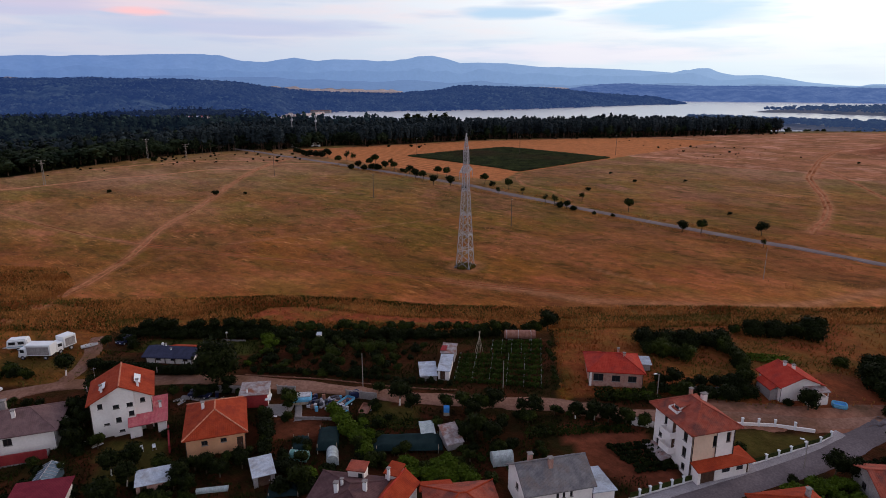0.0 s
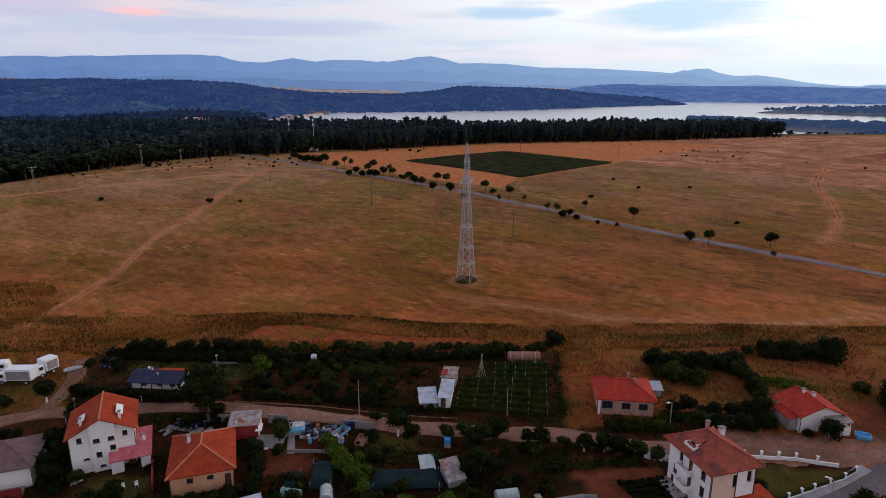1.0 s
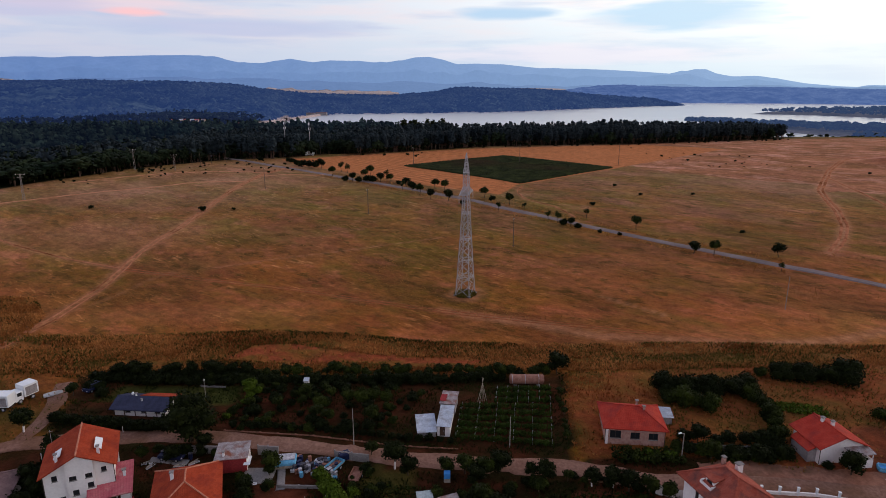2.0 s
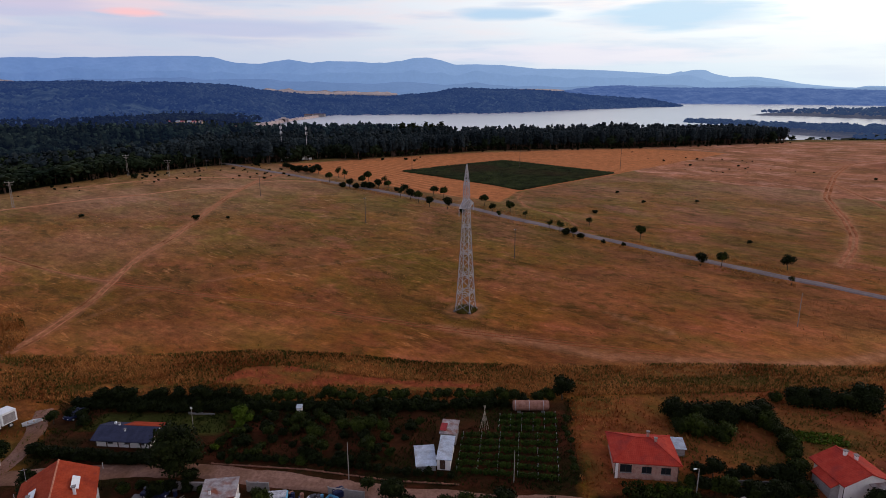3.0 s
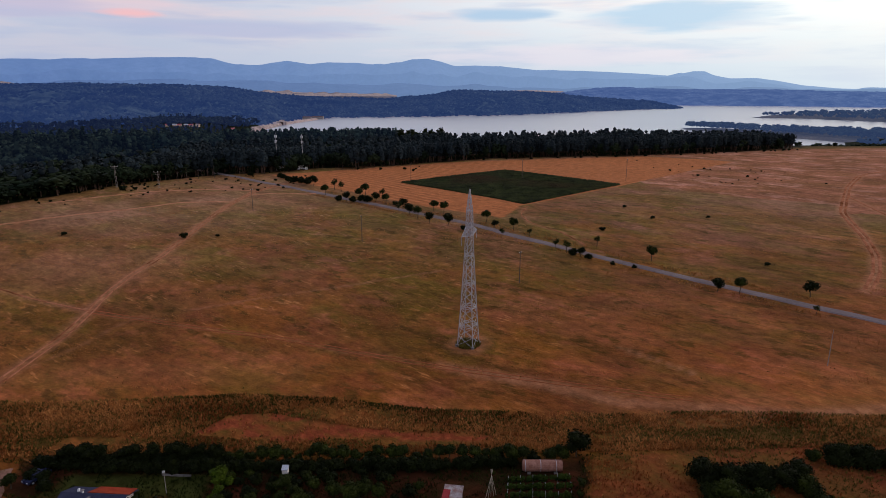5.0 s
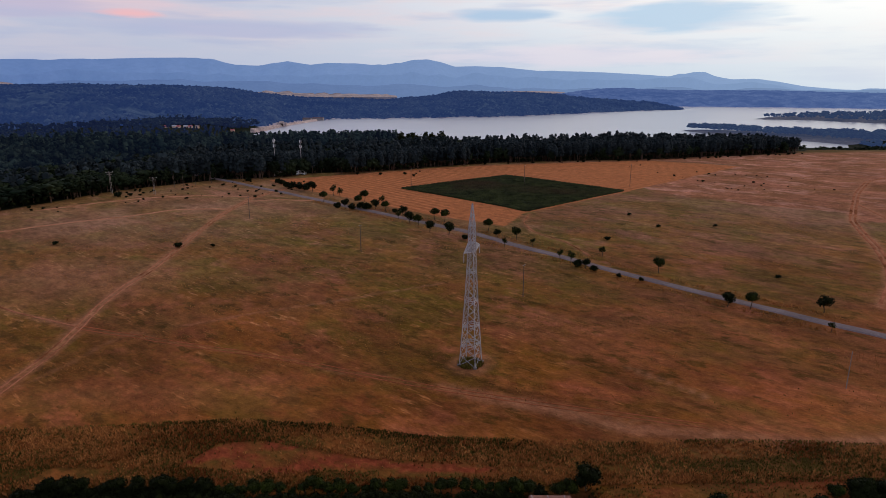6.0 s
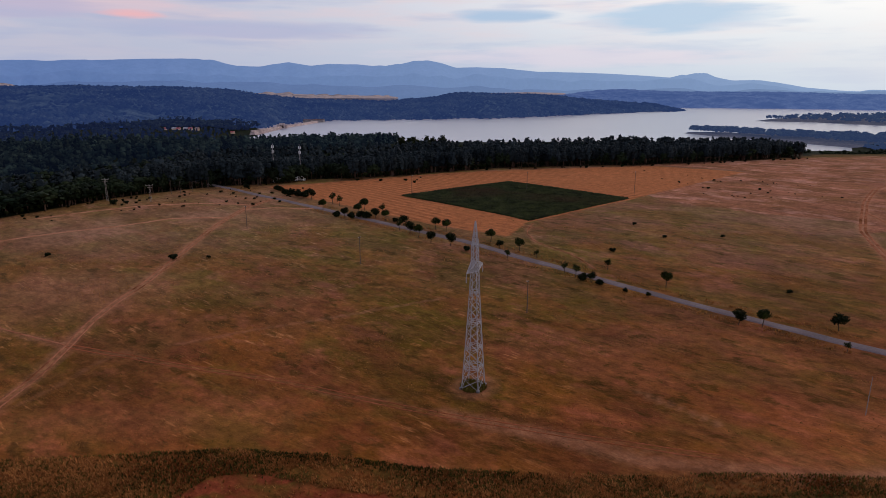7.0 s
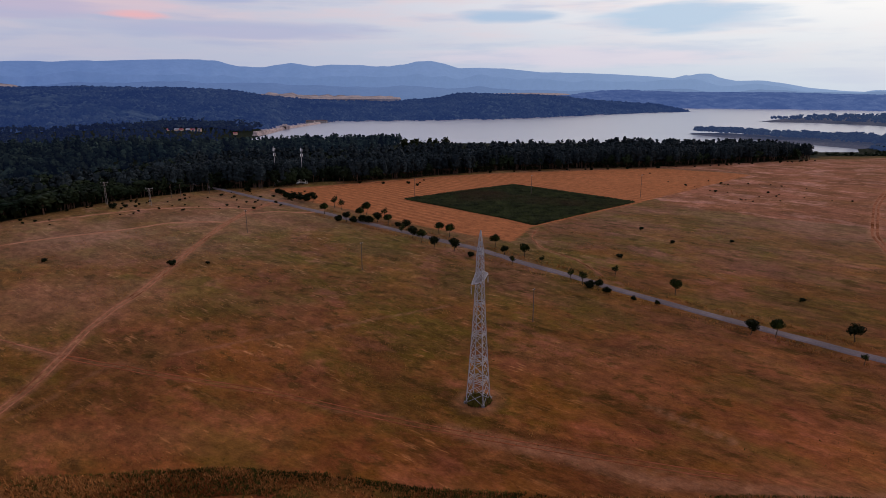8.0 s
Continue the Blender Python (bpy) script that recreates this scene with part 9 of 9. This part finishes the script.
for x, y in [(-45.2, 101.8), (-44.3, 102.4), (-40.6, 101.2)]:
    ob = thing("bin", "blue plastic barrel in a yard", "barrel", x, y, ground_z(x, y))
    part("barrel", rods(((0, 0, -0.05), (0, 0, 1.0), 0.34, 0.32), sides=12), M["car_blue"], ob)
    part("lid", rods(((0, 0, 1.0), (0, 0, 1.06), 0.35, 0.35), sides=12), M["junk_dark"], ob)
for x, y, rz in [(-47.2, 100.2, 20), (-46.4, 99.4, 65), (-41.8, 99.6, 10), (-39.8, 100.2, 40), (-57.0, 88.6, 15), (-55.2, 87.8, 50)]:
    ob = thing("plank_pile", "small pile of weathered planks in a yard", "plank pile", x, y, ground_z(x, y), rz)
    for k in range(4):
        p = part("plank", boxes((-0.9, 0.9, -0.1, 0.1, 0, 0.05)), M["timber" if k % 2 else "junk_pale"], ob)
        p.matrix_basis = pose(0.05 * k, -0.3 + 0.2 * k, 0.02 + 0.05 * (k % 2), 0, 0, 6 * k)
ob = thing("water_tank", "blue plastic water tank beside the lane", "tank", 0.6, 96.0, ground_z(0.6, 96.0))
part("tank_body", boxes((-0.5, 0.5, -0.5, 0.5, 0.5, 1.5), bevel=0.1), M["pool_blue"], ob)
part("stand", boxes((-0.5, 0.5, -0.5, 0.5, -0.2, 0.5)), M["timber"], ob)

# rusty tank lying above the vines
ob = thing("steel_tank", "long rusty cylindrical tank lying on blocks", "tank", 16.3, 122.6, ground_z(16.3, 122.6), -1)
bm = rods(((-3.3, 0, 1.15), (3.3, 0, 1.15), 0.95), sides=18)
bmesh.ops.bevel(bm, geom=[e for e in bm.edges if abs(e.verts[0].co.x - e.verts[1].co.x) < 0.01], offset=0.15, segments=2, affect="EDGES")
part("shell", bm, M["rust"], ob)
for u in (-2.9, -0.4, 2.2):
    part("band", rods(((u, 0, 1.15), (u + 0.1, 0, 1.15), 0.98), sides=18), M["junk_pale"], ob)
for u in (-2.2, 2.2):
    part("block", boxes((u - 0.3, u + 0.3, -0.7, 0.7, -0.3, 0.32)), M["concrete"], ob)

# inflatable pool
ob = thing("paddling_pool", "light blue inflatable paddling pool", "pool", 68.2, 96.4, ground_z(68.2, 96.4), -22)
bm = bmesh.new()
ring = []
for i in range(28):
    a = 2 * math.pi * i / 28
    ex, ey = abs(math.cos(a)) ** 0.4 * math.copysign(1, math.cos(a)) * 1.05, abs(math.sin(a)) ** 0.4 * math.copysign(1, math.sin(a)) * 0.75
    ring.append([bm.verts.new((ex * (1 + 0.16 * math.cos(b)), ey * (1 + 0.2 * math.cos(b)), 0.42 + 0.4 * math.sin(b))) for b in (0, 1.05, 2.09, 3.14, 4.19, 5.24)])
for i in range(28):
    for j in range(6):
        bm.faces.new((ring[i][j], ring[(i + 1) % 28][j], ring[(i + 1) % 28][(j + 1) % 6], ring[i][(j + 1) % 6]))
part("rim", bm, M["tarp_blue"], ob)
part("water", boxes((-0.95, 0.95, -0.66, 0.66, 0.05, 0.45)), M["pool_blue"], ob)
for x, y, rz in [(67.2, 94.8, 20), (-29.0, 95.4, 10)]:
    ob = thing("white_board", "loose pale board lying on the ground", "board", x, y, ground_z(x, y), rz)
    part("panel", boxes((-0.6, 0.6, -0.3, 0.3, 0.02, 0.08)), M["white_paint"], ob)
    part("batten", boxes((-0.5, 0.5, -0.04, 0.04, 0.08, 0.11)), M["timber"], ob)
for x, y in [(-47.4, 86.4), (-45.6, 86.8)]:
    ob = thing("garden_chair", "small white garden chair on the lawn", "chair", x, y, ground_z(x, y), 30)
    part("seat", boxes((-0.25, 0.25, -0.25, 0.25, 0.42, 0.46)), M["white_paint"], ob)
    part("backrest", boxes((-0.25, 0.25, 0.22, 0.26, 0.46, 0.9)), M["white_paint"], ob)
    for sx in (-0.22, 0.22):
        for sy in (-0.22, 0.22):
            part("leg", boxes((sx - 0.02, sx + 0.02, sy - 0.02, sy + 0.02, -0.05, 0.42)), M["white_paint"], ob)

# vans by the masts, at the wood's edge
for x, y, rz in [(-96.0, 407.6, 10), (-84.0, 412.0, 5)]:
    box_truck(x, y, rz, "white van parked at the wood's edge", 5.0)
# holiday houses in a clearing among the far trees
for x, y, roof_ in [(-515, 1240, "roof_pink"), (-503, 1246, "sheet_metal"), (-492, 1240, "roof_pink"), (-481, 1245, "sheet_metal"), (-470, 1240, "roof_pink"), (-459, 1245, "sheet_rust"), (-398, 1262, "roof_pink")]:
    house("holiday_house", "distant pale house with dull roof among trees", x, y, 10, 7, 7, 2.8, 1.7, "gable_x", ("plaster_cream",) * 4, roof_, 0.5, foot=6)
# low pale buildings at the dam's far end
for x, y, w_ in [(-336, 1668, 22), (-312, 1688, 30)]:
    house("dam_building", "distant long low building at the end of the dam", x, y, -12, w_, 9, 2.6, 1.6, "gable_x", ("plaster_grey",) * 4, "tile_brown", 0.5, cat="building", foot=8, gz=LAKE_Z + 3.5)
